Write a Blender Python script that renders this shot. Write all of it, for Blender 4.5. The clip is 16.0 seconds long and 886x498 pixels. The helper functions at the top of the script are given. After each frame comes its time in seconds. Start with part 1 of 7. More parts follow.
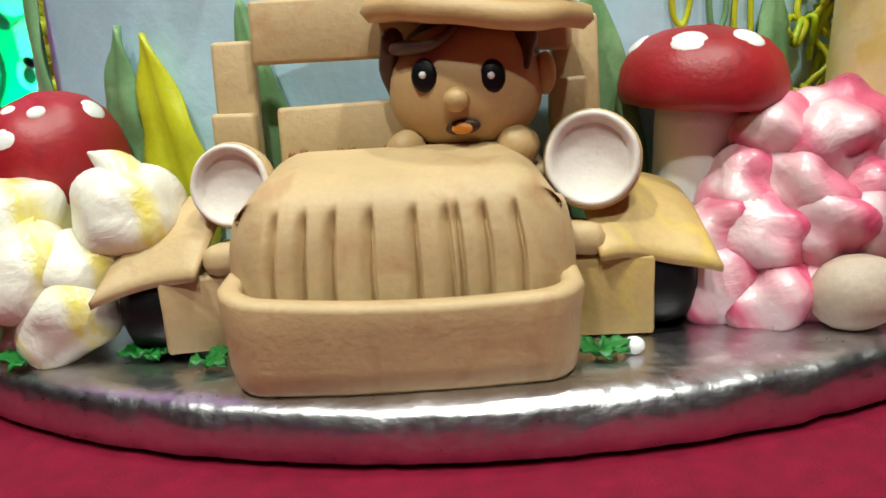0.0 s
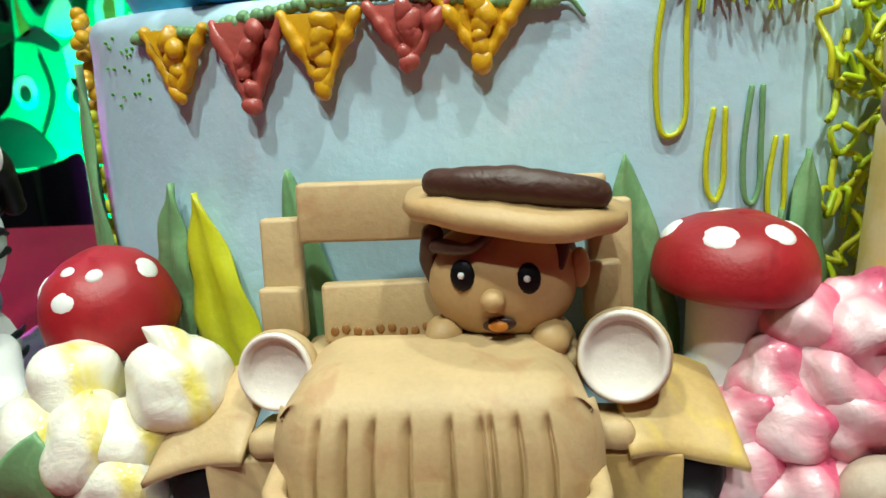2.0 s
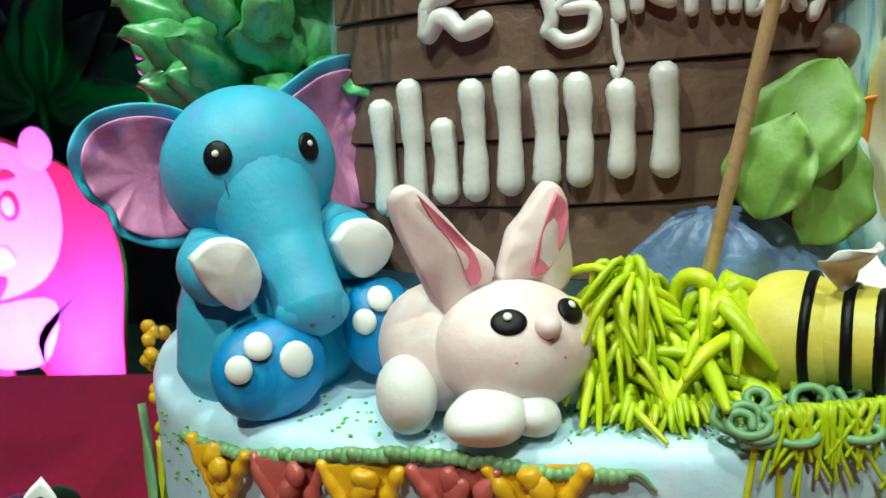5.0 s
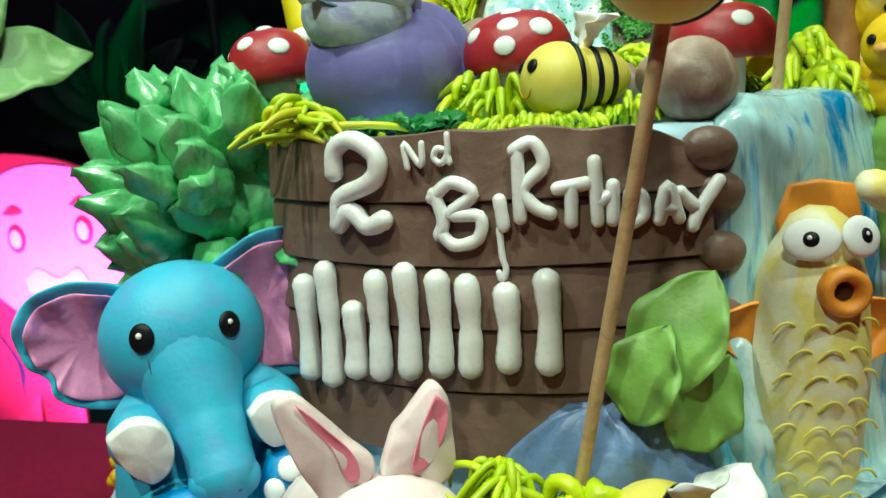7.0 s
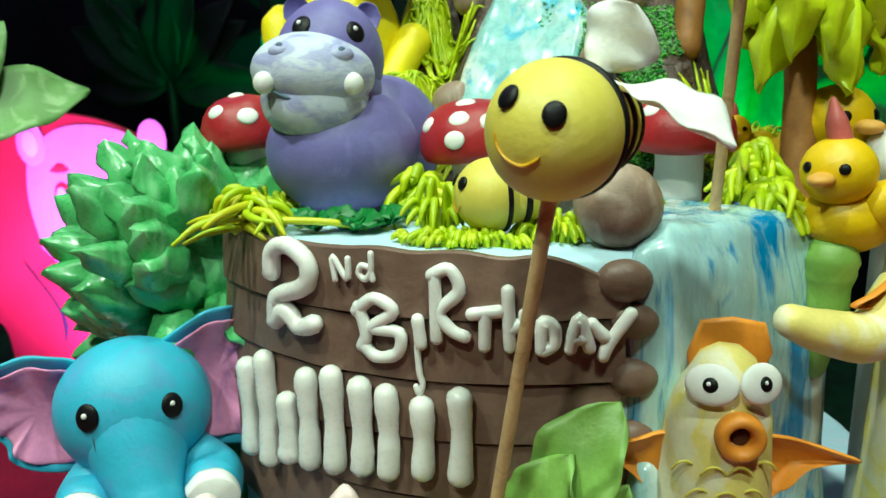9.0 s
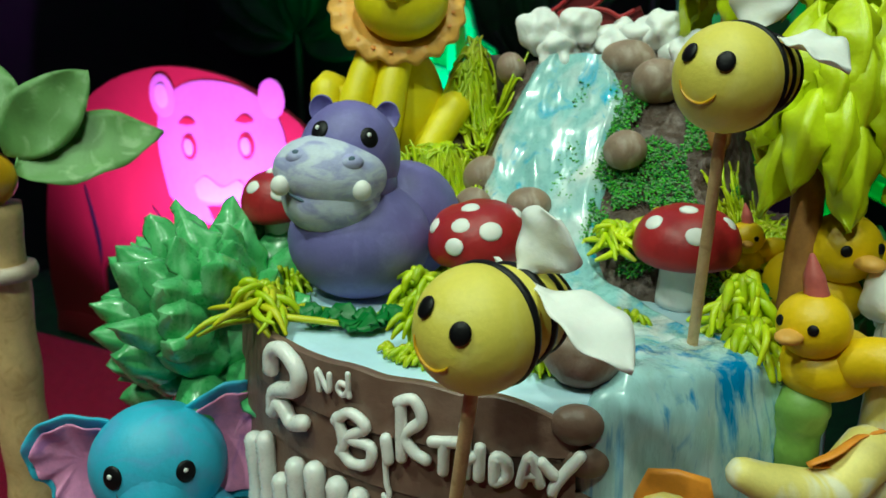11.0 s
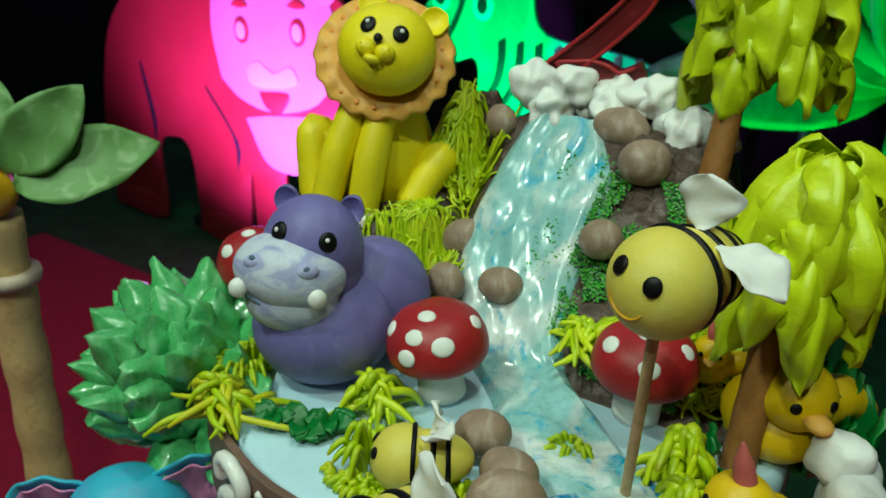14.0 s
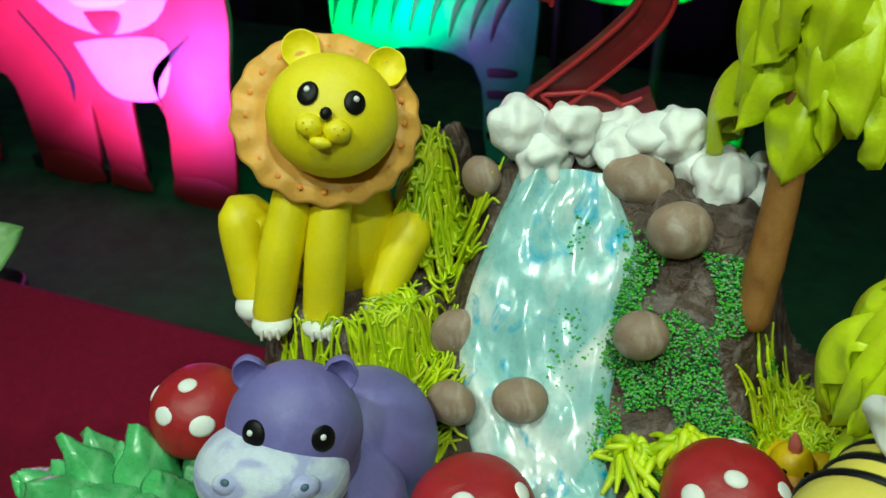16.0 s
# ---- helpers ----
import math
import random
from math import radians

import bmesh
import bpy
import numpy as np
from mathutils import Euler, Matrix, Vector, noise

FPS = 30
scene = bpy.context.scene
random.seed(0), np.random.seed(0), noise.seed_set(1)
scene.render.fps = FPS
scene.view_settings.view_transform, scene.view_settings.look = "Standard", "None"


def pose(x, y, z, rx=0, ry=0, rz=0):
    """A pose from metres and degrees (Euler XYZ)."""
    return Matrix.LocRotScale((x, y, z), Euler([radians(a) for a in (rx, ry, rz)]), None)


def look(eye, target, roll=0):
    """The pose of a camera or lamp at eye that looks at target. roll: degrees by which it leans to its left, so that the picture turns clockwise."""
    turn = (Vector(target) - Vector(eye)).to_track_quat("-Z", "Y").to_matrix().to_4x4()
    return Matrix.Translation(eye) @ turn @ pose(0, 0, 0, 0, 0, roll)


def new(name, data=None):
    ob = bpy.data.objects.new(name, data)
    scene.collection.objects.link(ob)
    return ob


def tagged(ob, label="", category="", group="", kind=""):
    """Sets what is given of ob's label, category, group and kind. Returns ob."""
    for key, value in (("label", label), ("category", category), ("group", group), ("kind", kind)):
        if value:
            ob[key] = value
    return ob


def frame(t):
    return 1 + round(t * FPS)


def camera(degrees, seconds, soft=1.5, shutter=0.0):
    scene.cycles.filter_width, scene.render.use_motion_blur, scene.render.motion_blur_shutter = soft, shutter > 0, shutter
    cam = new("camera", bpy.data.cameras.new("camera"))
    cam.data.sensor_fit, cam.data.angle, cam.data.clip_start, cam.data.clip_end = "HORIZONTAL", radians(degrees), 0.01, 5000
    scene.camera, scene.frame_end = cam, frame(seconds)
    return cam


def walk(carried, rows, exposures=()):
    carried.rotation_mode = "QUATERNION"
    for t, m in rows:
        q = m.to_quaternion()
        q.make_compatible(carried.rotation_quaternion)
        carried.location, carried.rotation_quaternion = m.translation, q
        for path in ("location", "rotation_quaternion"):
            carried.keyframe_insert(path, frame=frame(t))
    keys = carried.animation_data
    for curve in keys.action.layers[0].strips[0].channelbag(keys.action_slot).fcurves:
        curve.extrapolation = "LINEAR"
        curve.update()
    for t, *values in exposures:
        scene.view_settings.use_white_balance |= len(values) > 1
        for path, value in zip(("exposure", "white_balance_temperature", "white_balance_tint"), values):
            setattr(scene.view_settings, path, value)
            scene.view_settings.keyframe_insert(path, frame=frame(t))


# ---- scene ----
cam = camera(55.7, 16.0)
METRES, EYE, TILT, LEAN, TURN = 0.7, 0.2, -14.0, 3.5, 0.0
ROWS = [
    (0.0, 0.0, 0.0, 0.0, 0.0, 0.0, -0.0),
    (0.5, -0.0005, 0.0029, 0.0122, 0.04, 0.22, -0.3),
    (1.0, 0.0082, -0.0071, 0.0204, 0.76, 0.52, -0.66),
    (1.5, 0.007, -0.0167, 0.0401, 1.55, 0.56, -0.81),
    (2.0, -0.0011, -0.0128, 0.0696, 2.4, 0.55, -1.1),
    (2.5, -0.0154, -0.0136, 0.1014, 3.93, 0.83, -1.07),
    (3.0, -0.0255, -0.0059, 0.128, 5.49, 1.51, -1.2),
    (3.5, -0.0053, -0.0041, 0.1563, 6.68, 1.44, -1.27),
    (4.0, -0.0022, 0.0111, 0.196, 8.02, 1.28, -1.37),
    (4.5, 0.0042, 0.0177, 0.2258, 9.14, 1.49, -1.5),
    (5.0, 0.0194, 0.0199, 0.2471, 10.54, 2.06, -1.59),
    (7.5, 0.1113, 0.0089, 0.3508, 16.49, 2.54, -3.77),
    (8.0, 0.1211, 0.0091, 0.3729, 17.32, 2.04, -4.51),
    (8.5, 0.1424, 0.0102, 0.3929, 18.08, 1.25, -5.36),
    (9.0, 0.1521, 0.0109, 0.4042, 18.66, -0.35, -6.04),
    (11.5, 0.2361, 0.0187, 0.5315, 29.6, -6.37, -10.1),
    (12.0, 0.2594, 0.0311, 0.5612, 31.8, -7.84, -10.69),
    (12.5, 0.2714, 0.0364, 0.5904, 33.11, -9.39, -11.24),
    (13.0, 0.2679, 0.0393, 0.6044, 33.48, -11.48, -11.85),
    (13.5, 0.2496, 0.0403, 0.6297, 32.9, -13.31, -12.08),
    (14.0, 0.2287, 0.05, 0.6505, 31.59, -15.0, -11.8),
    (14.5, 0.1991, 0.0659, 0.6743, 29.42, -16.33, -11.25),
    (15.0, 0.1603, 0.0884, 0.7016, 26.64, -18.07, -10.02),
    (15.5, 0.1199, 0.1146, 0.7075, 23.8, -20.34, -8.43),
    (16.0, 0.0751, 0.1539, 0.7307, 20.31, -21.64, -7.27),
]
cam.data.dof.use_dof, cam.data.dof.focus_distance, cam.data.dof.aperture_fstop = True, 0.26, 28.0
walk(cam, [(t, pose(0, 0, EYE, TILT, LEAN, TURN) @ pose(METRES * x, METRES * y, METRES * z, 90 + pitch, roll, yaw)) for t, x, y, z, yaw, pitch, roll in ROWS],
     exposures=[(0.0, 0.08, 6500, 5), (1.5, 0.1, 6400, 0), (2.5, 0.08, 6300, -6), (5.0, -0.15, 6350, -12), (9.0, -0.22, 6450, -20), (12.0, -1.18, 6400, -22), (13.0, -1.22, 6450, -20), (15.0, -1.0, 6450, -20), (16.0, -0.95, 6400, -22)])


# ---- light ----
world = bpy.data.worlds.new("room_air")
scene.world = world
world.use_nodes = True
world.node_tree.nodes["Background"].inputs[0].default_value = (0.6, 0.7, 0.8, 1)
world.node_tree.nodes["Background"].inputs[1].default_value = 0.014

TABLE_Z, BOARD_Z, LEDGE_Z, TOP_Z, FLOOR_Z, CEIL_Z = 0.105, 0.121, 0.268, 0.406, -0.68, 2.2


def lamp(name, kind, at, target, watts, colour, size=0.2, cone=40, blend=0.6):
    data = bpy.data.lights.new(name, kind)
    data.energy, data.color = watts, colour
    if kind == "AREA":
        data.size = size
    else:
        data.shadow_soft_size = size
    if kind == "SPOT":
        data.spot_size, data.spot_blend = radians(cone), blend
    ob = new(name, data)
    ob.matrix_world = look(at, target)
    return ob


CEILING_LAMPS = [(-0.6, -0.45, 106), (0.6, -0.35, 88), (0.0, -1.25, 98), (0.15, 0.5, 52)]
for lx, ly, watts in CEILING_LAMPS:
    lamp("unseen_ceiling_bulb", "SPOT", (lx, ly, CEIL_Z - 0.06), (0.0, 0.36, 0.2), watts, (0.97, 1.0, 0.93), 0.05, 58 if ly > -1 else 96, 1.0)
# added fill lamp over the backdrop, to brighten the cutouts' legs and the floor
BACK_FILL_LAMP = (-1.3, 1.0, 34)
lamp("unseen_ceiling_bulb", "SPOT", (-1.3, 1.0, CEIL_Z - 0.06), (-1.5, 2.1, FLOOR_Z), BACK_FILL_LAMP[2], (0.97, 1.0, 0.93), 0.05, 80, 1.0)
lamp("bear_spot", "SPOT", (-1.62, 1.40, FLOOR_Z + 0.16), (-1.62, 2.1, 0.42), 500, (0.62, 0.10, 1.0), 0.03, 128, 1.0)
lamp("zebra_spot", "SPOT", (-1.12, 2.15, FLOOR_Z + 0.16), (-1.22, 2.7, 0.40), 240, (0.02, 1.0, 0.36), 0.03, 95, 1.0)
lamp("leaf_spot", "SPOT", (0.0, 1.6, FLOOR_Z + 0.16), (0.05, 2.3, 0.35), 130, (0.03, 1.0, 0.15), 0.03, 90, 1.0)



# ---- materials ----
def material(name, colour, rough=0.5, var=0.1, grain=120.0, bump=0.25, bump_scale=500.0, second=None, spread=0.5, metal=0.0, coat=0.0, sss=0.0, sheen=0.0, coarse=0.0, spec=0.5, third=None, third_spread=0.3, stretch=1.0):
    """Colour mottled at two scales, with fine relief. second: a colour that is worked in; spread: how much of it."""
    m = bpy.data.materials.new(name)
    m.use_nodes = True
    t = m.node_tree
    n, link = t.nodes, t.links.new
    b = n["Principled BSDF"]
    b.inputs["Roughness"].default_value, b.inputs["Metallic"].default_value = rough, metal
    b.inputs["Coat Weight"].default_value, b.inputs["Coat Roughness"].default_value = coat, 0.12
    b.inputs["Sheen Weight"].default_value = sheen
    b.inputs["Specular IOR Level"].default_value = spec
    if sss:
        b.inputs["Subsurface Weight"].default_value, b.inputs["Subsurface Scale"].default_value = sss, 0.004
        b.inputs["Subsurface Radius"].default_value = (1.0, 0.6, 0.45)
    co = n.new("ShaderNodeTexCoord")
    space = co.outputs["Object"]
    if stretch != 1.0:
        mp = n.new("ShaderNodeMapping")
        mp.inputs["Scale"].default_value = (1, 1, stretch)
        link(space, mp.inputs["Vector"])
        space = mp.outputs[0]

    def noise_node(scale, detail=4.0, rough_=0.55, distort=0.0):
        q = n.new("ShaderNodeTexNoise")
        q.inputs["Scale"].default_value, q.inputs["Detail"].default_value = scale, detail
        q.inputs["Roughness"].default_value, q.inputs["Distortion"].default_value = rough_, distort
        link(space, q.inputs["Vector"])
        return q

    def mix(blend, factor, a, c):
        q = n.new("ShaderNodeMix")
        q.data_type, q.blend_type = "RGBA", blend
        for sock, v in ((q.inputs[0], factor), (q.inputs[6], a), (q.inputs[7], c)):
            if isinstance(v, bpy.types.NodeSocket):
                link(v, sock)
            elif isinstance(v, (int, float)):
                sock.default_value = v
            else:
                sock.default_value = (*v, 1)
        return q.outputs[2]

    def ramp(src, lo, hi):
        q = n.new("ShaderNodeMapRange")
        q.inputs[1].default_value, q.inputs[2].default_value = lo, hi
        link(src, q.inputs[0])
        return q.outputs[0]

    out = colour
    if second:
        s = noise_node(grain * 0.45, 3.0, 0.5, 1.2)
        out = mix("MIX", ramp(s.outputs[0], 0.72 - spread * 0.5, 0.86 - spread * 0.5), colour, second)
    if third:
        s = noise_node(grain * 0.8, 4.0, 0.6, 2.0)
        out = mix("MIX", ramp(s.outputs[0], 0.72 - third_spread * 0.5, 0.84 - third_spread * 0.5), out, third)
    big, small = noise_node(grain * 0.5), noise_node(grain * 5.0, 6.0, 0.65)
    dark, light = tuple(c * (1 - var) for c in (1, 1, 1)), tuple(c * (1 + var) for c in (1, 1, 1))
    out = mix("MULTIPLY", 1.0, out, mix("MIX", ramp(big.outputs[0], 0.3, 0.7), dark, light))
    out = mix("MULTIPLY", 0.6, out, mix("MIX", ramp(small.outputs[0], 0.3, 0.7), dark, light))
    link(out, b.inputs["Base Color"])
    r = n.new("ShaderNodeMapRange")
    r.inputs[3].default_value, r.inputs[4].default_value = max(0.03, rough - 0.1), min(1, rough + 0.12)
    link(small.outputs[0], r.inputs[0])
    link(r.outputs[0], b.inputs["Roughness"])
    bp = n.new("ShaderNodeBump")
    bp.inputs["Strength"].default_value, bp.inputs["Distance"].default_value = bump, 0.0008
    link(noise_node(bump_scale, 5.0, 0.6).outputs[0], bp.inputs["Height"])
    last = bp
    if coarse:
        bq = n.new("ShaderNodeBump")
        bq.inputs["Strength"].default_value, bq.inputs["Distance"].default_value = coarse, 0.004
        link(noise_node(bump_scale * 0.18, 3.0, 0.5, 0.6).outputs[0], bq.inputs["Height"])
        link(bp.outputs[0], bq.inputs["Normal"])
        last = bq
    link(last.outputs[0], b.inputs["Normal"])
    return m


TAN = material("tan_fondant", (0.51, 0.36, 0.185), 0.55, 0.08, second=(0.46, 0.285, 0.14), spread=0.35)
TAN_YELLOW = material("ochre_fondant", (0.52, 0.35, 0.13), 0.5, 0.1, second=(0.6, 0.42, 0.1), spread=0.45)
SKIN = material("caramel_fondant", (0.50, 0.325, 0.145), 0.5, 0.08)
CHOC = material("dark_brown_fondant", (0.055, 0.022, 0.014), 0.45, 0.2, coarse=0.3)
BLACK = material("black_fondant", (0.004, 0.004, 0.005), 0.42, 0.2, spec=0.22)
WHITE = material("white_fondant", (0.80, 0.79, 0.77), 0.5, 0.04, sss=0.1)
IVORY = material("ivory_fondant", (0.74, 0.66, 0.60), 0.5, 0.06, second=(0.62, 0.5, 0.42), spread=0.25)
RED = material("red_fondant", (0.33, 0.012, 0.018), 0.42, 0.12, second=(0.26, 0.008, 0.014), spread=0.3)
LIGHT_BLUE = material("sky_blue_fondant", (0.07, 0.42, 0.62), 0.48, 0.08, second=(0.10, 0.36, 0.60), spread=0.4)
DEEP_BLUE = material("deep_blue_fondant", (0.015, 0.22, 0.52), 0.42, 0.12, second=(0.03, 0.30, 0.62), spread=0.5)
EAR_PINK = material("marbled_pink_fondant", (0.74, 0.28, 0.52), 0.5, 0.12, second=(0.48, 0.18, 0.46), spread=0.45, coarse=0.2)
PINK = material("rose_pink_fondant", (0.74, 0.20, 0.30), 0.5, 0.1)
PALE_PINK = material("pale_pink_fondant", (0.78, 0.61, 0.60), 0.5, 0.05, second=(0.8, 0.7, 0.69), spread=0.5, sss=0.1)
LAVENDER = material("violet_fondant", (0.165, 0.145, 0.40), 0.5, 0.1, second=(0.20, 0.18, 0.46), spread=0.4)
PALE_LAV = material("marbled_lilac_fondant", (0.36, 0.37, 0.62), 0.48, 0.1, grain=130, second=(0.56, 0.60, 0.72), spread=0.62, third=(0.58, 0.66, 0.62), third_spread=0.22, stretch=2.2)
YELLOW = material("yellow_fondant", (0.83, 0.69, 0.015), 0.45, 0.06, second=(0.84, 0.72, 0.03), spread=0.4)
BEE_YELLOW = material("bee_yellow_fondant", (0.70, 0.60, 0.10), 0.48, 0.06, second=(0.72, 0.63, 0.15), spread=0.4)
DUCK_YELLOW = material("egg_yellow_fondant", (0.76, 0.50, 0.01), 0.42, 0.08)
LEMON = material("lemon_cream_fondant", (0.78, 0.66, 0.20), 0.5, 0.08, second=(0.80, 0.74, 0.52), spread=0.55)
GIRAFFE = material("primrose_fondant", (0.78, 0.62, 0.20), 0.5, 0.06, second=(0.8, 0.68, 0.34), spread=0.5)
ORANGE = material("orange_fondant", (0.74, 0.27, 0.03), 0.48, 0.1)
PEACH = material("peach_fondant", (0.76, 0.40, 0.08), 0.5, 0.1)
TERRACOTTA = material("salmon_fondant", (0.6, 0.14, 0.12), 0.45, 0.1)
STONE = material("marbled_stone_fondant", (0.30, 0.205, 0.15), 0.5, 0.16, grain=160, second=(0.42, 0.33, 0.27), spread=0.5, coarse=0.15, third=(0.15, 0.09, 0.065), third_spread=0.14)
PEBBLE = material("beige_stone_fondant", (0.46, 0.36, 0.28), 0.55, 0.12, second=(0.52, 0.44, 0.37), spread=0.4)
GREYBLUE = material("slate_blue_fondant", (0.07, 0.12, 0.18), 0.5, 0.15)
CAKE_BLUE = material("pale_blue_buttercream", (0.53, 0.74, 0.87), 0.42, 0.05, grain=35, second=(0.63, 0.75, 0.88), spread=0.35, bump=0.3, bump_scale=260, coarse=0.12, sss=0.06)
PLAQUE = material("cocoa_buttercream", (0.155, 0.092, 0.068), 0.42, 0.12, grain=90, second=(0.19, 0.118, 0.09), spread=0.4, bump=0.5, bump_scale=300, coarse=0.25)
COCOA = material("dark_cocoa_cake", (0.07, 0.042, 0.03), 0.5, 0.3, grain=200, second=(0.16, 0.12, 0.11), spread=0.45, bump=1.0, bump_scale=700, coarse=1.0)
ICING = material("white_piped_icing", (0.80, 0.79, 0.77), 0.28, 0.03, bump=0.1, sss=0.12)
CREAM = material("white_whipped_cream", (0.82, 0.82, 0.81), 0.4, 0.03, coarse=0.3, bump=0.3, sss=0.12)
CREAM_YELLOW = material("white_and_yellow_cream", (0.80, 0.76, 0.66), 0.33, 0.05, grain=60, second=(0.76, 0.62, 0.06), spread=0.50, coarse=0.35, sss=0.1, coat=0.3)
CREAM_PINK = material("pearly_pink_cream", (0.78, 0.55, 0.58), 0.3, 0.06, grain=48, second=(0.66, 0.10, 0.20), spread=0.66, coarse=0.35, sss=0.08, coat=0.15)
LIME = material("lime_piped_cream", (0.42, 0.56, 0.012), 0.36, 0.14, second=(0.52, 0.56, 0.02), spread=0.5)
LIME_LEAF = material("lime_leaf_cream", (0.58, 0.70, 0.018), 0.36, 0.1, second=(0.62, 0.70, 0.03), spread=0.4)
GREEN = material("mint_green_cream", (0.12, 0.46, 0.15), 0.28, 0.14, grain=90, second=(0.25, 0.60, 0.28), spread=0.5, coat=0.5)
SAGE = material("sage_green_cream", (0.17, 0.33, 0.15), 0.42, 0.12, second=(0.25, 0.42, 0.2), spread=0.4)
FOREST = material("dark_green_cream", (0.012, 0.15, 0.022), 0.4, 0.2, second=(0.03, 0.22, 0.04), spread=0.4)
MEADOW = material("leaf_green_fondant", (0.20, 0.36, 0.07), 0.45, 0.1, second=(0.27, 0.44, 0.1), spread=0.4)
PALE_LEAF = material("pale_green_fondant", (0.15, 0.31, 0.09), 0.5, 0.1, second=(0.28, 0.45, 0.20), spread=0.4)
MUSTARD = material("mustard_cream", (0.66, 0.36, 0.012), 0.34, 0.1, coat=0.2)
BRICK = material("brick_red_cream", (0.42, 0.085, 0.07), 0.34, 0.1, coat=0.2)
YELLOW_VINE = material("chartreuse_piped_cream", (0.56, 0.56, 0.02), 0.36, 0.08)
SLATE_CREAM = material("slate_blue_cream", (0.15, 0.23, 0.42), 0.36, 0.12, coarse=0.3)
WATER = material("pearly_water_gel", (0.28, 0.52, 0.53), 0.27, 0.14, grain=46, second=(0.68, 0.74, 0.74), spread=0.48, third=(0.03, 0.37, 0.60), third_spread=0.32, coat=0.55, coarse=0.5, bump=0.25, bump_scale=150, stretch=0.6)
WATER_BLUE = material("blue_streaked_gel", (0.40, 0.62, 0.65), 0.27, 0.14, grain=52, second=(0.68, 0.77, 0.78), spread=0.52, third=(0.012, 0.22, 0.50), third_spread=0.46, stretch=0.22, coat=0.55, coarse=0.5, bump=0.25, bump_scale=150)
BARK = material("brown_biscuit_stick", (0.30, 0.135, 0.035), 0.5, 0.2, grain=120, second=(0.22, 0.09, 0.02), spread=0.4)
BAMBOO = material("pale_bamboo", (0.60, 0.42, 0.20), 0.5, 0.12, grain=200, second=(0.50, 0.33, 0.14), spread=0.4)
STICK = material("bamboo_skewer", (0.56, 0.38, 0.19), 0.5, 0.14, grain=300, second=(0.45, 0.29, 0.13), spread=0.4)
CANDLE = material("maroon_wax", (0.13, 0.008, 0.012), 0.4, 0.15, second=(0.17, 0.012, 0.016), spread=0.4)
FOIL = material("silver_foil", (0.62, 0.60, 0.62), 0.30, 0.10, grain=60, metal=1.0, bump=0.6, bump_scale=140, coarse=0.55)
CLOTH = material("maroon_satin_cloth", (0.20, 0.003, 0.024), 0.62, 0.18, grain=300, bump=0.9, bump_scale=1500, spec=0.2)
CRUMB = material("green_sprinkles", (0.10, 0.40, 0.03), 0.5, 0.3)
CUT_RED = material("printed_red_board", (0.42, 0.03, 0.04), 0.5, 0.1, grain=10)
CUT_PALE = material("printed_pale_board", (0.62, 0.42, 0.46), 0.5, 0.1, grain=10)
CUT_WHITE = material("printed_white_board", (0.7, 0.7, 0.7), 0.5, 0.1, grain=10)
CUT_TEAL = material("printed_teal_board", (0.04, 0.40, 0.22), 0.5, 0.15, grain=10, second=(0.07, 0.48, 0.28), spread=0.5)
CUT_DARK = material("printed_dark_board", (0.02, 0.03, 0.03), 0.5, 0.2, grain=10)
CUT_GREEN = material("printed_green_board", (0.05, 0.25, 0.08), 0.5, 0.3, grain=10, second=(0.02, 0.12, 0.03), spread=0.5)
DARK_GREEN = material("dark_foliage_print", (0.008, 0.03, 0.01), 0.6, 0.5, grain=8, second=(0.02, 0.07, 0.018), spread=0.35)
DARK_WALL = material("dark_curtain", (0.006, 0.008, 0.008), 0.8, 0.3, grain=6)
CARPET = material("dark_green_carpet", (0.02, 0.09, 0.03), 0.9, 0.3, grain=30, bump=1.0, bump_scale=400)
PLASTER = material("pale_bounce_paint", (0.55, 0.54, 0.52), 0.8, 0.05, grain=8)
BLACK_PLASTIC = material("black_plastic", (0.01, 0.01, 0.012), 0.35, 0.15)
GLOW = bpy.data.materials.new("lit_lamp_glass")
GLOW.use_nodes = True
GLOW.node_tree.nodes["Principled BSDF"].inputs["Emission Color"].default_value = (1, 0.97, 0.93, 1)
GLOW.node_tree.nodes["Principled BSDF"].inputs["Emission Strength"].default_value = 3.0


# ---- modelling helpers ----
def catmull(points, steps):
    p = [Vector(q) for q in points]
    if len(p) < 3:
        return [p[0].lerp(p[-1], i / steps) for i in range(steps + 1)]
    p = [p[0] * 2 - p[1]] + p + [p[-1] * 2 - p[-2]]
    out = []
    for i in range(1, len(p) - 2):
        a, b, c, d = p[i - 1:i + 3]
        for k in range(steps):
            u = k / steps
            out.append(0.5 * (2 * b + (c - a) * u + (2 * a - 5 * b + 4 * c - d) * u * u + (3 * b - a - 3 * c + d) * u ** 3))
    return out + [p[-2]]


PLACE = {}


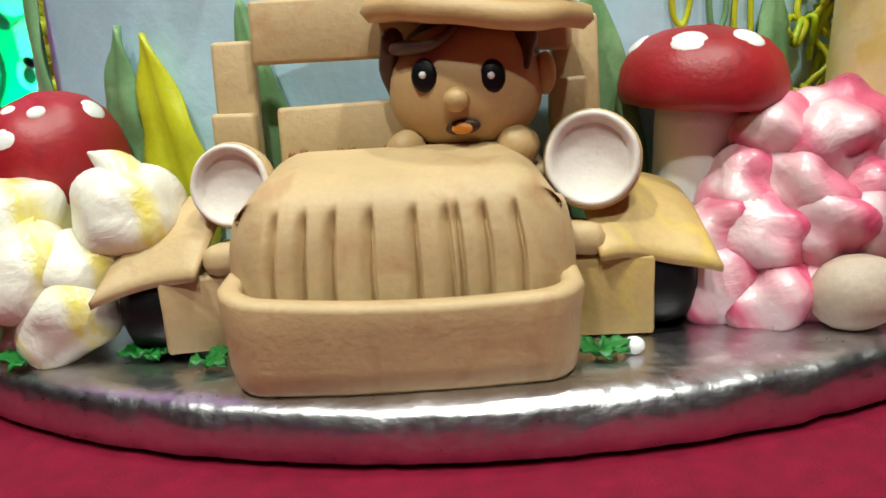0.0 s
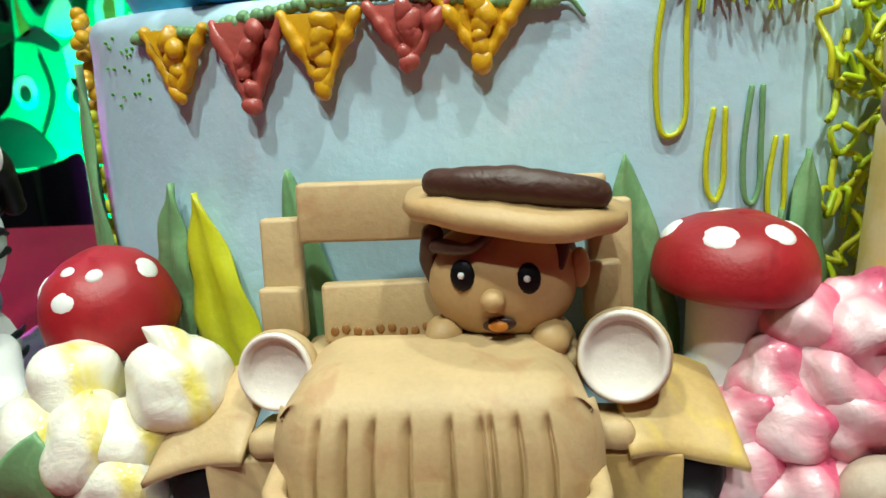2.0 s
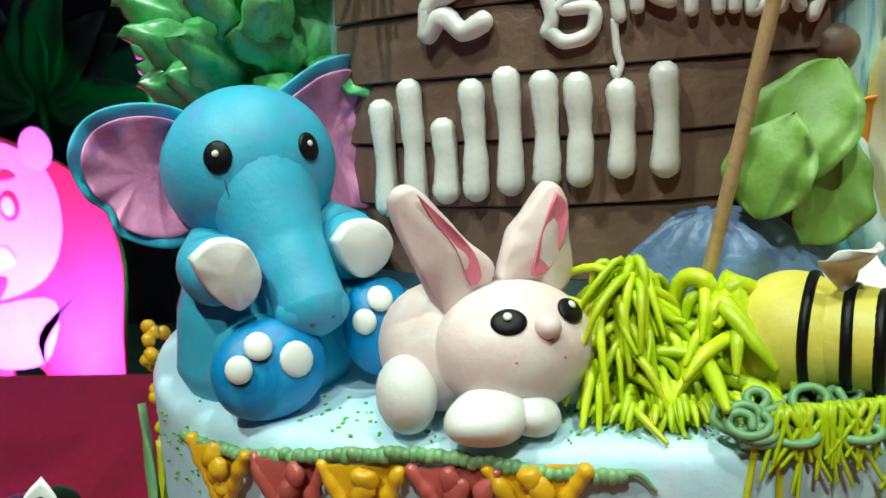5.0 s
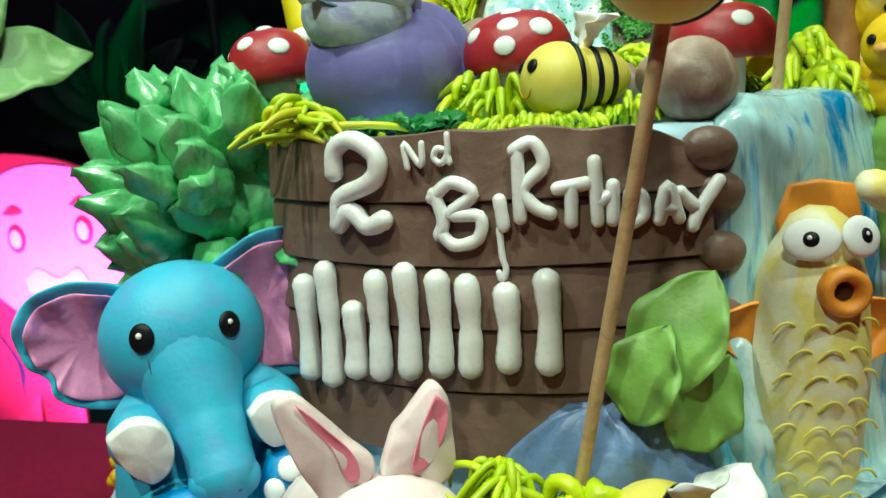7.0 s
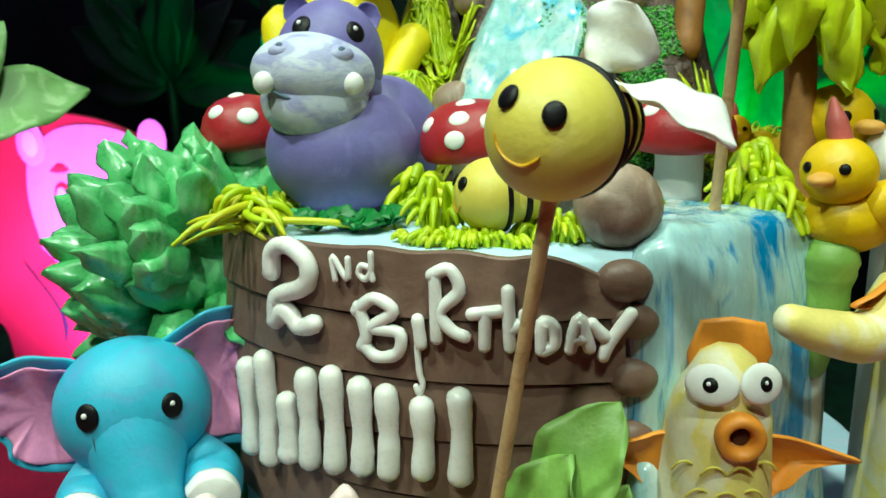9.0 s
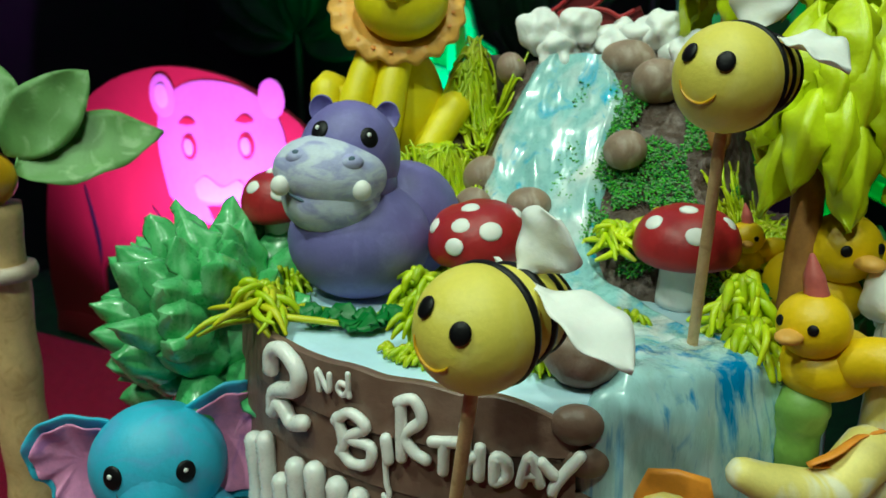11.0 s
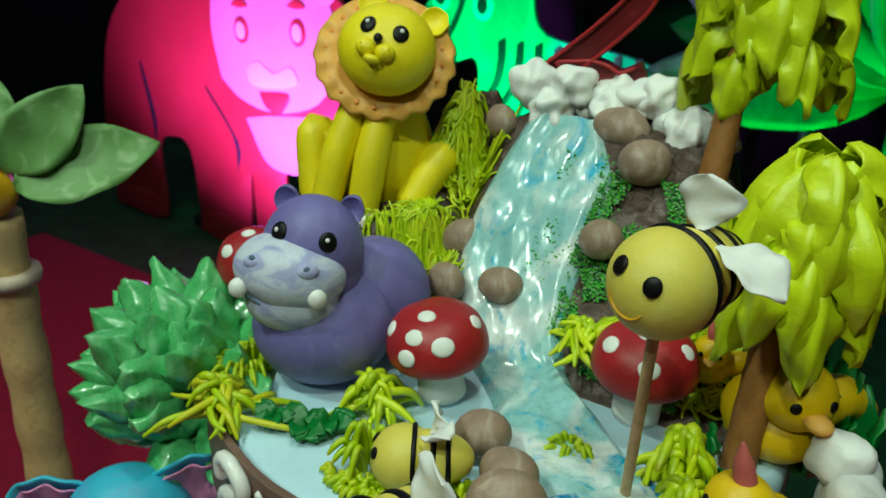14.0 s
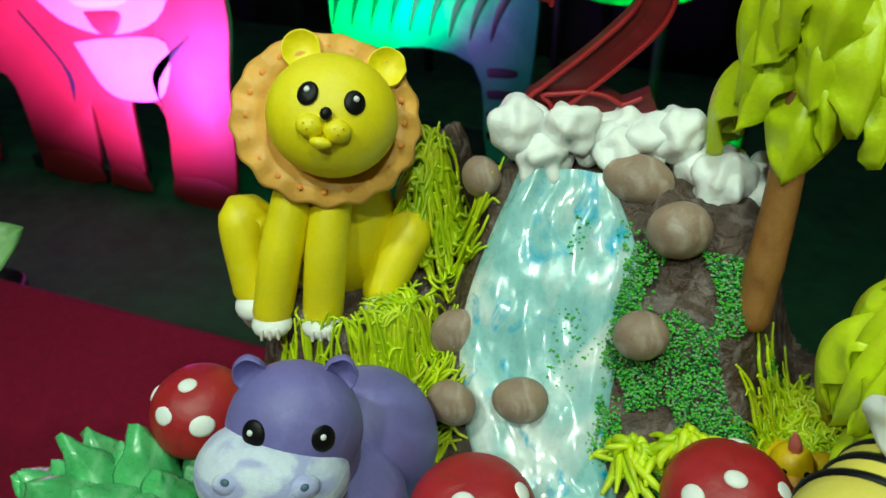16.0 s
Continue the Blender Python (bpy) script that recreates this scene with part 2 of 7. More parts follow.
class Sculpt:
    """Gathers shaped pieces into one mesh. frame_: the matrix in which the pieces are given."""

    def __init__(self, frame_=None):
        self.v, self.f, self.k, self.mats, self.m = [], [], [], [], frame_ or Matrix()

    def add(self, verts, faces, mat):
        if mat not in self.mats:
            self.mats.append(mat)
        s, k = len(self.v), self.mats.index(mat)
        self.v += [self.m @ Vector(q) for q in verts]
        self.f += [tuple(s + i for i in q) for q in faces]
        self.k += [k] * len(faces)
        return self

    def rings(self, rows, mat, closed=True, cap=True):
        n = len(rows[0])
        verts = [q for r in rows for q in r]
        faces = []
        for j in range(len(rows) - 1):
            for i in range(n if closed else n - 1):
                a, b = j * n + i, j * n + (i + 1) % n
                faces.append((a, b, b + n, a + n))
        if cap:
            faces.append(tuple(reversed(range(n))))
            faces.append(tuple(range((len(rows) - 1) * n, len(rows) * n)))
        return self.add(verts, faces, mat)

    def ball(self, c, r, mat, rot=(0, 0, 0), seg=24, wob=0.0, wob_scale=60.0, box=1.0):
        r = (r, r, r) if isinstance(r, (int, float)) else r
        c, turn = Vector(c), Euler([radians(a) for a in rot]).to_matrix()
        rows, h = [], max(6, seg // 2)

        def pw(x):
            return math.copysign(abs(x) ** box, x)
        for j in range(1, h):
            a = math.pi * j / h - math.pi / 2
            row = []
            for i in range(seg):
                b = 2 * math.pi * i / seg
                row.append(Vector((r[0] * pw(math.cos(a)) * pw(math.cos(b)), r[1] * pw(math.cos(a)) * pw(math.sin(b)), r[2] * pw(math.sin(a)))))
            rows.append(row)
        verts = [Vector((0, 0, -r[2]))] + [q for w in rows for q in w] + [Vector((0, 0, r[2]))]
        if wob:
            off = Vector((c.x * 31 + c.y * 17, c.y * 23, c.z * 29)) * 10
            verts = [q * (1 + wob * noise.noise(q * wob_scale + off)) for q in verts]
        verts = [c + turn @ q for q in verts]
        last, faces = len(verts) - 1, []
        for i in range(seg):
            k = (i + 1) % seg
            faces.append((0, 1 + k, 1 + i))
            faces.append((last, last - seg + i, last - seg + k))
            for j in range(h - 2):
                a = 1 + j * seg
                faces.append((a + i, a + k, a + seg + k, a + seg + i))
        return self.add(verts, faces, mat)

    def spot(self, c, r, normal, mat, thick=0.0012, aspect=1.0, spin=0.0, seg=16):
        """A rounded button pressed on a surface."""
        q = Vector(normal).normalized().to_track_quat("Z", "Y").to_matrix() @ Euler((0, 0, radians(spin))).to_matrix()
        e = q.to_euler()
        return self.ball(c, (r, r * aspect, thick), mat, [math.degrees(a) for a in e], seg)

    def tube(self, pts, rad, mat, seg=10, steps=5, flat=1.0, wob=0.0):
        path = catmull(pts, steps)
        n = len(path)
        rad = [rad, rad] if isinstance(rad, (int, float)) else list(rad)
        side, rows = None, []
        length = sum((path[i + 1] - path[i]).length for i in range(n - 1)) or 1e-6
        mean = sum(rad) / len(rad)
        for i in range(n):
            d = (path[min(i + 1, n - 1)] - path[max(i - 1, 0)]).normalized()
            if side is None:
                side = d.cross(Vector((0, 0, 1)) if abs(d.z) < 0.9 else Vector((1, 0, 0))).normalized()
            side = (side - d * side.dot(d)).normalized()
            up = side.cross(d)
            u = i / (n - 1) * (len(rad) - 1)
            k = min(int(u), len(rad) - 2)
            w = rad[k] + (rad[k + 1] - rad[k]) * (u - k)
            if wob:
                w *= 1 + wob * noise.noise(path[i] * 300)

            def ring(at, w2):
                return [at + side * (w2 * math.cos(2 * math.pi * s / seg)) + up * (w2 * flat * math.sin(2 * math.pi * s / seg)) for s in range(seg)]
            if i == 0:
                rows += [ring(path[0] - d * w * 0.75, w * 0.35), ring(path[0] - d * w * 0.45, w * 0.8)]
            rows.append(ring(path[i], w))
            if i == n - 1:
                rows += [ring(path[i] + d * w * 0.45, w * 0.8), ring(path[i] + d * w * 0.75, w * 0.35)]
        return self.rings(rows, mat)

    def slab(self, outline, thick, mat, m=None, bev=0.0015, bulge=0.0):
        """A flat piece cut from a rolled sheet, edges rounded. It lies in x, y and is thick along z."""
        m = m or Matrix()
        n = len(outline)
        pts = [Vector((x, y, 0)) for x, y in outline]
        area = sum(pts[i].x * pts[(i + 1) % n].y - pts[(i + 1) % n].x * pts[i].y for i in range(n))
        if area < 0:
            pts.reverse()
        nor = []
        for i in range(n):
            a, b = pts[i] - pts[i - 1], pts[(i + 1) % n] - pts[i]
            q = Vector((a.y, -a.x, 0)).normalized() + Vector((b.y, -b.x, 0)).normalized()
            nor.append(q.normalized())
        bev = min(bev, thick * 0.5)

        def ring(inset, z):
            return [m @ (pts[i] - nor[i] * inset + Vector((0, 0, z))) for i in range(n)]
        rows = [ring(bev, 0), ring(bev * 0.3, bev * 0.3), ring(0, bev), ring(0, thick - bev), ring(bev * 0.3, thick - bev * 0.3), ring(bev, thick)]
        if bulge:
            mid = sum(pts, Vector()) / n
            rows += [[m @ (pts[i].lerp(mid, f) + Vector((0, 0, thick + bulge * g))) for i in range(n)] for f, g in ((0.35, 0.6), (0.7, 0.92), (0.97, 1.0))]
        return self.rings(rows, mat)

    def block(self, c, size, mat, rot=(0, 0, 0), corner=0.004, bev=0.002, wob=0.0):
        """A hand-cut block with rounded corners (round about the local z)."""
        x, y, z = (s / 2 for s in size)
        k = min(corner, x * 0.95, y * 0.95)
        out = []
        for sx, sy, a0 in ((1, -1, -90), (1, 1, 0), (-1, 1, 90), (-1, -1, 180)):
            for j in range(5):
                a = radians(a0 + j * 22.5)
                out.append((sx * (x - k) + k * math.cos(a), sy * (y - k) + k * math.sin(a)))
        m = Matrix.Translation(c) @ Euler([radians(a) for a in rot]).to_matrix().to_4x4() @ Matrix.Translation((0, 0, -z))
        s = len(self.v)
        self.slab(out, size[2], mat, m, bev)
        if wob:
            for i in range(s, len(self.v)):
                self.v[i] = self.v[i] + Vector((noise.noise(self.v[i] * 90), noise.noise(self.v[i] * 90 + Vector((7, 0, 0))), noise.noise(self.v[i] * 90 + Vector((0, 9, 0))))) * wob
        return self

    def leaf(self, root, tip, width, normal, mat, bend=0.0, cup=0.15, thick=0.0012, n=10, shape=0.8, ruffle=0.0, seed=0.0, ridge=0.0):
        """A leaf or petal from root to tip; normal: the way its face looks; bend: rise of its middle, along normal."""
        root, tip, nor = Vector(root), Vector(tip), Vector(normal).normalized()
        d = tip - root
        side = d.cross(nor).normalized()
        nor = side.cross(d).normalized()
        cols = 8
        top, bot = [], []
        for j in range(n + 1):
            u = j / n
            w = width * 0.5 * max(0.06, math.sin(math.pi * u ** shape) ** 0.75) * (1 if u < 0.999 else 0.2)
            mid = root + d * u + nor * (bend * math.sin(math.pi * u))
            rt, rb = [], []
            for i in range(cols + 1):
                s = i / cols * 2 - 1
                h = cup * w * s * s + ruffle * math.sin(u * 17 + seed * 5 + s * 2) * abs(s) ** 1.5 - ridge * w * (1 - abs(s)) ** 3
                p = mid + side * (w * s) + nor * h
                e = thick * (0.25 + 0.75 * (1 - abs(s) ** 3))
                rt.append(p + nor * e * 0.5)
                rb.append(p - nor * e * 0.5)
            top.append(rt)
            bot.append(rb)
        rows = [top[j] + list(reversed(bot[j])) for j in range(n + 1)]
        return self.rings(rows, mat)

    def dish(self, outline, mat, y=0.0, cup=0.0, thick=0.002, wave=0.0, lean=0.0, steps=5):
        """A hand-pressed sheet in the x, z plane at depth y: cup sinks its middle, wave ruffles its rim, lean tips its top back."""
        pts = catmull([(q[0], 0, q[1]) for q in list(outline) + list(outline[:1])], steps)[:-1]
        if sum(a.x * b.z - b.x * a.z for a, b in zip(pts, pts[1:] + pts[:1])) < 0:
            pts.reverse()
        mid = sum(pts, Vector()) / len(pts)

        def ring(r, off):
            out = []
            for k, q in enumerate(pts):
                v = mid + (q - mid) * r
                w = wave * r ** 3 * noise.noise(Vector((k * 0.33, mid.x * 90, mid.z * 90)))
                out.append((v.x, y + cup * (1 - r * r) + w + off + lean * (v.z - mid.z), v.z))
            return out
        rows = [ring(r, 0.0) for r in (0.03, 0.3, 0.55, 0.75, 0.9, 0.97)] + [ring(1.0, thick * 0.3), ring(1.0, thick * 0.7)] + [ring(r, thick) for r in (0.95, 0.8, 0.5, 0.03)]
        return self.rings(rows, mat)

    def done(self, name, parent=None, label="", category="", group="", kind="", base=None, smooth=True):
        """One mesh object. base: where its origin stands."""
        if base is None:
            lo = [min(q[i] for q in self.v) for i in range(3)]
            hi = [max(q[i] for q in self.v) for i in range(3)]
            base = ((lo[0] + hi[0]) / 2, (lo[1] + hi[1]) / 2, lo[2])
        base = Vector(base)
        me = bpy.data.meshes.new(name)
        me.from_pydata([q - base for q in self.v], [], self.f)
        for mat in self.mats:
            me.materials.append(mat)
        me.polygons.foreach_set("material_index", self.k)
        me.polygons.foreach_set("use_smooth", [smooth] * len(self.f))
        me.update()
        ob = new(name, me)
        ob.location = base
        if parent:
            ob.parent = parent
            ob.location = base - PLACE[parent.name]
        PLACE[ob.name] = base
        return tagged(ob, label, category, group, kind)


def thing(name, at, label, category, group=""):
    ob = new(name)
    ob.location = at
    ob.empty_display_size = 0.01
    PLACE[ob.name] = Vector(at)
    return tagged(ob, label, category, group)


class Figure:
    """A modelled figure whose parts are meshes of their own; part() starts or goes on with one."""

    def __init__(self, name, frame_, label, category="figurine", group=""):
        self.m, self.made = frame_, {}
        self.top = (name, tuple(frame_.translation), label, category, group)

    def part(self, name, label="", parent=None, key=None):
        key = key or name
        if key not in self.made:
            self.made[key] = (Sculpt(self.m), name, label, parent)
        return self.made[key][0]

    def done(self):
        root, built = thing(*self.top), {}
        for key, (sc, name, label, parent) in self.made.items():
            built[key] = sc.done(name, built[parent] if parent else root, label)
        return root


def on_ball(c, r, x, z, lift=0.0):
    """The front of an ellipsoid over x, z: place and normal."""
    u, w = (x - c[0]) / r[0], (z - c[2]) / r[2]
    v = -math.sqrt(max(0.02, 1 - u * u - w * w))
    n = Vector((u / r[0], v / r[1], w / r[2])).normalized()
    return Vector((x, c[1] + v * r[1], z)) + n * lift, n


def figure_eye(fig, p, n, r, key, parent, tall=1.1):
    fig.part("eye", "black eye with a white glint", parent, key).spot(p, r, n, BLACK, 0.0014, tall, seg=20)
    fig.part("eye", key=key).spot(Vector(p) + n * 0.0013 + Vector((-0.0003, 0, r * 0.2)), r * 0.25, n, WHITE, 0.0006, seg=10)


def turned(at, yaw=0.0, scale=1.0):
    """A frame at a place, whose -y side looks to the front, turned to its left by yaw degrees."""
    return Matrix.Translation(at) @ Euler((0, 0, radians(yaw))).to_matrix().to_4x4() @ Matrix.Scale(scale, 4)


def rnd(a, b):
    return random.uniform(a, b)


# ---- the room, the table and the tiers ----
def superellipse(cx, cy, a, b, n, count=96):
    out = []
    for i in range(count):
        t = 2 * math.pi * i / count
        c, s = math.cos(t), math.sin(t)
        out.append((cx + a * math.copysign(abs(c) ** (2 / n), c), cy + b * math.copysign(abs(s) ** (2 / n), s)))
    return out


def room():
    s = Sculpt()
    s.block((0, 0.4, FLOOR_Z - 0.05), (7.0, 6.8, 0.1), CARPET, corner=0.01)
    s.done("floor", label="dark green carpeted floor of the party room", category="floor", kind="structure", smooth=False)
    s = Sculpt()
    # ceiling out of view, kept pale so that the foil mirrors something bright
    s.block((0, 0.4, CEIL_Z + 0.05), (7.0, 6.8, 0.1), PLASTER, corner=0.01)
    s.done("ceiling", label="plain pale ceiling with round lamps, out of view", category="ceiling", kind="structure", smooth=False)
    mid = (FLOOR_Z + CEIL_Z) / 2
    for name, c, size in (("wall_north", (0, 3.75, mid), (7.0, 0.1, CEIL_Z - FLOOR_Z)), ("wall_south", (0, -2.95, mid), (7.0, 0.1, CEIL_Z - FLOOR_Z)),
                          ("wall_west", (-3.45, 0.4, mid), (0.1, 6.6, CEIL_Z - FLOOR_Z)), ("wall_east", (3.45, 0.4, mid), (0.1, 6.6, CEIL_Z - FLOOR_Z))):
        s = Sculpt()
        # the unseen south wall is pale, as a reflector for the foil
        s.block(c, size, DARK_WALL if name != "wall_south" else PLASTER, corner=0.005)
        s.done(name, label="wall of the party room, dark curtain save the unseen pale south one", category="wall", kind="structure", smooth=False)
    # fixtures out of view; the last one houses the added backdrop fill
    for lx, ly, _ in CEILING_LAMPS + [BACK_FILL_LAMP]:
        t = thing("unseen_ceiling_lamp", (lx, ly, CEIL_Z), "round white ceiling lamp out of view, switched on", "lamp", "ceiling lamps")
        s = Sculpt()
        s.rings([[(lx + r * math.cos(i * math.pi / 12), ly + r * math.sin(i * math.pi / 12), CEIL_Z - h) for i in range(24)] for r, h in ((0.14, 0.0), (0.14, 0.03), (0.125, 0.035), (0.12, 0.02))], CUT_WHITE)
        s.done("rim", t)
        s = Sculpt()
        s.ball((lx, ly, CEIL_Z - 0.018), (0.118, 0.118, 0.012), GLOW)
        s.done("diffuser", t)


room()

# table with its cloth
table = thing("table", (-0.2, 0.25, FLOOR_Z), "table covered with a maroon satin cloth to the floor", "table")
s = Sculpt()
x0, x1, y0, y1 = -0.93, 0.95, -0.45, 0.785
rows = []
for k, (z, out) in enumerate(((TABLE_Z, -0.02), (TABLE_Z, -0.02), (TABLE_Z, -0.012), (TABLE_Z - 0.001, -0.004), (TABLE_Z - 0.008, 0.0), (TABLE_Z - 0.06, 0.003), (TABLE_Z - 0.3, 0.012), (FLOOR_Z + 0.01, 0.02))):
    row = []
    per = 240
    for i in range(per):
        u = i / per * 4
        e, f = int(u), u % 1
        a = [(x0, y0), (x1, y0), (x1, y1), (x0, y1)]
        p, q = Vector(a[e]), Vector(a[(e + 1) % 4])
        c = p.lerp(q, f)
        wave = 0.0 if k < 5 else (k - 4) * 0.006 * math.sin(i * 0.55 + math.sin(i * 0.13) * 2)
        if out < 0:
            row.append((max(x0 - out, min(x1 + out, c.x)), max(y0 - out, min(y1 + out, c.y)), z))
            continue
        d = (Vector((-1 if c.x < x0 + 0.001 else 1 if c.x > x1 - 0.001 else 0, -1 if c.y < y0 + 0.001 else 1 if c.y > y1 - 0.001 else 0)))
        row.append((c.x + d.x * (out + wave), c.y + d.y * (out + wave), z))
    rows.append(row)
s.rings(rows[1:], CLOTH)
s.done("tablecloth", table, "maroon satin tablecloth with a fine weave")

# foil board
BOARD_C, BOARD_R = (0.007, 0.42), 0.248
board = thing("cake_board", (*BOARD_C, TABLE_Z), "round cake board wrapped in crumpled silver foil", "cake board")
s = Sculpt()
rows = []
for r, z in ((BOARD_R - 0.003, TABLE_Z + 0.0005), (BOARD_R - 0.0005, TABLE_Z + 0.002), (BOARD_R, TABLE_Z + 0.006), (BOARD_R - 0.0005, BOARD_Z - 0.003), (BOARD_R - 0.003, BOARD_Z - 0.0008), (BOARD_R - 0.008, BOARD_Z), (BOARD_R - 0.06, BOARD_Z), (BOARD_R - 0.13, BOARD_Z)):
    row = []
    for i in range(360):
        a = 2 * math.pi * i / 360
        w = 0.0012 * noise.noise(Vector((math.cos(a) * 30, math.sin(a) * 30, z * 150))) + 0.0006 * noise.noise(Vector((math.cos(a) * 110, math.sin(a) * 110, z * 300)))
        row.append((BOARD_C[0] + (r + w) * math.cos(a), BOARD_C[1] + (r + w) * math.sin(a), z + (w * 0.3 if z > TABLE_Z + 0.003 else 0)))
    rows.append(row)
s.rings(rows, FOIL)
s.done("foil", board)

T1 = (0.01, 0.4525, 0.185, 0.193, 2.5)
T2 = (0.0244, 0.4547, 0.1353)


def wall1(x, z, out=0.0):
    """A place on the front of the lower tier, standing out from it."""
    cx, cy, a, b, n = T1
    u = min(0.995, abs(x - cx) / a)
    y = cy - b * (1 - u ** n) ** (1 / n)
    d = Vector((math.copysign(u ** (n - 1) / a, x - cx), -(((cy - y) / b) ** (n - 1)) / b, 0)).normalized()
    return Vector((x, y, z)) + d * out


def normal1(x):
    return (wall1(x, 0, 0.01) - wall1(x, 0)).normalized()


def wall2(x, z, out=0.0):
    cx, cy, r = T2
    u = max(-0.995, min(0.995, (x - cx) / r))
    d = Vector((u, -math.sqrt(1 - u * u), 0))
    return Vector((cx, cy, z)) + d * (r + out)


def normal2(x):
    return (wall2(x, 0, 0.01) - wall2(x, 0)).normalized()


def tier(name, outline, z0, z1, mat, label):
    s = Sculpt()
    cx, cy = sum(p[0] for p in outline) / len(outline), sum(p[1] for p in outline) / len(outline)
    rows = []
    prof = [(0.0, z0)] + [(0.0, z0 + (z1 - 0.006 - z0) * k / 24) for k in range(1, 25)] + [(-0.0012, z1 - 0.0025), (-0.0035, z1 - 0.0006), (-0.007, z1), (-0.04, z1), (-0.1, z1)]
    for out, z in prof:
        row = []
        for x, y in outline:
            d = Vector((x - cx, y - cy))
            l = d.length
            w = 0.0012 * noise.noise(Vector((x * 22, y * 22, z * 30))) + 0.0004 * noise.noise(Vector((x * 160, y * 160, z * 220)))
            p = Vector((cx, cy)) + d * ((l + out + w) / l)
            row.append((p.x, p.y, z))
        rows.append(row)
    s.rings(rows, mat)
    return s.done(name, label=label, category="cake tier")


tier("lower_cake_tier", superellipse(*T1, 240), BOARD_Z, LEDGE_Z, CAKE_BLUE, "lower cake tier in smooth pale blue buttercream")
tier("upper_cake_tier", superellipse(T2[0], T2[1], T2[2], T2[2], 2, 180), LEDGE_Z, TOP_Z, CAKE_BLUE, "upper cake tier in smooth pale blue buttercream")


def smooth(a, b, x):
    """0 at a, 1 at b, eased."""
    u = max(0.0, min(1.0, (x - a) / (b - a)))
    return u * u * (3 - 2 * u)


def hill(x, y):
    """The height of the cake mountain on the upper tier."""
    rise = max(0.0, min(1.0, (y - 0.440) / 0.082))
    across = smooth(-0.075, -0.045, x) * (1 - smooth(0.088, 0.118, x))
    h = 0.097 * rise * (0.25 + 0.75 * across)
    shelf = 0.049 * (1 - smooth(0.75, 1.1, math.hypot((x + 0.064) / 0.046, (y - 0.488) / 0.042)))
    h = max(h * (1 - 0.45 * math.exp(-((x + 0.027) / 0.009) ** 2)), shelf)
    back = 1 - smooth(0.555, 0.585, y)
    return TOP_Z + h * back


s = Sculpt()
nx, ny = 96, 96
verts, faces, index = [], [], {}
for j in range(ny + 1):
    for i in range(nx + 1):
        x, y = -0.112 + 0.25 * i / nx, 0.405 + 0.19 * j / ny
        if math.hypot(x - T2[0], y - T2[1]) < T2[2] - 0.004:
            z = hill(x, y)
            bump = smooth(0.002, 0.02, z - TOP_Z) * (1 - 0.85 * smooth(0.04, 0.028, abs(x - 0.016)))
            z += bump * (0.006 * noise.noise(Vector((x * 60, y * 60, 3))) + 0.003 * noise.noise(Vector((x * 190, y * 190, 5))))
            index[i, j] = len(verts)
            verts.append((x, y, z - 0.001 if z < TOP_Z + 0.001 else z))
for (i, j) in index:
    q = [(i, j), (i + 1, j), (i + 1, j + 1), (i, j + 1)]
    if all(k in index for k in q):
        faces.append(tuple(index[k] for k in q))
s.add(verts, faces, COCOA)
s.done("cake_mountain", label="rough dark cocoa cake mountain on the upper tier", category="cake mountain")

# plank plaque on the front of the upper tier
plaque = thing("birthday_plaque", wall2(0.015, 0.300, 0.002), "brown plank plaque of cocoa buttercream with white piped lettering", "plaque")
edges = [0.300, 0.324, 0.345, 0.3655, 0.3865, 0.4085]
for k in range(5):
    s = Sculpt()
    z0, z1 = edges[k], edges[k + 1] - 0.0003
    rows = []
    for i in range(61):
        x = -0.066 + 0.154 * i / 60 + (0.0015 * math.sin(k * 2.1) if i in (0, 60) else 0)
        w = 0.0007 * noise.noise(Vector((x * 60, k * 3, 1)))
        top = z1 + 0.0012 * noise.noise(Vector((x * 45, k, 7))) * (2.0 if k == 4 else 0.5) - (0.011 * smooth(0.060, 0.09, x) if k == 4 else 0)
        lean = 0.0012
        rows.append([wall2(x, z0, 0.001), wall2(x, z0, 0.0050 + w), wall2(x, z0 + 0.0005, 0.0058 + w), wall2(x, (z0 + top) / 2, 0.0056 + w - lean * 0.4), wall2(x, top - 0.0005, 0.0054 + w - lean), wall2(x, top, 0.0046 + w - lean), wall2(x, top, 0.001)])
    s.rings(rows, PLAQUE)
    s.done("plank", plaque, smooth=False)


def pipe(text_part, strokes, x, z, w, h, rad, mat=None, out=0.0072):
    """Piped strokes in a box of width w and height h, whose lower left corner is at x, z on the plaque."""
    s = Sculpt()
    for st in strokes:
        s.tube([wall2(x + w * u, z + h * v, out) for u, v in st], rad, mat or ICING, 8, 5, wob=0.12)
    return s.done(text_part, plaque, "white piped icing")


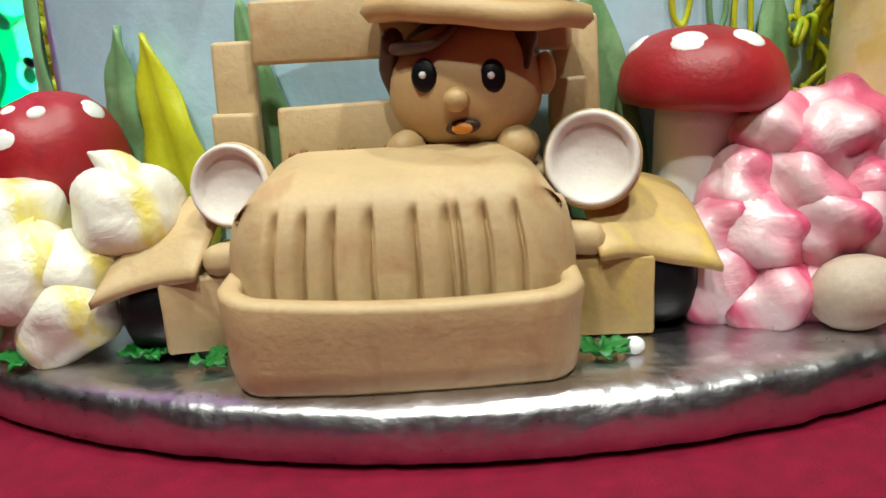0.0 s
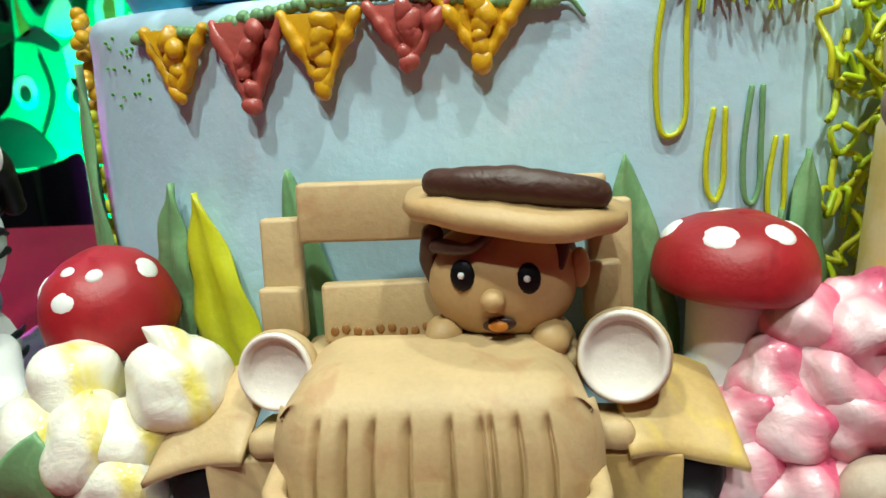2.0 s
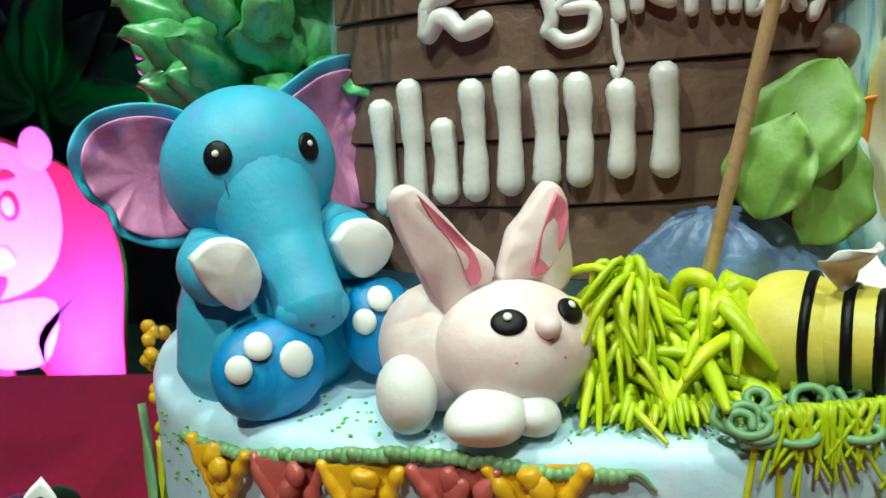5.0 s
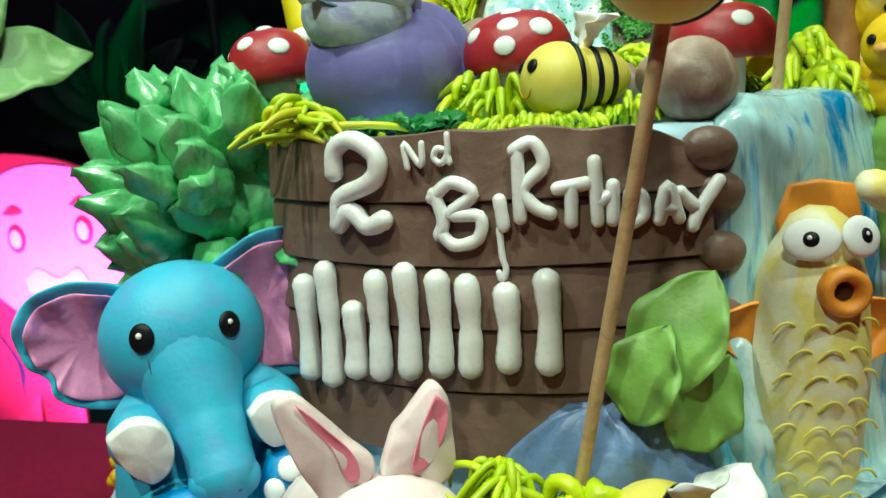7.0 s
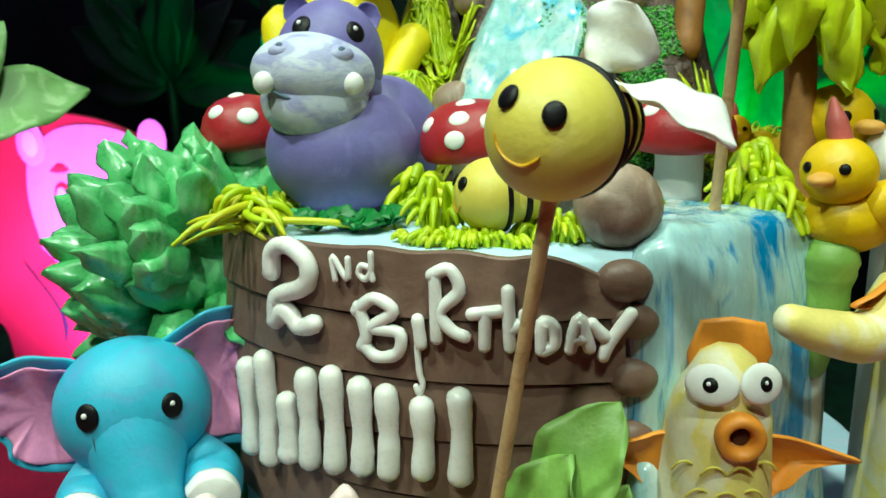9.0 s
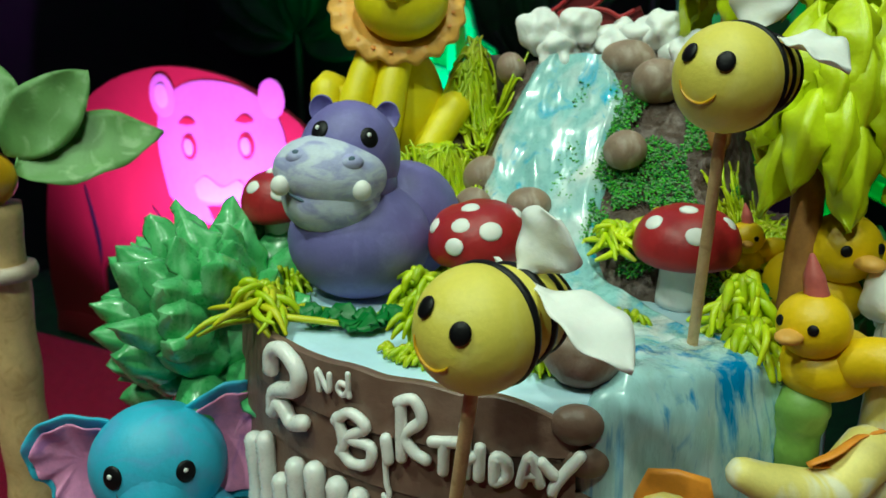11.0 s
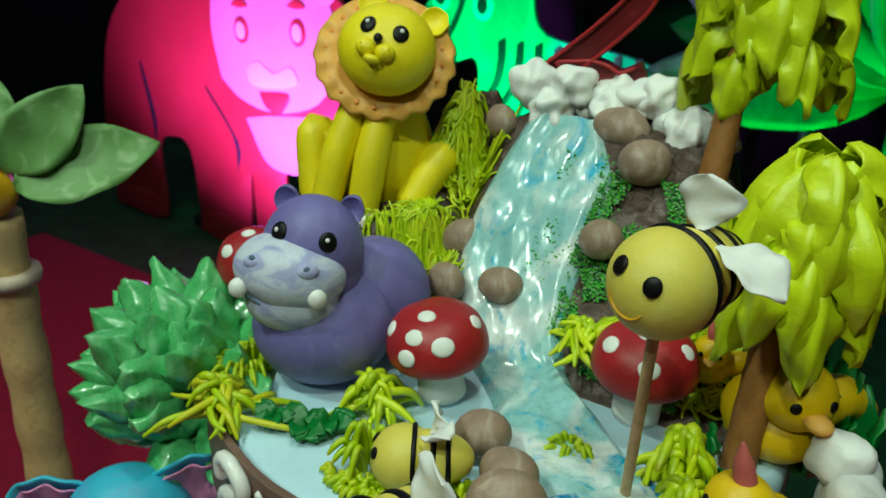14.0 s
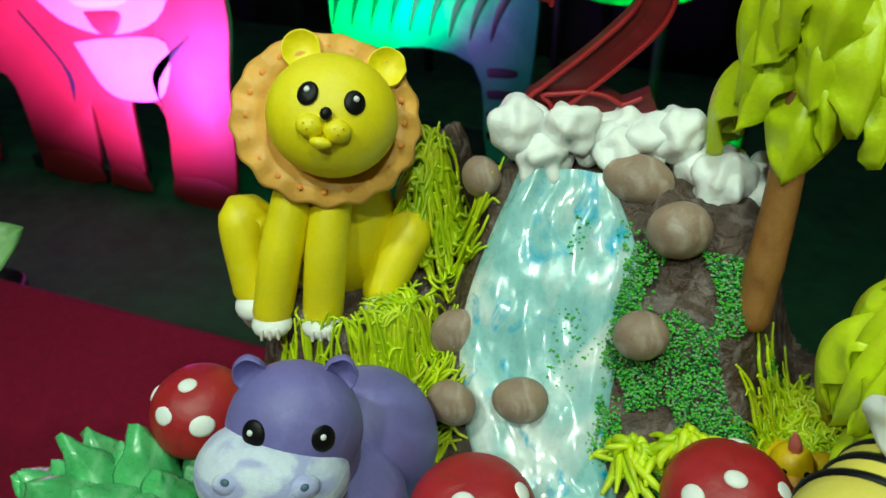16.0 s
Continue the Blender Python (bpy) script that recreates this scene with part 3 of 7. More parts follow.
TWO = [[(0.05, 0.62), (0.12, 0.9), (0.5, 1.0), (0.92, 0.82), (0.85, 0.55), (0.25, 0.38), (0.1, 0.28)], [(0.1, 0.28), (0.05, 0.02)], [(0.05, 0.02), (0.35, 0.2), (0.65, 0.02), (1.0, 0.1)]]
LETTER = {
    "N": [[(0.1, 0.0), (0.0, 1.0), (0.75, 0.1), (0.85, 1.0)]],
    "d": [[(0.75, 0.45), (0.3, 0.5), (0.1, 0.2), (0.5, 0.0), (0.9, 0.3), (0.95, 1.0)], [(0.9, 0.3), (1.0, 0.0)]],
    "B": [[(0.05, 0.85), (0.2, 0.4), (0.1, 0.15)], [(0.0, 0.75), (0.4, 1.0), (0.8, 0.8), (0.35, 0.5), (0.9, 0.45), (0.85, 0.1), (0.4, 0.0), (0.12, 0.2)]],
    "i": [[(0.3, 0.8), (0.5, 0.1)]],
    "R": [[(0.2, 1.0), (0.2, 0.05)], [(0.1, 0.95), (0.6, 1.05), (0.85, 0.75), (0.3, 0.45), (0.6, 0.2), (1.0, 0.1)]],
    "T": [[(0.0, 0.9), (1.0, 1.0)], [(0.5, 0.95), (0.45, 0.0)]],
    "H": [[(0.1, 1.25), (0.15, 0.0)], [(0.15, 0.4), (0.8, 0.55)], [(0.9, 0.75), (0.85, 0.0)]],
    "D": [[(0.15, 0.0), (0.2, 1.0), (0.8, 0.85), (0.85, 0.25), (0.2, 0.0)]],
    "A": [[(0.0, 0.0), (0.45, 1.0), (0.95, 0.0)], [(0.2, 0.35), (0.75, 0.35)]],
    "Y": [[(0.0, 0.9), (0.35, 0.5)], [(1.0, 1.1), (0.45, 0.35), (0.3, 0.0)]],
}
pipe("numeral_two", TWO, -0.0285, 0.3785, 0.0190, 0.0290, 0.0033, out=0.0076)
pipe("letter", LETTER["N"], -0.0010, 0.3977, 0.0068, 0.0078, 0.0011)
pipe("letter", LETTER["d"], 0.0079, 0.3990, 0.0054, 0.0088, 0.0011)
for ch, x, z, w, h in (("B", 0.0068, 0.3731, 0.0162, 0.0198), ("i", 0.0262, 0.3772, 0.0045, 0.0125), ("R", 0.0312, 0.3796, 0.0112, 0.0230), ("T", 0.0440, 0.3788, 0.0086, 0.0118), ("H", 0.0543, 0.3786, 0.0060, 0.0150),
                       ("D", 0.0634, 0.3776, 0.0052, 0.0090), ("A", 0.0721, 0.3778, 0.0058, 0.0100), ("Y", 0.0779, 0.3748, 0.0110, 0.0126)):
    pipe("letter", LETTER[ch], x, z, w, h, 0.0022)
pipe("drip", [[(0.2, 1.0), (0.3, 0.45), (0.5, 0.2), (0.2, 0.0), (0.0, 0.15)]], 0.0262, 0.3620, 0.0045, 0.016, 0.0011)
for x, z, h in ((-0.0465, 0.324, 0.033), (-0.0355, 0.324, 0.039), (-0.0248, 0.3290, 0.021), (-0.0150, 0.3295, 0.032), (-0.0042, 0.3312, 0.033), (0.0066, 0.3330, 0.029), (0.0160, 0.3330, 0.028), (0.0278, 0.3350, 0.023), (0.0398, 0.3348, 0.027)):
    pipe("name_bar", [[(0, 0), (0.2, 0.5), (0.1, 1)]], x - 0.0002, z, 0.004, h, (0.0045, 0.0036, 0.0044), out=0.0080)


# ---- the jeep ----
def jeep():
    j = thing("toy_jeep", (-0.013, 0.21, BOARD_Z), "tan fondant toy jeep with a grooved grille on the foil board", "toy car")
    cx = -0.0135
    # bonnet with the grooved grille
    s = Sculpt()
    prof = [(0.1885, 0.1225), (0.1868, 0.132), (0.1866, 0.142), (0.1874, 0.152), (0.1888, 0.1585), (0.1918, 0.1648), (0.1965, 0.1685), (0.2035, 0.1708), (0.213, 0.1725), (0.222, 0.1733), (0.226, 0.168), (0.226, 0.13)]
    path = catmull([(0, y, z) for y, z in prof], 6)
    cols = 220
    grooves = [-0.66, -0.5, -0.33, -0.12, 0.1, 0.28, 0.34, 0.5, 0.67]
    rows = []
    for k, p in enumerate(path):
        u = k / (len(path) - 1)
        w = 0.0450 - 0.0030 * smooth(0.2, 0.5, u) - 0.0035 * smooth(0.5, 0.85, u)
        row = []
        for i in range(cols + 1):
            t = i / cols * 2 - 1
            e = max(0.0, (abs(t) - 0.58) / 0.42)
            x = cx + w * t * (1 - 0.04 * e)
            roll = 0.0125 * e ** 2.4
            front, top = 1 - smooth(0.42, 0.6, u), smooth(0.35, 0.6, u)
            y, z = p.y + roll * front * 1.2, p.z - roll * top * 0.75
            cut = 0.0
            for g in grooves:
                d = t - g - 0.015 * math.sin(g * 9) * (1 - u)
                if -0.09 < d < 0.012:
                    cut = max(cut, 0.0036 * (1 + d / 0.09) ** 2.2 if d < 0 else 0.0036 * (1 - d / 0.012))
            cut *= smooth(0.47, 0.40, u) if u > 0.2 else 1
            cut *= 1 - smooth(0.36, 0.46, u)
            row.append((x + 0.0004 * noise.noise(Vector((x * 90, y * 90, z * 90))), y + cut + 0.0006 * noise.noise(Vector((x * 50, z * 50, 1))), z))
        rows.append(row)
    s.rings(rows, TAN, closed=False, cap=False)
    for sgn in (0, cols):
        s.add([r[sgn] for r in rows] + [(cx, 0.205, 0.14)], [(i, i + 1, len(rows)) if sgn else (i + 1, i, len(rows)) for i in range(len(rows) - 1)], TAN)
    s.done("bonnet", j, "tan bonnet with deep vertical grille grooves")
    # bumper tray
    s = Sculpt()
    rows = []
    for i in range(81):
        t = i / 80 * 2 - 1
        ang = math.copysign(max(0.0, abs(t) - 0.55) / 0.45, t) * radians(98)
        flat = 0.0315 * max(-1.0, min(1.0, t / 0.55))
        bx, by = cx + flat + 0.0105 * math.sin(ang), 0.1915 - 0.0105 * math.cos(ang) - 0.0018 * (1 - min(1, abs(t) / 0.55) ** 2)
        if abs(t) > 0.9:
            by += (abs(t) - 0.9) * 0.14
        d = Vector((math.sin(ang), -math.cos(ang), 0))
        top = 0.1462 - 0.0014 * t - 0.0028 * (1 - t * t)
        prof = [(-0.0022, BOARD_Z), (-0.0008, BOARD_Z + 0.0015), (0.0004, 0.128), (0.0008, 0.137), (0.0016, top - 0.002), (0.0012, top - 0.0006), (-0.0002, top), (-0.0030, top), (-0.0040, top - 0.0012), (-0.0044, BOARD_Z)]
        rows.append([(bx + d.x * o, by + d.y * o, z) for o, z in prof])
    s.rings(rows, TAN)
    s.done("bumper", j, "curved tan bumper")
    # side plates, fenders, wheels and headlights
    for sgn, mat, px, z0, z1, lab in ((-1, TAN, -0.067, 0.1235, 0.1445, ""), (1, TAN_YELLOW, 0.0405, 0.1215, 0.1435, "yellow-tinged side plate")):
        s = Sculpt()
        s.block((px, 0.2125, (z0 + z1) / 2 + 0.0003), (0.0215, 0.008, z1 - z0), mat, (4, 0, -6 * sgn), 0.001, 0.001, 0.0006)
        s.done("side_plate", j, lab)
        s = Sculpt()
        s.block((px - 0.0105 * sgn, 0.2165, 0.1478), (0.017, 0.02, 0.0085), TAN, (-8, 4 * sgn, 0), 0.003, 0.003, 0.0006)
        s.done("fender_arm", j)
        s = Sculpt()
        if sgn < 0:
            fl, fr, bl, br, hi = -0.0945, -0.0665, -0.0835, -0.0605, 0.1615
        else:
            fl, fr, bl, br, hi = 0.0365, 0.0675, 0.0325, 0.0635, 0.1610
        rows = []
        for i in range(21):
            u = i / 20
            top_row, low_row = [], []
            for k in range(17):
                v = k / 16
                x = (fl + (fr - fl) * u) * (1 - v) + (bl + (br - bl) * u) * v
                y = 0.2045 + 0.032 * v + 0.0022 * math.sin(u * math.pi)
                o = 1 - u if sgn < 0 else u
                z = hi - 0.0165 * (1 - v) ** 1.5 - 0.0055 * o ** 2 + 0.0011 * noise.noise(Vector((x * 80, y * 80, sgn)))
                e = 0.0025 * min(1.0, 0.4 + 4.0 * min(u, 1 - u, v, 1 - v))
                top_row.append((x, y, z + e))
                low_row.append((x, y + 0.0008, z - e))
            rows.append(top_row + low_row[::-1])
        s.rings(rows, mat)
        s.done("fender", j, "curled fender sheet")
        wheel = Sculpt()
        wx = px + sgn * 0.0135
        rows = []
        for off, rr in ((-0.009, 0.004), (-0.009, 0.0105), (-0.007, 0.0134), (-0.003, 0.0146), (0.003, 0.0146), (0.007, 0.0134), (0.009, 0.0105), (0.009, 0.004)):
            rows.append([(wx + off, 0.222 + rr * math.cos(a * math.pi / 14), BOARD_Z + 0.0146 + rr * math.sin(a * math.pi / 14)) for a in range(28)])
        wheel.rings(rows, BLACK)
        wheel.done("wheel", j, "black fondant wheel")
    for hx, hy, hz, r, face in ((-0.0575, 0.2165, 0.1665, 0.0108, (-0.12, -1, 0.16)), (0.0365, 0.2155, 0.168, 0.0124, (-0.22, -1, 0.22))):
        q = Vector(face).normalized().to_track_quat("Z", "Y").to_matrix().to_4x4()
        m = Matrix.Translation((hx, hy, hz)) @ q
        light = Sculpt(m)
        seg = 40

        def ring(rr, z):
            return [(rr * math.cos(2 * math.pi * i / seg) * (1 + 0.03 * noise.noise(Vector((math.cos(i / seg * 6.28) * 2, math.sin(i / seg * 6.28) * 2, hx * 99)))), rr * math.sin(2 * math.pi * i / seg) * 1.02, z) for i in range(seg)]
        light.rings([ring(r * 0.02, -r * 1.18), ring(r * 0.3, -r * 1.15), ring(r * 0.75, -r * 0.98), ring(r * 0.98, -r * 0.55), ring(r * 1.04, -r * 0.1), ring(r * 0.97, r * 0.02), ring(r * 0.93, -r * 0.15)], TAN, cap=False)
        shell = light.done("headlight", j, "tan headlight shell with a white cup")
        cup = Sculpt(m)
        cup.rings([ring(r * 0.93, -r * 0.1), ring(r * 0.99, r * 0.05), ring(r * 0.97, r * 0.16), ring(r * 0.9, r * 0.19), ring(r * 0.83, r * 0.12), ring(r * 0.74, -r * 0.12), ring(r * 0.6, -r * 0.27), ring(r * 0.3, -r * 0.34), ring(r * 0.05, -r * 0.35)], IVORY)
        cup.done("cup", shell, "off-white hollow cup")
    # body behind the bonnet and the windscreen frame
    s = Sculpt()
    s.block((cx, 0.2385, 0.1435), (0.082, 0.026, 0.045), TAN, (0, 0, 0), 0.004, 0.003, 0.0006)
    s.done("body", j)
    s = Sculpt()
    # brown buttons give the dark of small dents by colour alone
    for k in range(15):
        s.spot((-0.0445 + k * 0.0034, 0.2368 - 0.0002 * (k % 2), 0.1705 + 0.0008 * math.sin(k * 1.7)), 0.0013, (0, -1, 0.1), BARK, 0.0004, 1.2, seg=10)
    s.done("dent_shade_dots", j, "row of brown dots painted as the shade in pressed dents", kind="stuff")
    for name, c, size, rot, mat in (("frame_post", (-0.0605, 0.2475, 0.1845), (0.0125, 0.006, 0.037), (-4, 0, 0), TAN), ("frame_post", (0.0375, 0.2475, 0.1845), (0.0135, 0.006, 0.041), (-4, 0, 0), TAN),
                                    ("frame_post_foot", (-0.0605, 0.2415, 0.176), (0.0125, 0.006, 0.0145), (-3, 0, 0), TAN), ("frame_post_foot", (0.0345, 0.2415, 0.179), (0.0115, 0.006, 0.0175), (-3, 0, 0), TAN),
                                    ("top_rail", (-0.009, 0.2455, 0.2045), (0.0905, 0.0065, 0.0175), (-4, 0.8, 0), TAN), ("seat_panel", (-0.017, 0.2405, 0.1757), (0.062, 0.006, 0.0175), (-6, -0.8, 0), TAN)):
        s = Sculpt()
        s.block(c, size, mat, rot, 0.0015, 0.0012, 0.0007)
        s.done(name, j)


jeep()


def doll():
    f = turned((0.0045, 0.2305, 0.1650), -7, 1.04)
    s = Sculpt(f)
    s.ball((0, 0.0, 0.006), (0.016, 0.009, 0.013), CHOC, wob=0.05)
    s.ball((0.0008, 0.0, 0.0215), (0.0200, 0.0155, 0.0165), SKIN, seg=36, box=0.92)
    s.ball((0.0008, 0.0045, 0.0235), (0.0206, 0.0135, 0.0172), CHOC, seg=32)
    s.ball((0.0214, -0.001, 0.024), (0.0028, 0.0035, 0.0055), SKIN)
    s.ball((0, -0.0165, 0.0195), (0.0032, 0.0035, 0.003), SKIN)
    for x, z in ((-0.0078, 0.0255), (0.0088, 0.0245)):
        n = (x * 18, -1, 0.1)
        y = -0.0142 if x < 0 else -0.0138
        s.spot((x, y, z), 0.0033, n, BLACK, 0.0011, 1.25)
        s.spot((x - 0.0002, y - 0.0011, z + 0.0002), 0.0009, n, WHITE, 0.0006)
    s.ball((0.0012, -0.0146, 0.0126), (0.0044, 0.0011, 0.0019), CHOC, (0, -6, 0))
    s.ball((0.001, -0.0154, 0.0124), (0.0026, 0.0010, 0.0015), ORANGE)
    s.tube([(-0.014, -0.0095, 0.0322), (-0.006, -0.0145, 0.0325), (0.0, -0.0135, 0.036)], (0.0034, 0.0026, 0.0018), CHOC, 8, flat=0.6)
    s.tube([(-0.0165, -0.006, 0.035), (-0.0182, -0.0045, 0.027), (-0.0178, -0.004, 0.021)], (0.003, 0.0026, 0.001), CHOC, 8)
    s.tube([(0.017, -0.003, 0.033), (0.0165, -0.0085, 0.026)], (0.0032, 0.0012), CHOC, 8)
    for x in (-0.0145, 0.0135):
        s.ball((x, -0.0085, 0.0065), (0.0052, 0.005, 0.0056), SKIN, seg=20, wob=0.12, wob_scale=200)
        s.tube([(x * 1.1, -0.001, 0.006), (x, -0.007, 0.006)], (0.005, 0.0048), SKIN, 12)
    # broad hat with a dark rolled band, tipped to one side
    s.m = s.m @ Matrix.Translation((0.0004, 0, 0)) @ Euler((0, radians(6), 0)).to_matrix().to_4x4()
    rows = []
    for rr, z in ((0.3, 0.0345), (0.7, 0.0345), (0.93, 0.034), (1.0, 0.0362), (0.97, 0.0395), (0.75, 0.0412), (0.62, 0.0432), (0.45, 0.0455), (0.2, 0.0465), (0.02, 0.0468)):
        rows.append([(0.0298 * rr * math.cos(a * math.pi / 24) * (1 + 0.03 * noise.noise(Vector((math.cos(a * math.pi / 24), math.sin(a * math.pi / 24), 2)) * 1.5)), 0.0225 * rr * math.sin(a * math.pi / 24),
                      z + 0.003 + 0.0014 * noise.noise(Vector((math.cos(a * math.pi / 24), math.sin(a * math.pi / 24), 5)) * 1.8)) for a in range(48)])
    s.rings(rows, SKIN)
    s.tube([(-0.0205, -0.0075, 0.0465), (-0.012, -0.0115, 0.0475), (0.0, -0.0130, 0.0485), (0.012, -0.0115, 0.0480), (0.0215, -0.0080, 0.0470)], (0.0038, 0.0042, 0.0048, 0.0044, 0.0038), CHOC, 14, 6, wob=0.12)
    s.done("driver_doll", label="brown fondant doll in a broad hat sitting in the jeep", category="doll")


doll()


# ---- mushrooms ----
def mushroom(at, cap_r, cap_h, stem_r, stem_h, spots, label, tilt=(0, 0, 0), yaw=0, group="red mushrooms", stem=True):
    """spots: azimuth and height (degrees) and size on the cap."""
    m = Matrix.Translation(at) @ Euler([radians(a) for a in (tilt[0], tilt[1], yaw)]).to_matrix().to_4x4()
    t = thing("toadstool", at, label, "mushroom", group)
    if stem:
        s = Sculpt(m)
        rows = []
        for k in range(9):
            u = k / 8
            r = stem_r * (1.12 - 0.16 * u + 0.1 * u * u)
            rows.append([(r * math.cos(a * math.pi / 14) * (1 + 0.04 * noise.noise(Vector((math.cos(a / 4.4), math.sin(a / 4.4), u * 3)))), r * math.sin(a * math.pi / 14), stem_h * u) for a in range(28)])
        s.rings(rows, WHITE)
        s.done("stem", t, "white stem")
    s = Sculpt(m)
    rows = []
    for r, z in ((0.3, 0.0), (0.8, -0.03), (0.93, 0.0), (0.99, 0.1), (1.0, 0.24), (0.97, 0.45), (0.88, 0.66), (0.72, 0.83), (0.5, 0.94), (0.25, 0.99), (0.03, 1.0)):
        rows.append([(cap_r * r * math.cos(a * math.pi / 20), cap_r * r * math.sin(a * math.pi / 20), stem_h + cap_h * (z - 0.04) + 0.04 * cap_h * noise.noise(Vector((math.cos(a * math.pi / 20) * 1.2, math.sin(a * math.pi / 20) * 1.2, at[0] * 50)))) for a in range(40)])
    s.rings(rows, RED)
    cap = s.done("cap", t, "smooth red cap")
    for az, el, r in spots:
        s = Sculpt(m)
        ca, ce, se = radians(az), math.cos(radians(el)), math.sin(radians(el))
        n = Vector((math.sin(ca) * ce / cap_r, -math.cos(ca) * ce / cap_r, se / (cap_h * 0.85)))
        p = Vector((math.sin(ca) * ce * cap_r, -math.cos(ca) * ce * cap_r, stem_h + cap_h * (0.2 + 0.76 * se)))
        s.spot(p, r, n, WHITE, 0.0015, 0.85)
        s.done("spot", cap, "white fondant spot")


mushroom((0.0705, 0.2465, 0.130), 0.0238, 0.0215, 0.0118, 0.0490, [(-32, 48, 0.0055), (33, 52, 0.0052), (-100, 40, 0.005), (100, 40, 0.005), (180, 50, 0.005)], "red toadstool with white spots on a thick white stem", (2, 3, 0))
mushroom((-0.1225, 0.2715, 0.150), 0.0225, 0.029, 0.010, 0.0145, [(-15, 42, 0.0048), (28, 60, 0.003), (-28, 68, 0.003), (-85, 40, 0.005), (90, 40, 0.005)], "red toadstool cap leaning above yellow cream", (14, -8, 0))
mushroom((0.0205, 0.406, TOP_Z + 0.003), 0.0222, 0.0225, 0.0095, 0.021, [(-2, 14, 0.0043), (2, 42, 0.0045), (42, 32, 0.005), (-50, 34, 0.0043), (5, 72, 0.0042), (110, 40, 0.004)], "red toadstool with white spots beside the waterfall", (4, -4, 30))
mushroom((0.0965, 0.443, TOP_Z + 0.001), 0.0225, 0.0215, 0.0095, 0.0225, [(-45, 42, 0.0046), (22, 36, 0.0048), (90, 45, 0.0045), (0, 80, 0.004), (180, 40, 0.004)], "red toadstool with white spots under the lime palm", (3, 3, 25))
mushroom((-0.0915, 0.411, TOP_Z + 0.0015), 0.0195, 0.024, 0.009, 0.0245, [(-12, 40, 0.0045), (42, 28, 0.0048), (20, 78, 0.0038), (-80, 30, 0.004)], "red toadstool with white spots behind the violet hippo", (0, -5, 10))


# ---- cream mounds ----
def heap(at, blobs, mat, name, label, category, seg=44, wob=0.42):
    t = thing(name, at, label, category)
    for (x, y, z), r, tip in blobs:
        s = Sculpt()
        c = Vector(at) + Vector((x, y, z))
        s.ball(c, (r * 1.2, r, r * 0.95), mat, (rnd(-35, 35), rnd(-35, 35), rnd(0, 180)), seg, wob, 85 if wob < 0.4 else 95)
        if tip:
            s.tube([c + Vector((0, 0, r * 0.3)), c + Vector((tip * 0.3, 0, r * 0.85)), c + Vector((tip, 0, r * 1.15))], (r * 0.7, r * 0.38, r * 0.04), mat, 14)
        s.done("dollop", t)


heap((-0.115, 0.232, BOARD_Z), [((0.025, -0.002, 0.037), 0.0155, -0.009), ((-0.01, 0.006, 0.036), 0.0135, 0), ((-0.001, -0.009, 0.024), 0.013, 0.002), ((0.013, -0.006, 0.021), 0.014, 0), ((-0.02, 0.0, 0.021), 0.015, 0.003),
                                 ((0.008, -0.012, 0.012), 0.0135, -0.002), ((-0.028, -0.002, 0.011), 0.013, 0), ((0.025, 0.006, 0.016), 0.015, 0), ((-0.005, 0.004, 0.009), 0.014, 0)], CREAM_YELLOW, "cream_rosette_mound", "mound of white whipped cream brushed with yellow", "cream mound", wob=0.24)
blobs = []
random.seed(11)
for row, (zz, count, half) in enumerate(((0.010, 5, 0.033), (0.024, 5, 0.033), (0.036, 4, 0.026), (0.047, 2, 0.013))):
    for i in range(count):
        u = (i + 0.5) / count * 2 - 1
        blobs.append(((u * half + rnd(-0.002, 0.002) + row * 0.0012, -0.006 + 0.004 * row + 0.008 * u * u + rnd(-0.002, 0.002), zz + rnd(-0.002, 0.002)), rnd(0.0118, 0.0150), 0))
heap((0.0985, 0.226, BOARD_Z - 0.002), blobs, CREAM_PINK, "pink_cream_mound", "mound of pearly pink and white piped cream", "cream mound")
s = Sculpt()
s.ball((0.103, 0.2075, BOARD_Z + 0.0095), (0.0125, 0.0095, 0.0098), PEBBLE, (0, -8, 0), 28, 0.1, 60)
s.done("pebble", label="smooth beige fondant pebble on the foil board", category="pebble")


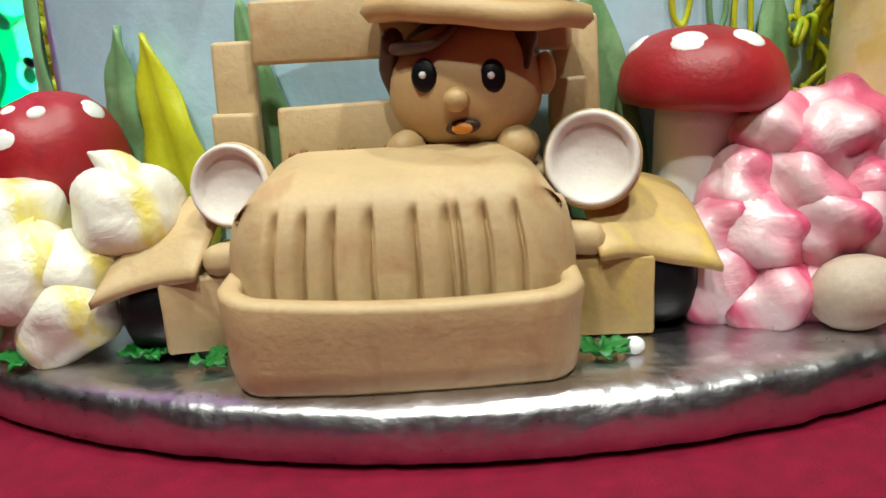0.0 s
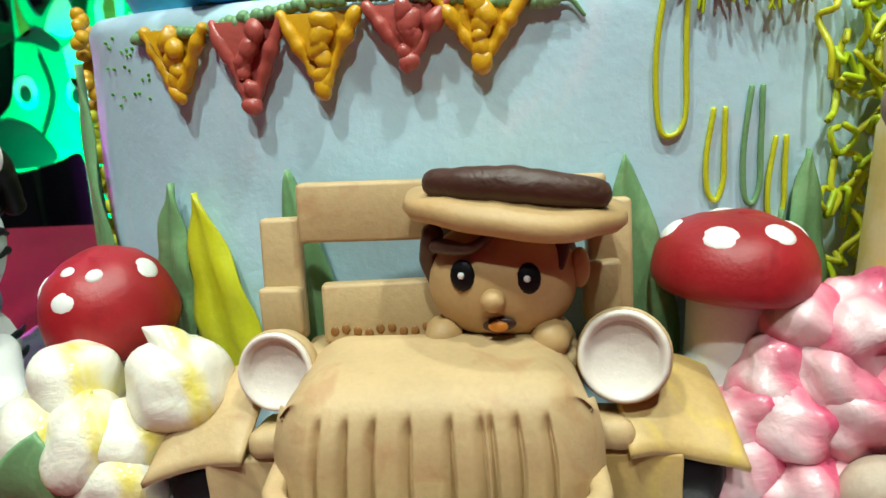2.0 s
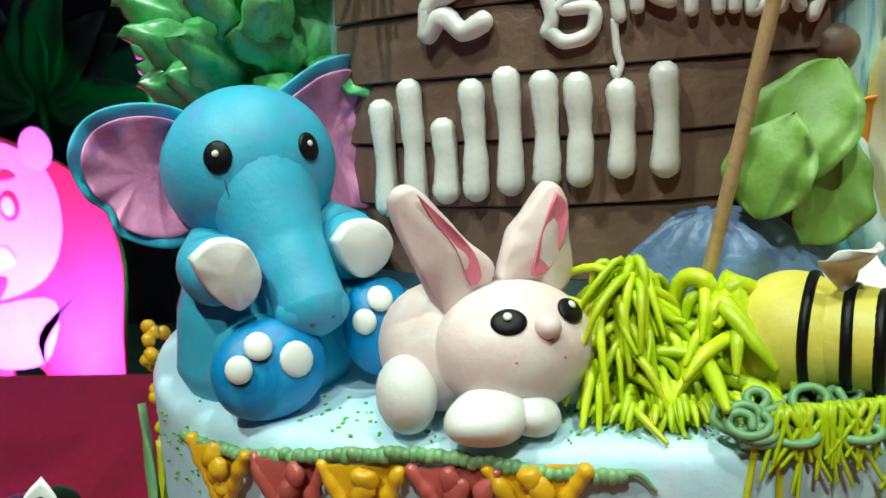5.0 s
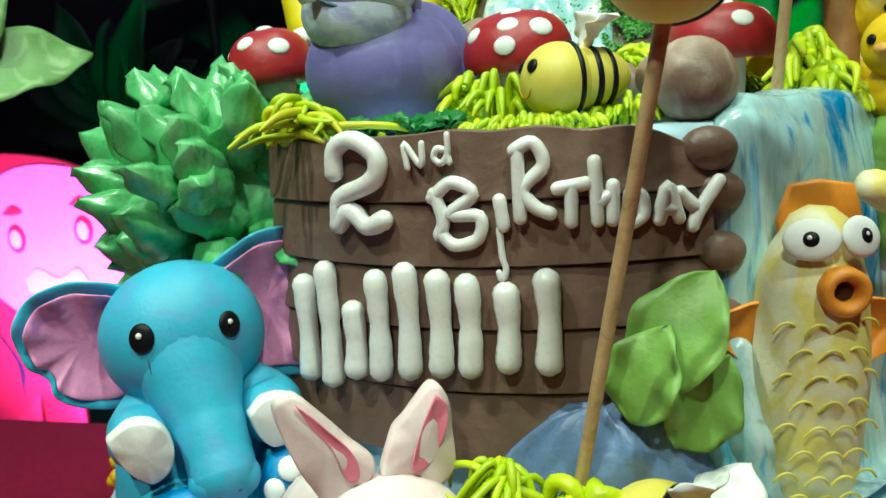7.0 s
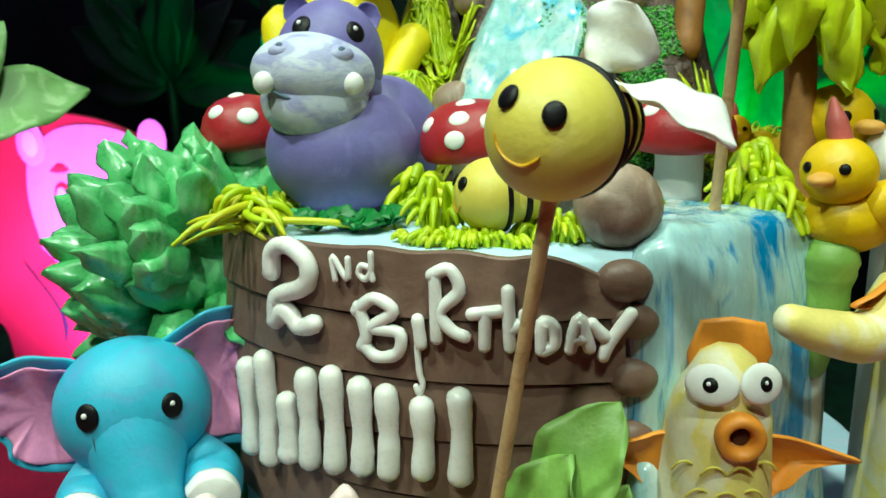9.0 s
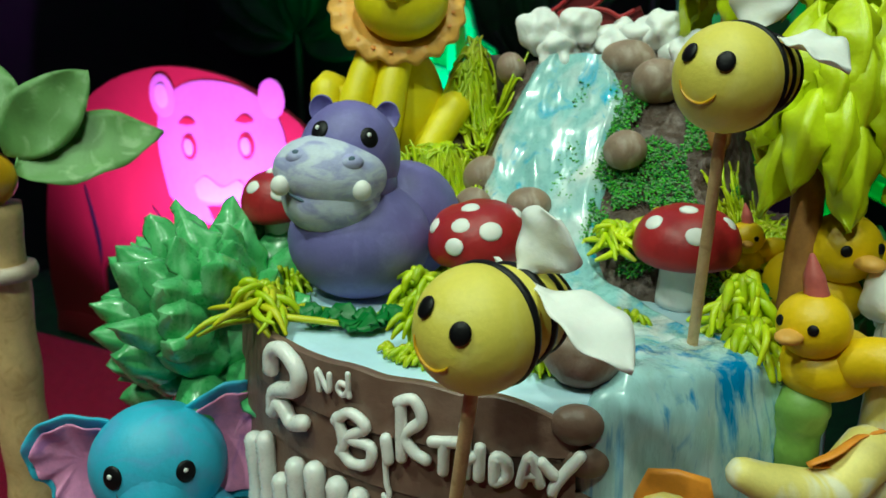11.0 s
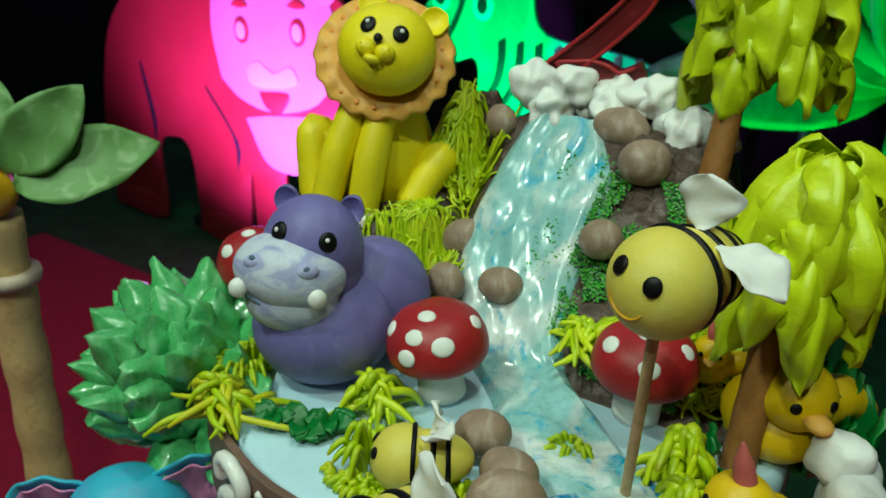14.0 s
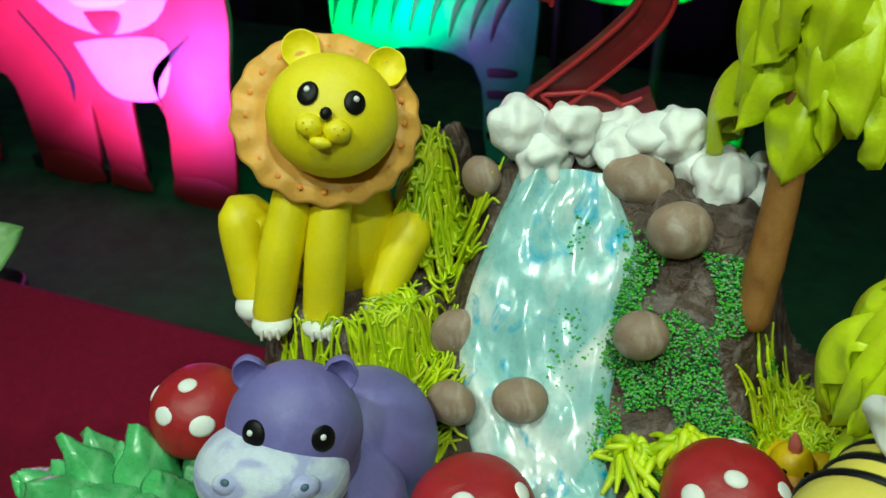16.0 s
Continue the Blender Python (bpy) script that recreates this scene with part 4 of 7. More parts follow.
def zebra():
    f = turned((-0.2015, 0.292, BOARD_Z), 34, 0.95)
    s = Sculpt(f)
    s.ball((0, 0.006, 0.024), (0.026, 0.024, 0.026), WHITE)
    s.ball((0.0, 0.002, 0.072), (0.0265, 0.026, 0.030), WHITE, seg=32)
    s.ball((-0.002, -0.018, 0.052), (0.0225, 0.016, 0.0155), GREYBLUE, seg=28)
    for x in (-0.019, 0.019):
        s.leaf((x, 0.004, 0.094), (x * 1.25, 0.002, 0.119), 0.018, (0, -1, 0.1), WHITE, 0.002, 0.5, 0.004)
    for x in (-0.0125, 0.0125):
        s.spot((x, -0.0215, 0.078), 0.006, (x * 20, -1, 0.1), BLACK, 0.0015)
        s.spot((x, -0.0229, 0.0785), 0.0018, (x * 20, -1, 0.1), WHITE, 0.0008)
    for k in range(9):
        a = (k - 4) * 0.0055
        s.tube([(a * 0.9, -0.019 + abs(a) * 0.5, 0.094), (a * 0.9, -0.010, 0.1025), (a, 0.003, 0.1065), (a * 1.3, 0.022, 0.098), (a * 1.5, 0.03, 0.08)], (0.0032, 0.0056, 0.0066, 0.0064, 0.0050), BLACK, 10, 6, wob=0.15)

    def cheek(az, el):
        ca, ce, se = radians(az), math.cos(radians(el)), math.sin(radians(el))
        return (0.0268 * math.sin(ca) * ce, 0.002 - 0.0263 * math.cos(ca) * ce, 0.072 + 0.0303 * se)
    for el, a0, a1 in ((38, 44, 84), (24, 50, 90), (6, 44, 84), (-10, 58, 92)):
        for sg in (-1, 1):
            s.tube([cheek(sg * a0, el), cheek(sg * (a0 + a1) / 2, el + 2), cheek(sg * a1, el - 3)], (0.0008, 0.0017, 0.0010), BLACK, 8)
    for k in range(3):
        for sg in (-1, 1):
            s.tube([(sg * 0.012, -0.02, 0.014 + k * 0.009), (sg * 0.024, -0.008, 0.016 + k * 0.009), (sg * 0.0275, 0.006, 0.015 + k * 0.009)], (0.0008, 0.0016, 0.0008), BLACK, 6)
    for x in (-0.016, 0.016):
        s.tube([(x, -0.012, 0.03), (x, -0.024, 0.018), (x * 1.1, -0.03, 0.007)], (0.008, 0.0075, 0.0085), WHITE, 14)
        s.ball((x * 1.1, -0.032, 0.006), (0.009, 0.008, 0.006), BLACK)
    for x in (-0.005, 0.006):
        s.spot((x, -0.0335, 0.053), 0.0018, (0, -1, 0.2), BLACK, 0.0006)
    s.done("zebra_figurine", label="white and black striped fondant zebra figurine on the board", category="figurine")


zebra()


def giraffe():
    s = Sculpt(turned((0.134, 0.244, BOARD_Z), -12))
    s.ball((0, 0.012, 0.02), (0.028, 0.026, 0.021), GIRAFFE)
    s.tube([(0, 0.008, 0.012), (0, 0.004, 0.05), (0.001, 0.004, 0.1)], (0.026, 0.0235, 0.021), GIRAFFE, 28)
    s.ball((0.002, 0.002, 0.122), (0.022, 0.022, 0.024), GIRAFFE, seg=28)
    s.ball((-0.003, -0.014, 0.108), (0.0205, 0.015, 0.0145), STONE, seg=28)
    for x in (-0.009, 0.004):
        s.spot((x, -0.0275, 0.1125), 0.0018, (0, -1, 0.3), BLACK, 0.0008)
    s.tube([(-0.014, -0.0245, 0.104), (-0.004, -0.029, 0.1005), (0.006, -0.0275, 0.1025)], 0.0006, BLACK, 6)
    for x in (-0.011, 0.012):
        s.spot((x, -0.0165, 0.128), 0.0045, (x * 20, -1, 0.1), BLACK, 0.0012)
        s.tube([(x, 0.002, 0.142), (x * 1.1, 0.002, 0.155)], (0.0028, 0.0038), STONE, 10)
    s.done("giraffe_figurine", label="primrose yellow fondant giraffe figurine with a brown muzzle", category="figurine")


giraffe()


# ---- leaves, vines and flags on the lower tier ----
def wall_leaf(x, z0, z1, width, mat, lean=0.0, out=0.004, name="piped_leaf", label="", two=True):
    s = Sculpt()
    a, b = wall1(x, z0, out), wall1(x + lean, z1, out + 0.001)
    s.leaf(a, b, width, normal1(x), mat, 0.003, -0.25, 0.0028, 24, 0.62, 0.0011, x * 99, ridge=0.3)
    return s.done(name, label=label, category="leaf")


for x, z0, z1, w, mat, lean, lab in ((-0.148, 0.130, 0.252, 0.026, SAGE, -0.004, "tall sage green leaf with a scalloped edge"), (-0.108, 0.150, 0.211, 0.022, SAGE, 0.006, "pointed sage green leaf"),
                                     (-0.083, 0.135, 0.208, 0.026, YELLOW_VINE, -0.010, "bright yellow-green curved leaf"), (-0.052, 0.135, 0.216, 0.021, SAGE, -0.007, "pointed sage green leaf behind the jeep"),
                                     (0.050, 0.128, 0.217, 0.026, SAGE, -0.007, "pointed sage green leaf behind the jeep"), (0.0985, 0.140, 0.214, 0.020, SAGE, 0.002, "pointed sage green leaf behind the toadstool"),
                                     (0.088, 0.150, 0.196, 0.014, SAGE, 0.004, "small pointed sage green leaf"), (-0.163, 0.130, 0.225, 0.016, YELLOW_VINE, 0.0, "bright yellow-green leaf")):
    wall_leaf(x, z0, z1, w, mat, lean, label=lab + " piped on the cake")

for x, z0, z1, mat in ((0.058, 0.221, 0.270, YELLOW_VINE), (0.072, 0.200, 0.228, YELLOW_VINE), (0.084, 0.198, 0.234, SAGE), (0.0925, 0.19, 0.218, YELLOW_VINE)):
    s = Sculpt()
    w = 0.0028 if z1 < 0.25 else 0.0045
    s.tube([wall1(x - w * 0.2, z1, 0.001), wall1(x - w, (z0 + z1) / 2, 0.0012), wall1(x - w * 0.8, z0 + 0.003, 0.0012), wall1(x + w * 0.2, z0, 0.0012), wall1(x + w, z0 + 0.006, 0.0012), wall1(x + w, (z0 + z1) / 2, 0.0012), wall1(x + w * 1.1, z1, 0.001)], 0.0009, mat, 8, 8)
    s.done("piped_vine", label="thin looped vine of piped cream hanging on the tier", category="vine", group="vines")

# flag garland
garland = thing("flag_garland", wall1(-0.05, 0.235), "garland of mustard and brick red piped cream flags", "garland")
random.seed(4)
s = Sculpt()
for i in range(62):
    u = i / 61
    x = -0.113 + 0.137 * u
    z = 0.2612 + 0.0030 * math.cos(u * math.pi * 2.2 + 2.4) + 0.004 * u
    p = wall1(x, z, 0.0018)
    s.ball(p + Vector((0, 0, rnd(-0.0006, 0.0006))), (0.0021, 0.0021, rnd(0.0018, 0.0026)), SAGE, (rnd(-40, 40), rnd(-40, 40), 0), 10, 0.25, 300)
s.tube([wall1(0.022, 0.262, 0.001), wall1(0.028, 0.2625, 0.001), wall1(0.0325, 0.2575, 0.0008)], (0.0014, 0.0009, 0.0006), SAGE, 8)
s.done("cord", garland, "bobbled green piped cord")
for k, (x, tip, mat) in enumerate(((-0.0950, 0.2400, MUSTARD), (-0.0685, 0.2360, BRICK), (-0.0455, 0.2402, MUSTARD), (-0.0192, 0.2465, BRICK), (0.0025, 0.2460, MUSTARD))):
    s = Sculpt()
    top, w = 0.2605 + 0.001 * k, 0.0116 + 0.0012 * (k == 4)
    rows = []
    s.slab([(-w, 0), (w, 0.0005), (0.0012, tip - top), (-0.0012, tip - top)], 0.0022, mat, Matrix.Translation(wall1(x, top, 0.0003)) @ Matrix(((1, 0, 0, 0), (0, 0, 1, 0), (0, 1, 0, 0), (0, 0, 0, 1))) @ Matrix.Diagonal((1, 1, -1, 1)), 0.0008)
    for side in (-1, 1):
        s.tube([wall1(x + side * w * (1 - u), top + (tip - top) * u, 0.0036 + 0.0004 * math.sin(u * 9)) for u in (0, 0.3, 0.6, 1.0)], (0.0019, 0.0024, 0.0020, 0.0022), mat, 10, 5, wob=0.6)
    for u, r in ((0.12, 0.0034), (0.3, 0.0036), (0.45, 0.0032), (0.6, 0.0028), (0.8, 0.0028), (1.0, 0.0031)):
        s.ball(wall1(x + rnd(-0.004, 0.004) * (1 - u), top + (tip - top) * u, 0.0044), (r * rnd(0.8, 1.1), r * 0.75, r * rnd(0.9, 1.3)), mat, (0, rnd(-40, 40), 0), seg=16, wob=0.4, wob_scale=260)
    s.done("flag", garland, "mustard yellow piped flag" if mat is MUSTARD else "brick red piped flag")


# ---- figurines on the lower tier ----
def eyes(s, places, r=0.0032):
    for p, n in places:
        n = Vector(n).normalized()
        s.spot(p, r, n, BLACK, 0.0014, 1.1)
        s.spot(Vector(p) + n * 0.0012 + Vector((0, 0, r * 0.25)), r * 0.28, n, WHITE, 0.0007)


def elephant():
    f = Figure("elephant_figurine", turned((-0.0935, 0.319, LEDGE_Z), 38), "sky blue fondant elephant figurine sitting on the cake ledge")
    f.part("body").tube([(0, 0.004, 0.007), (0, 0.003, 0.028), (0, 0.0, 0.058)], (0.0318, 0.0292, 0.020), LIGHT_BLUE, 32, 8)
    hc, hr = (0, 0.0, 0.0735), (0.0290, 0.0245, 0.0270)
    h = f.part("head")
    h.ball(hc, hr, LIGHT_BLUE, seg=48)
    h.tube([(0, -0.004, 0.071), (0.0008, -0.0125, 0.0605), (0.0028, -0.0228, 0.0475), (0.0045, -0.0305, 0.0365), (0.0052, -0.0345, 0.0305)], (0.0225, 0.0182, 0.0126, 0.0114, 0.0112), LIGHT_BLUE, 28, 8)
    h.ball((0.0052, -0.0345, 0.0305), (0.0122, 0.0092, 0.0088), LIGHT_BLUE, (10, 0, 0), 28)
    for x, z in ((0.0024, 0.0275), (0.0088, 0.0290)):
        h.spot((x, -0.0428, z), 0.0009, (0, -1, -0.25), GREYBLUE, 0.0005)
    # thin slate line: the shade of the groove from eye to trunk, as colour
    h.tube([(-0.0138, -0.0208, 0.0745), (-0.0128, -0.0222, 0.066), (-0.0105, -0.0235, 0.057), (-0.0075, -0.0258, 0.050)], 0.00035, GREYBLUE, 6)
    for k, (x, z) in enumerate(((-0.0147, 0.0792), (0.0142, 0.0795))):
        q, n = on_ball(hc, hr, x, z)
        figure_eye(f, q, n, 0.0045 if k == 0 else 0.0041, "eye%d" % k, "head", 1.15)
    ears = (((-0.012, 0.087), (-0.020, 0.0945), (-0.034, 0.0975), (-0.0475, 0.0945), (-0.0552, 0.084), (-0.0525, 0.0705), (-0.0465, 0.0640), (-0.0434, 0.0560), (-0.0277, 0.0495), (-0.0150, 0.0560), (-0.012, 0.070)),
            ((0.0113, 0.0970), (0.0269, 0.1060), (0.0410, 0.1080), (0.0430, 0.0980), (0.0442, 0.0870), (0.0500, 0.0615), (0.0450, 0.0500), (0.0260, 0.0530), (0.014, 0.062), (0.010, 0.080)))
    for k, line in enumerate(ears):
        mx, mz = sum(q[0] for q in line) / len(line), sum(q[1] for q in line) / len(line)
        f.part("ear", "wide cupped ear, pink inside", "head", "ear%d" % k).dish(line, LIGHT_BLUE, 0.001, 0.0075, 0.0028, 0.0030)
        f.part("ear", key="ear%d" % k).dish([(mx + (x - mx) * 0.84, mz + (z - mz) * 0.84 - 0.0006) for x, z in line], EAR_PINK, 0.0006, 0.0062, 0.0016, 0.0050)
    arms = (((-0.012, -0.002, 0.052), (-0.0190, -0.0100, 0.0450), (-0.0185, -0.0185, 0.0440)), ((0.018, -0.002, 0.052), (0.0265, -0.012, 0.0465), (0.0250, -0.0205, 0.0450)))
    palms = (((-0.0295, 0.0520), (-0.0225, 0.0565), (-0.0135, 0.0545), (-0.0095, 0.0455), (-0.0115, 0.0375), (-0.0170, 0.0340), (-0.0225, 0.0378), (-0.0270, 0.0445)),
             ((0.0155, 0.0500), (0.0210, 0.0550), (0.0300, 0.0545), (0.0350, 0.0470), (0.0315, 0.0395), (0.0240, 0.0365), (0.0185, 0.0410)))
    for k in (0, 1):
        f.part("arm", "raised arm", None, "arm%d" % k).tube(arms[k], (0.0100, 0.0106, 0.0116), LIGHT_BLUE, 20, 8)
        f.part("palm", "white palm pad", "arm%d" % k, "palm%d" % k).dish(palms[k], WHITE, -0.0368 if k == 0 else -0.0338, -0.0020, 0.0082, 0.001, -0.1)
    for k, (c, r, rot, pads) in enumerate((((-0.0105, -0.0365, 0.0150), (0.0180, 0.0098, 0.0152), (-14, -14, 0), ((-0.0215, 0.0190, 0.0041), (-0.0150, 0.0248, 0.0042), (-0.0045, 0.0190, 0.0054))),
                                           ((0.0285, -0.0315, 0.0195), (0.0128, 0.0098, 0.0162), (-14, 6, 0), ((0.0205, 0.0240, 0.0040), (0.0265, 0.0305, 0.0042), (0.0350, 0.0240, 0.0048))))):
        f.part("leg", "", None, "leg%d" % k).tube([(c[0] * 0.9, -0.010, c[2] + 0.001), (c[0], c[1] + 0.004, c[2])], (0.0135, 0.0120 if k else 0.0145), LIGHT_BLUE, 20)
        f.part("foot", "deep blue sole with white pads", None, "foot%d" % k).ball(c, r, DEEP_BLUE, rot, 36, 0.05, 70)
        for j, (x, z, pr) in enumerate(pads):
            q, n = on_ball(c, r, x, z)
            f.part("pad", "white toe pad", "foot%d" % k, "pad%d%d" % (k, j)).spot(q, pr, n, WHITE, 0.0018, 1.05, 20 * j)
    f.done()


elephant()


def rabbit():
    f = Figure("rabbit_figurine", turned((-0.0045, 0.284, LEDGE_Z + 0.001), 33), "pale pink fondant rabbit figurine with upright ears on the ledge")
    f.part("body").ball((-0.0165, 0.016, 0.0188), (0.0180, 0.0205, 0.0190), PALE_PINK, seg=36)
    hc, hr = (-0.0008, -0.001, 0.0205), (0.0240, 0.0208, 0.0188)
    f.part("head").ball(hc, hr, PALE_PINK, (0, 6, 0), 48)
    q, n = on_ball(hc, hr, 0.0008, 0.0300)
    f.part("nose", "", "head").ball(q, (0.0038, 0.0040, 0.0034), PALE_PINK, seg=18)
    for k, (x, z) in enumerate(((-0.0088, 0.0322), (0.0105, 0.0318))):
        q, n = on_ball(hc, hr, x, z)
        figure_eye(f, q, n, 0.0049, "eye%d" % k, "head", 0.80)
    for x, z in ((-0.0095, 0.0225), (0.0008, 0.0262), (0.0045, 0.0215)):
        q, n = on_ball(hc, hr, x, z)
        f.part("head").spot(q, 0.0005, n, PINK, 0.0003, seg=8)
    ears = ((((-0.0200, 0.0320), (-0.0120, 0.0330), (-0.0036, 0.0430), (-0.0110, 0.0520), (-0.0180, 0.0605), (-0.0262, 0.0688), (-0.0322, 0.0650), (-0.0275, 0.0480)), ((-0.0260, 0.0668), (-0.0188, 0.0590), (-0.0108, 0.0490), (-0.0092, 0.0415), (-0.0125, 0.0400), (-0.0165, 0.0510), (-0.0225, 0.0600))),
            (((-0.0030, 0.0380), (0.0015, 0.0500), (0.0080, 0.0575), (0.0160, 0.0650), (0.0205, 0.0600), (0.0216, 0.0510), (0.0205, 0.0350), (0.0100, 0.0330)), ((0.0158, 0.0625), (0.0193, 0.0580), (0.0175, 0.0490), (0.0122, 0.0405), (0.0068, 0.0398), (0.0090, 0.0490))))
    for k, (outer, inner) in enumerate(ears):
        f.part("ear", "upright folded ear, rose pink inside", "head", "ear%d" % k).dish(outer, PALE_PINK, 0.0015, -0.0030, 0.0060, 0.0024)
        f.part("ear", key="ear%d" % k).dish(inner, PINK, -0.0016, 0.0008, 0.0016, 0.0010)
    f.part("forepaw", "white forepaw", None, "paw0").ball((-0.0165, -0.0150, 0.0074), (0.0125, 0.0105, 0.0076), WHITE, (0, 0, 12), 28, 0.10, 110)
    f.part("forepaw", "white forepaw", None, "paw1").ball((-0.0040, -0.0165, 0.0058), (0.0078, 0.0080, 0.0060), WHITE, (0, 20, 0), 24, 0.10, 110)
    f.part("hind_foot", "white hind foot", None, "hind0").ball((-0.0325, 0.0030, 0.0112), (0.0085, 0.0095, 0.0112), WHITE, seg=26)
    f.part("hind_foot", "white hind foot", None, "hind1").ball((0.0165, -0.0010, 0.0072), (0.0080, 0.0100, 0.0074), WHITE, seg=26)
    f.part("tail", "white tail").ball((-0.014, 0.037, 0.016), 0.006, WHITE)
    f.done()


rabbit()


# ---- bees ----
def bee(at, yaw, r, label, stick_to=None, wings=((0.1, 0.9, 1.95), (2.2, 0.8, 0.35)), roll=0.0, long=1.25, bands=3, wide=1.0):
    """wings: the tips of the two wings, in radii of the head."""
    m = turned(at, yaw) @ Euler((0, radians(roll), 0)).to_matrix().to_4x4()
    f = Figure("bee_figurine", m, label, group="bees")
    f.part("head").ball((0, 0, 0), (r, r * 0.98, r), BEE_YELLOW, seg=44, wob=0.03, wob_scale=40)
    f.part("body").ball((0, r * 0.75, 0.02 * r), (r * 0.84, r * long, r * 0.82), BEE_YELLOW, seg=32)

    def band(key, y, rr, w):
        s = f.part("stripe", "black fondant stripe", None, key)
        rows = []
        for dy, k in ((-w, 0.9), (-w * 0.8, 1.03), (0, 1.06), (w * 0.8, 1.03), (w, 0.9)):
            rows.append([(rr * k * math.cos(a * math.pi / 20), y + dy + 0.10 * w * math.sin(a * 0.47 + y * 900), rr * k * math.sin(a * math.pi / 20)) for a in range(40)])
        s.rings(rows, BLACK)
    band("band", r * 0.30, r * 0.965, r * 0.085)
    for k in range(bands):
        y = r * (0.85 + k * 0.42)
        u = (y - r * 0.75) / (r * long)
        if abs(u) < 0.97:
            band("band%d" % k, y, r * 0.83 * math.sqrt(1 - u * u), r * 0.10)
    for k, x in enumerate((-0.37, 0.37)):
        n = Vector((x, -0.84, 0.42)).normalized()
        f.part("eye", "round black eye", "head", "eye%d" % k).spot(n * r, r * 0.165, n, BLACK, r * 0.06, 1.12, seg=20)
    # raised tube in a darker yellow, which paints the groove's shade
    smile = [Vector((u, -0.95, v)).normalized() * (r * 0.998) for u, v in ((-0.40, -0.08), (-0.30, -0.26), (-0.08, -0.38), (0.16, -0.38), (0.34, -0.24), (0.38, -0.16))]
    f.part("smile", "smile line, mustard for the shade in its groove", "head").tube(smile, (0.012 * r, 0.028 * r, 0.032 * r, 0.028 * r, 0.012 * r), MUSTARD, 6)
    for k, tip in enumerate(wings):
        root = Vector((-0.12 + 0.34 * k, 0.74, 0.72)) * r
        d = Vector(tip) * r - root
        side = Vector((1, 0.1, -0.2)) if k == 0 else Vector((0.1, 0.5, 1))
        f.part("wing", "white fondant wing", None, "wing%d" % k).leaf(root, root + d, r * (1.25 if k == 0 else 1.05) * wide, d.cross(side) if k == 0 else Vector((-0.15, -0.25, 1.0)), WHITE, 0.16 * r, 0.28, 0.0017, 18, 1.45, 0.0010, k + 1)
    f.done()
    if stick_to:
        t = Sculpt()
        top = Vector(at) + Vector((0, 0, -r * 0.6))
        foot = Vector(stick_to)
        rows = []
        d = (top - foot).normalized()
        a = d.cross(Vector((0, 1, 0))).normalized()
        b = a.cross(d)
        for k in range(25):
            p = foot.lerp(top, k / 24)
            w = 0.00205 * (1 + 0.03 * noise.noise(Vector((k * 0.7, at[0] * 40, 0))))
            rows.append([p + a * (w * math.cos(q * math.pi / 6)) + b * (w * math.sin(q * math.pi / 6)) for q in range(12)])
        t.rings(rows, STICK)
        t.done("skewer", label="bamboo skewer that carries a fondant bee", category="skewer", group="skewers")


bee((0.0795, 0.2765, 0.4492), -17, 0.0172, "yellow and black fondant bee on a skewer before the plaque", (0.0435, 0.306, LEDGE_Z + 0.002), ((0.25, 0.9, 1.85), (2.25, 0.8, 0.45)), 18)
bee((0.1212, 0.3688, 0.5087), -20, 0.0172, "yellow and black fondant bee on a skewer over the waterfall", (0.1135, 0.388, TOP_Z + 0.001), ((-0.35, 0.9, 1.80), (1.75, 0.9, 0.45)), 10)
bee((0.0423, 0.3465, 0.4218), -58, 0.0128, "small yellow and black fondant bee lying in the grass", None, ((-0.3, 0.8, 1.75), (1.0, 1.3, 1.5)), 0, 1.3, 2)
bee((0.0725, 0.2935, LEDGE_Z + 0.0200), -112, 0.0178, "yellow and black fondant bee resting on the cake ledge", None, ((-1.6, 1.0, 0.9), (0.6, 1.2, 1.5)), 0, 1.3, 3)


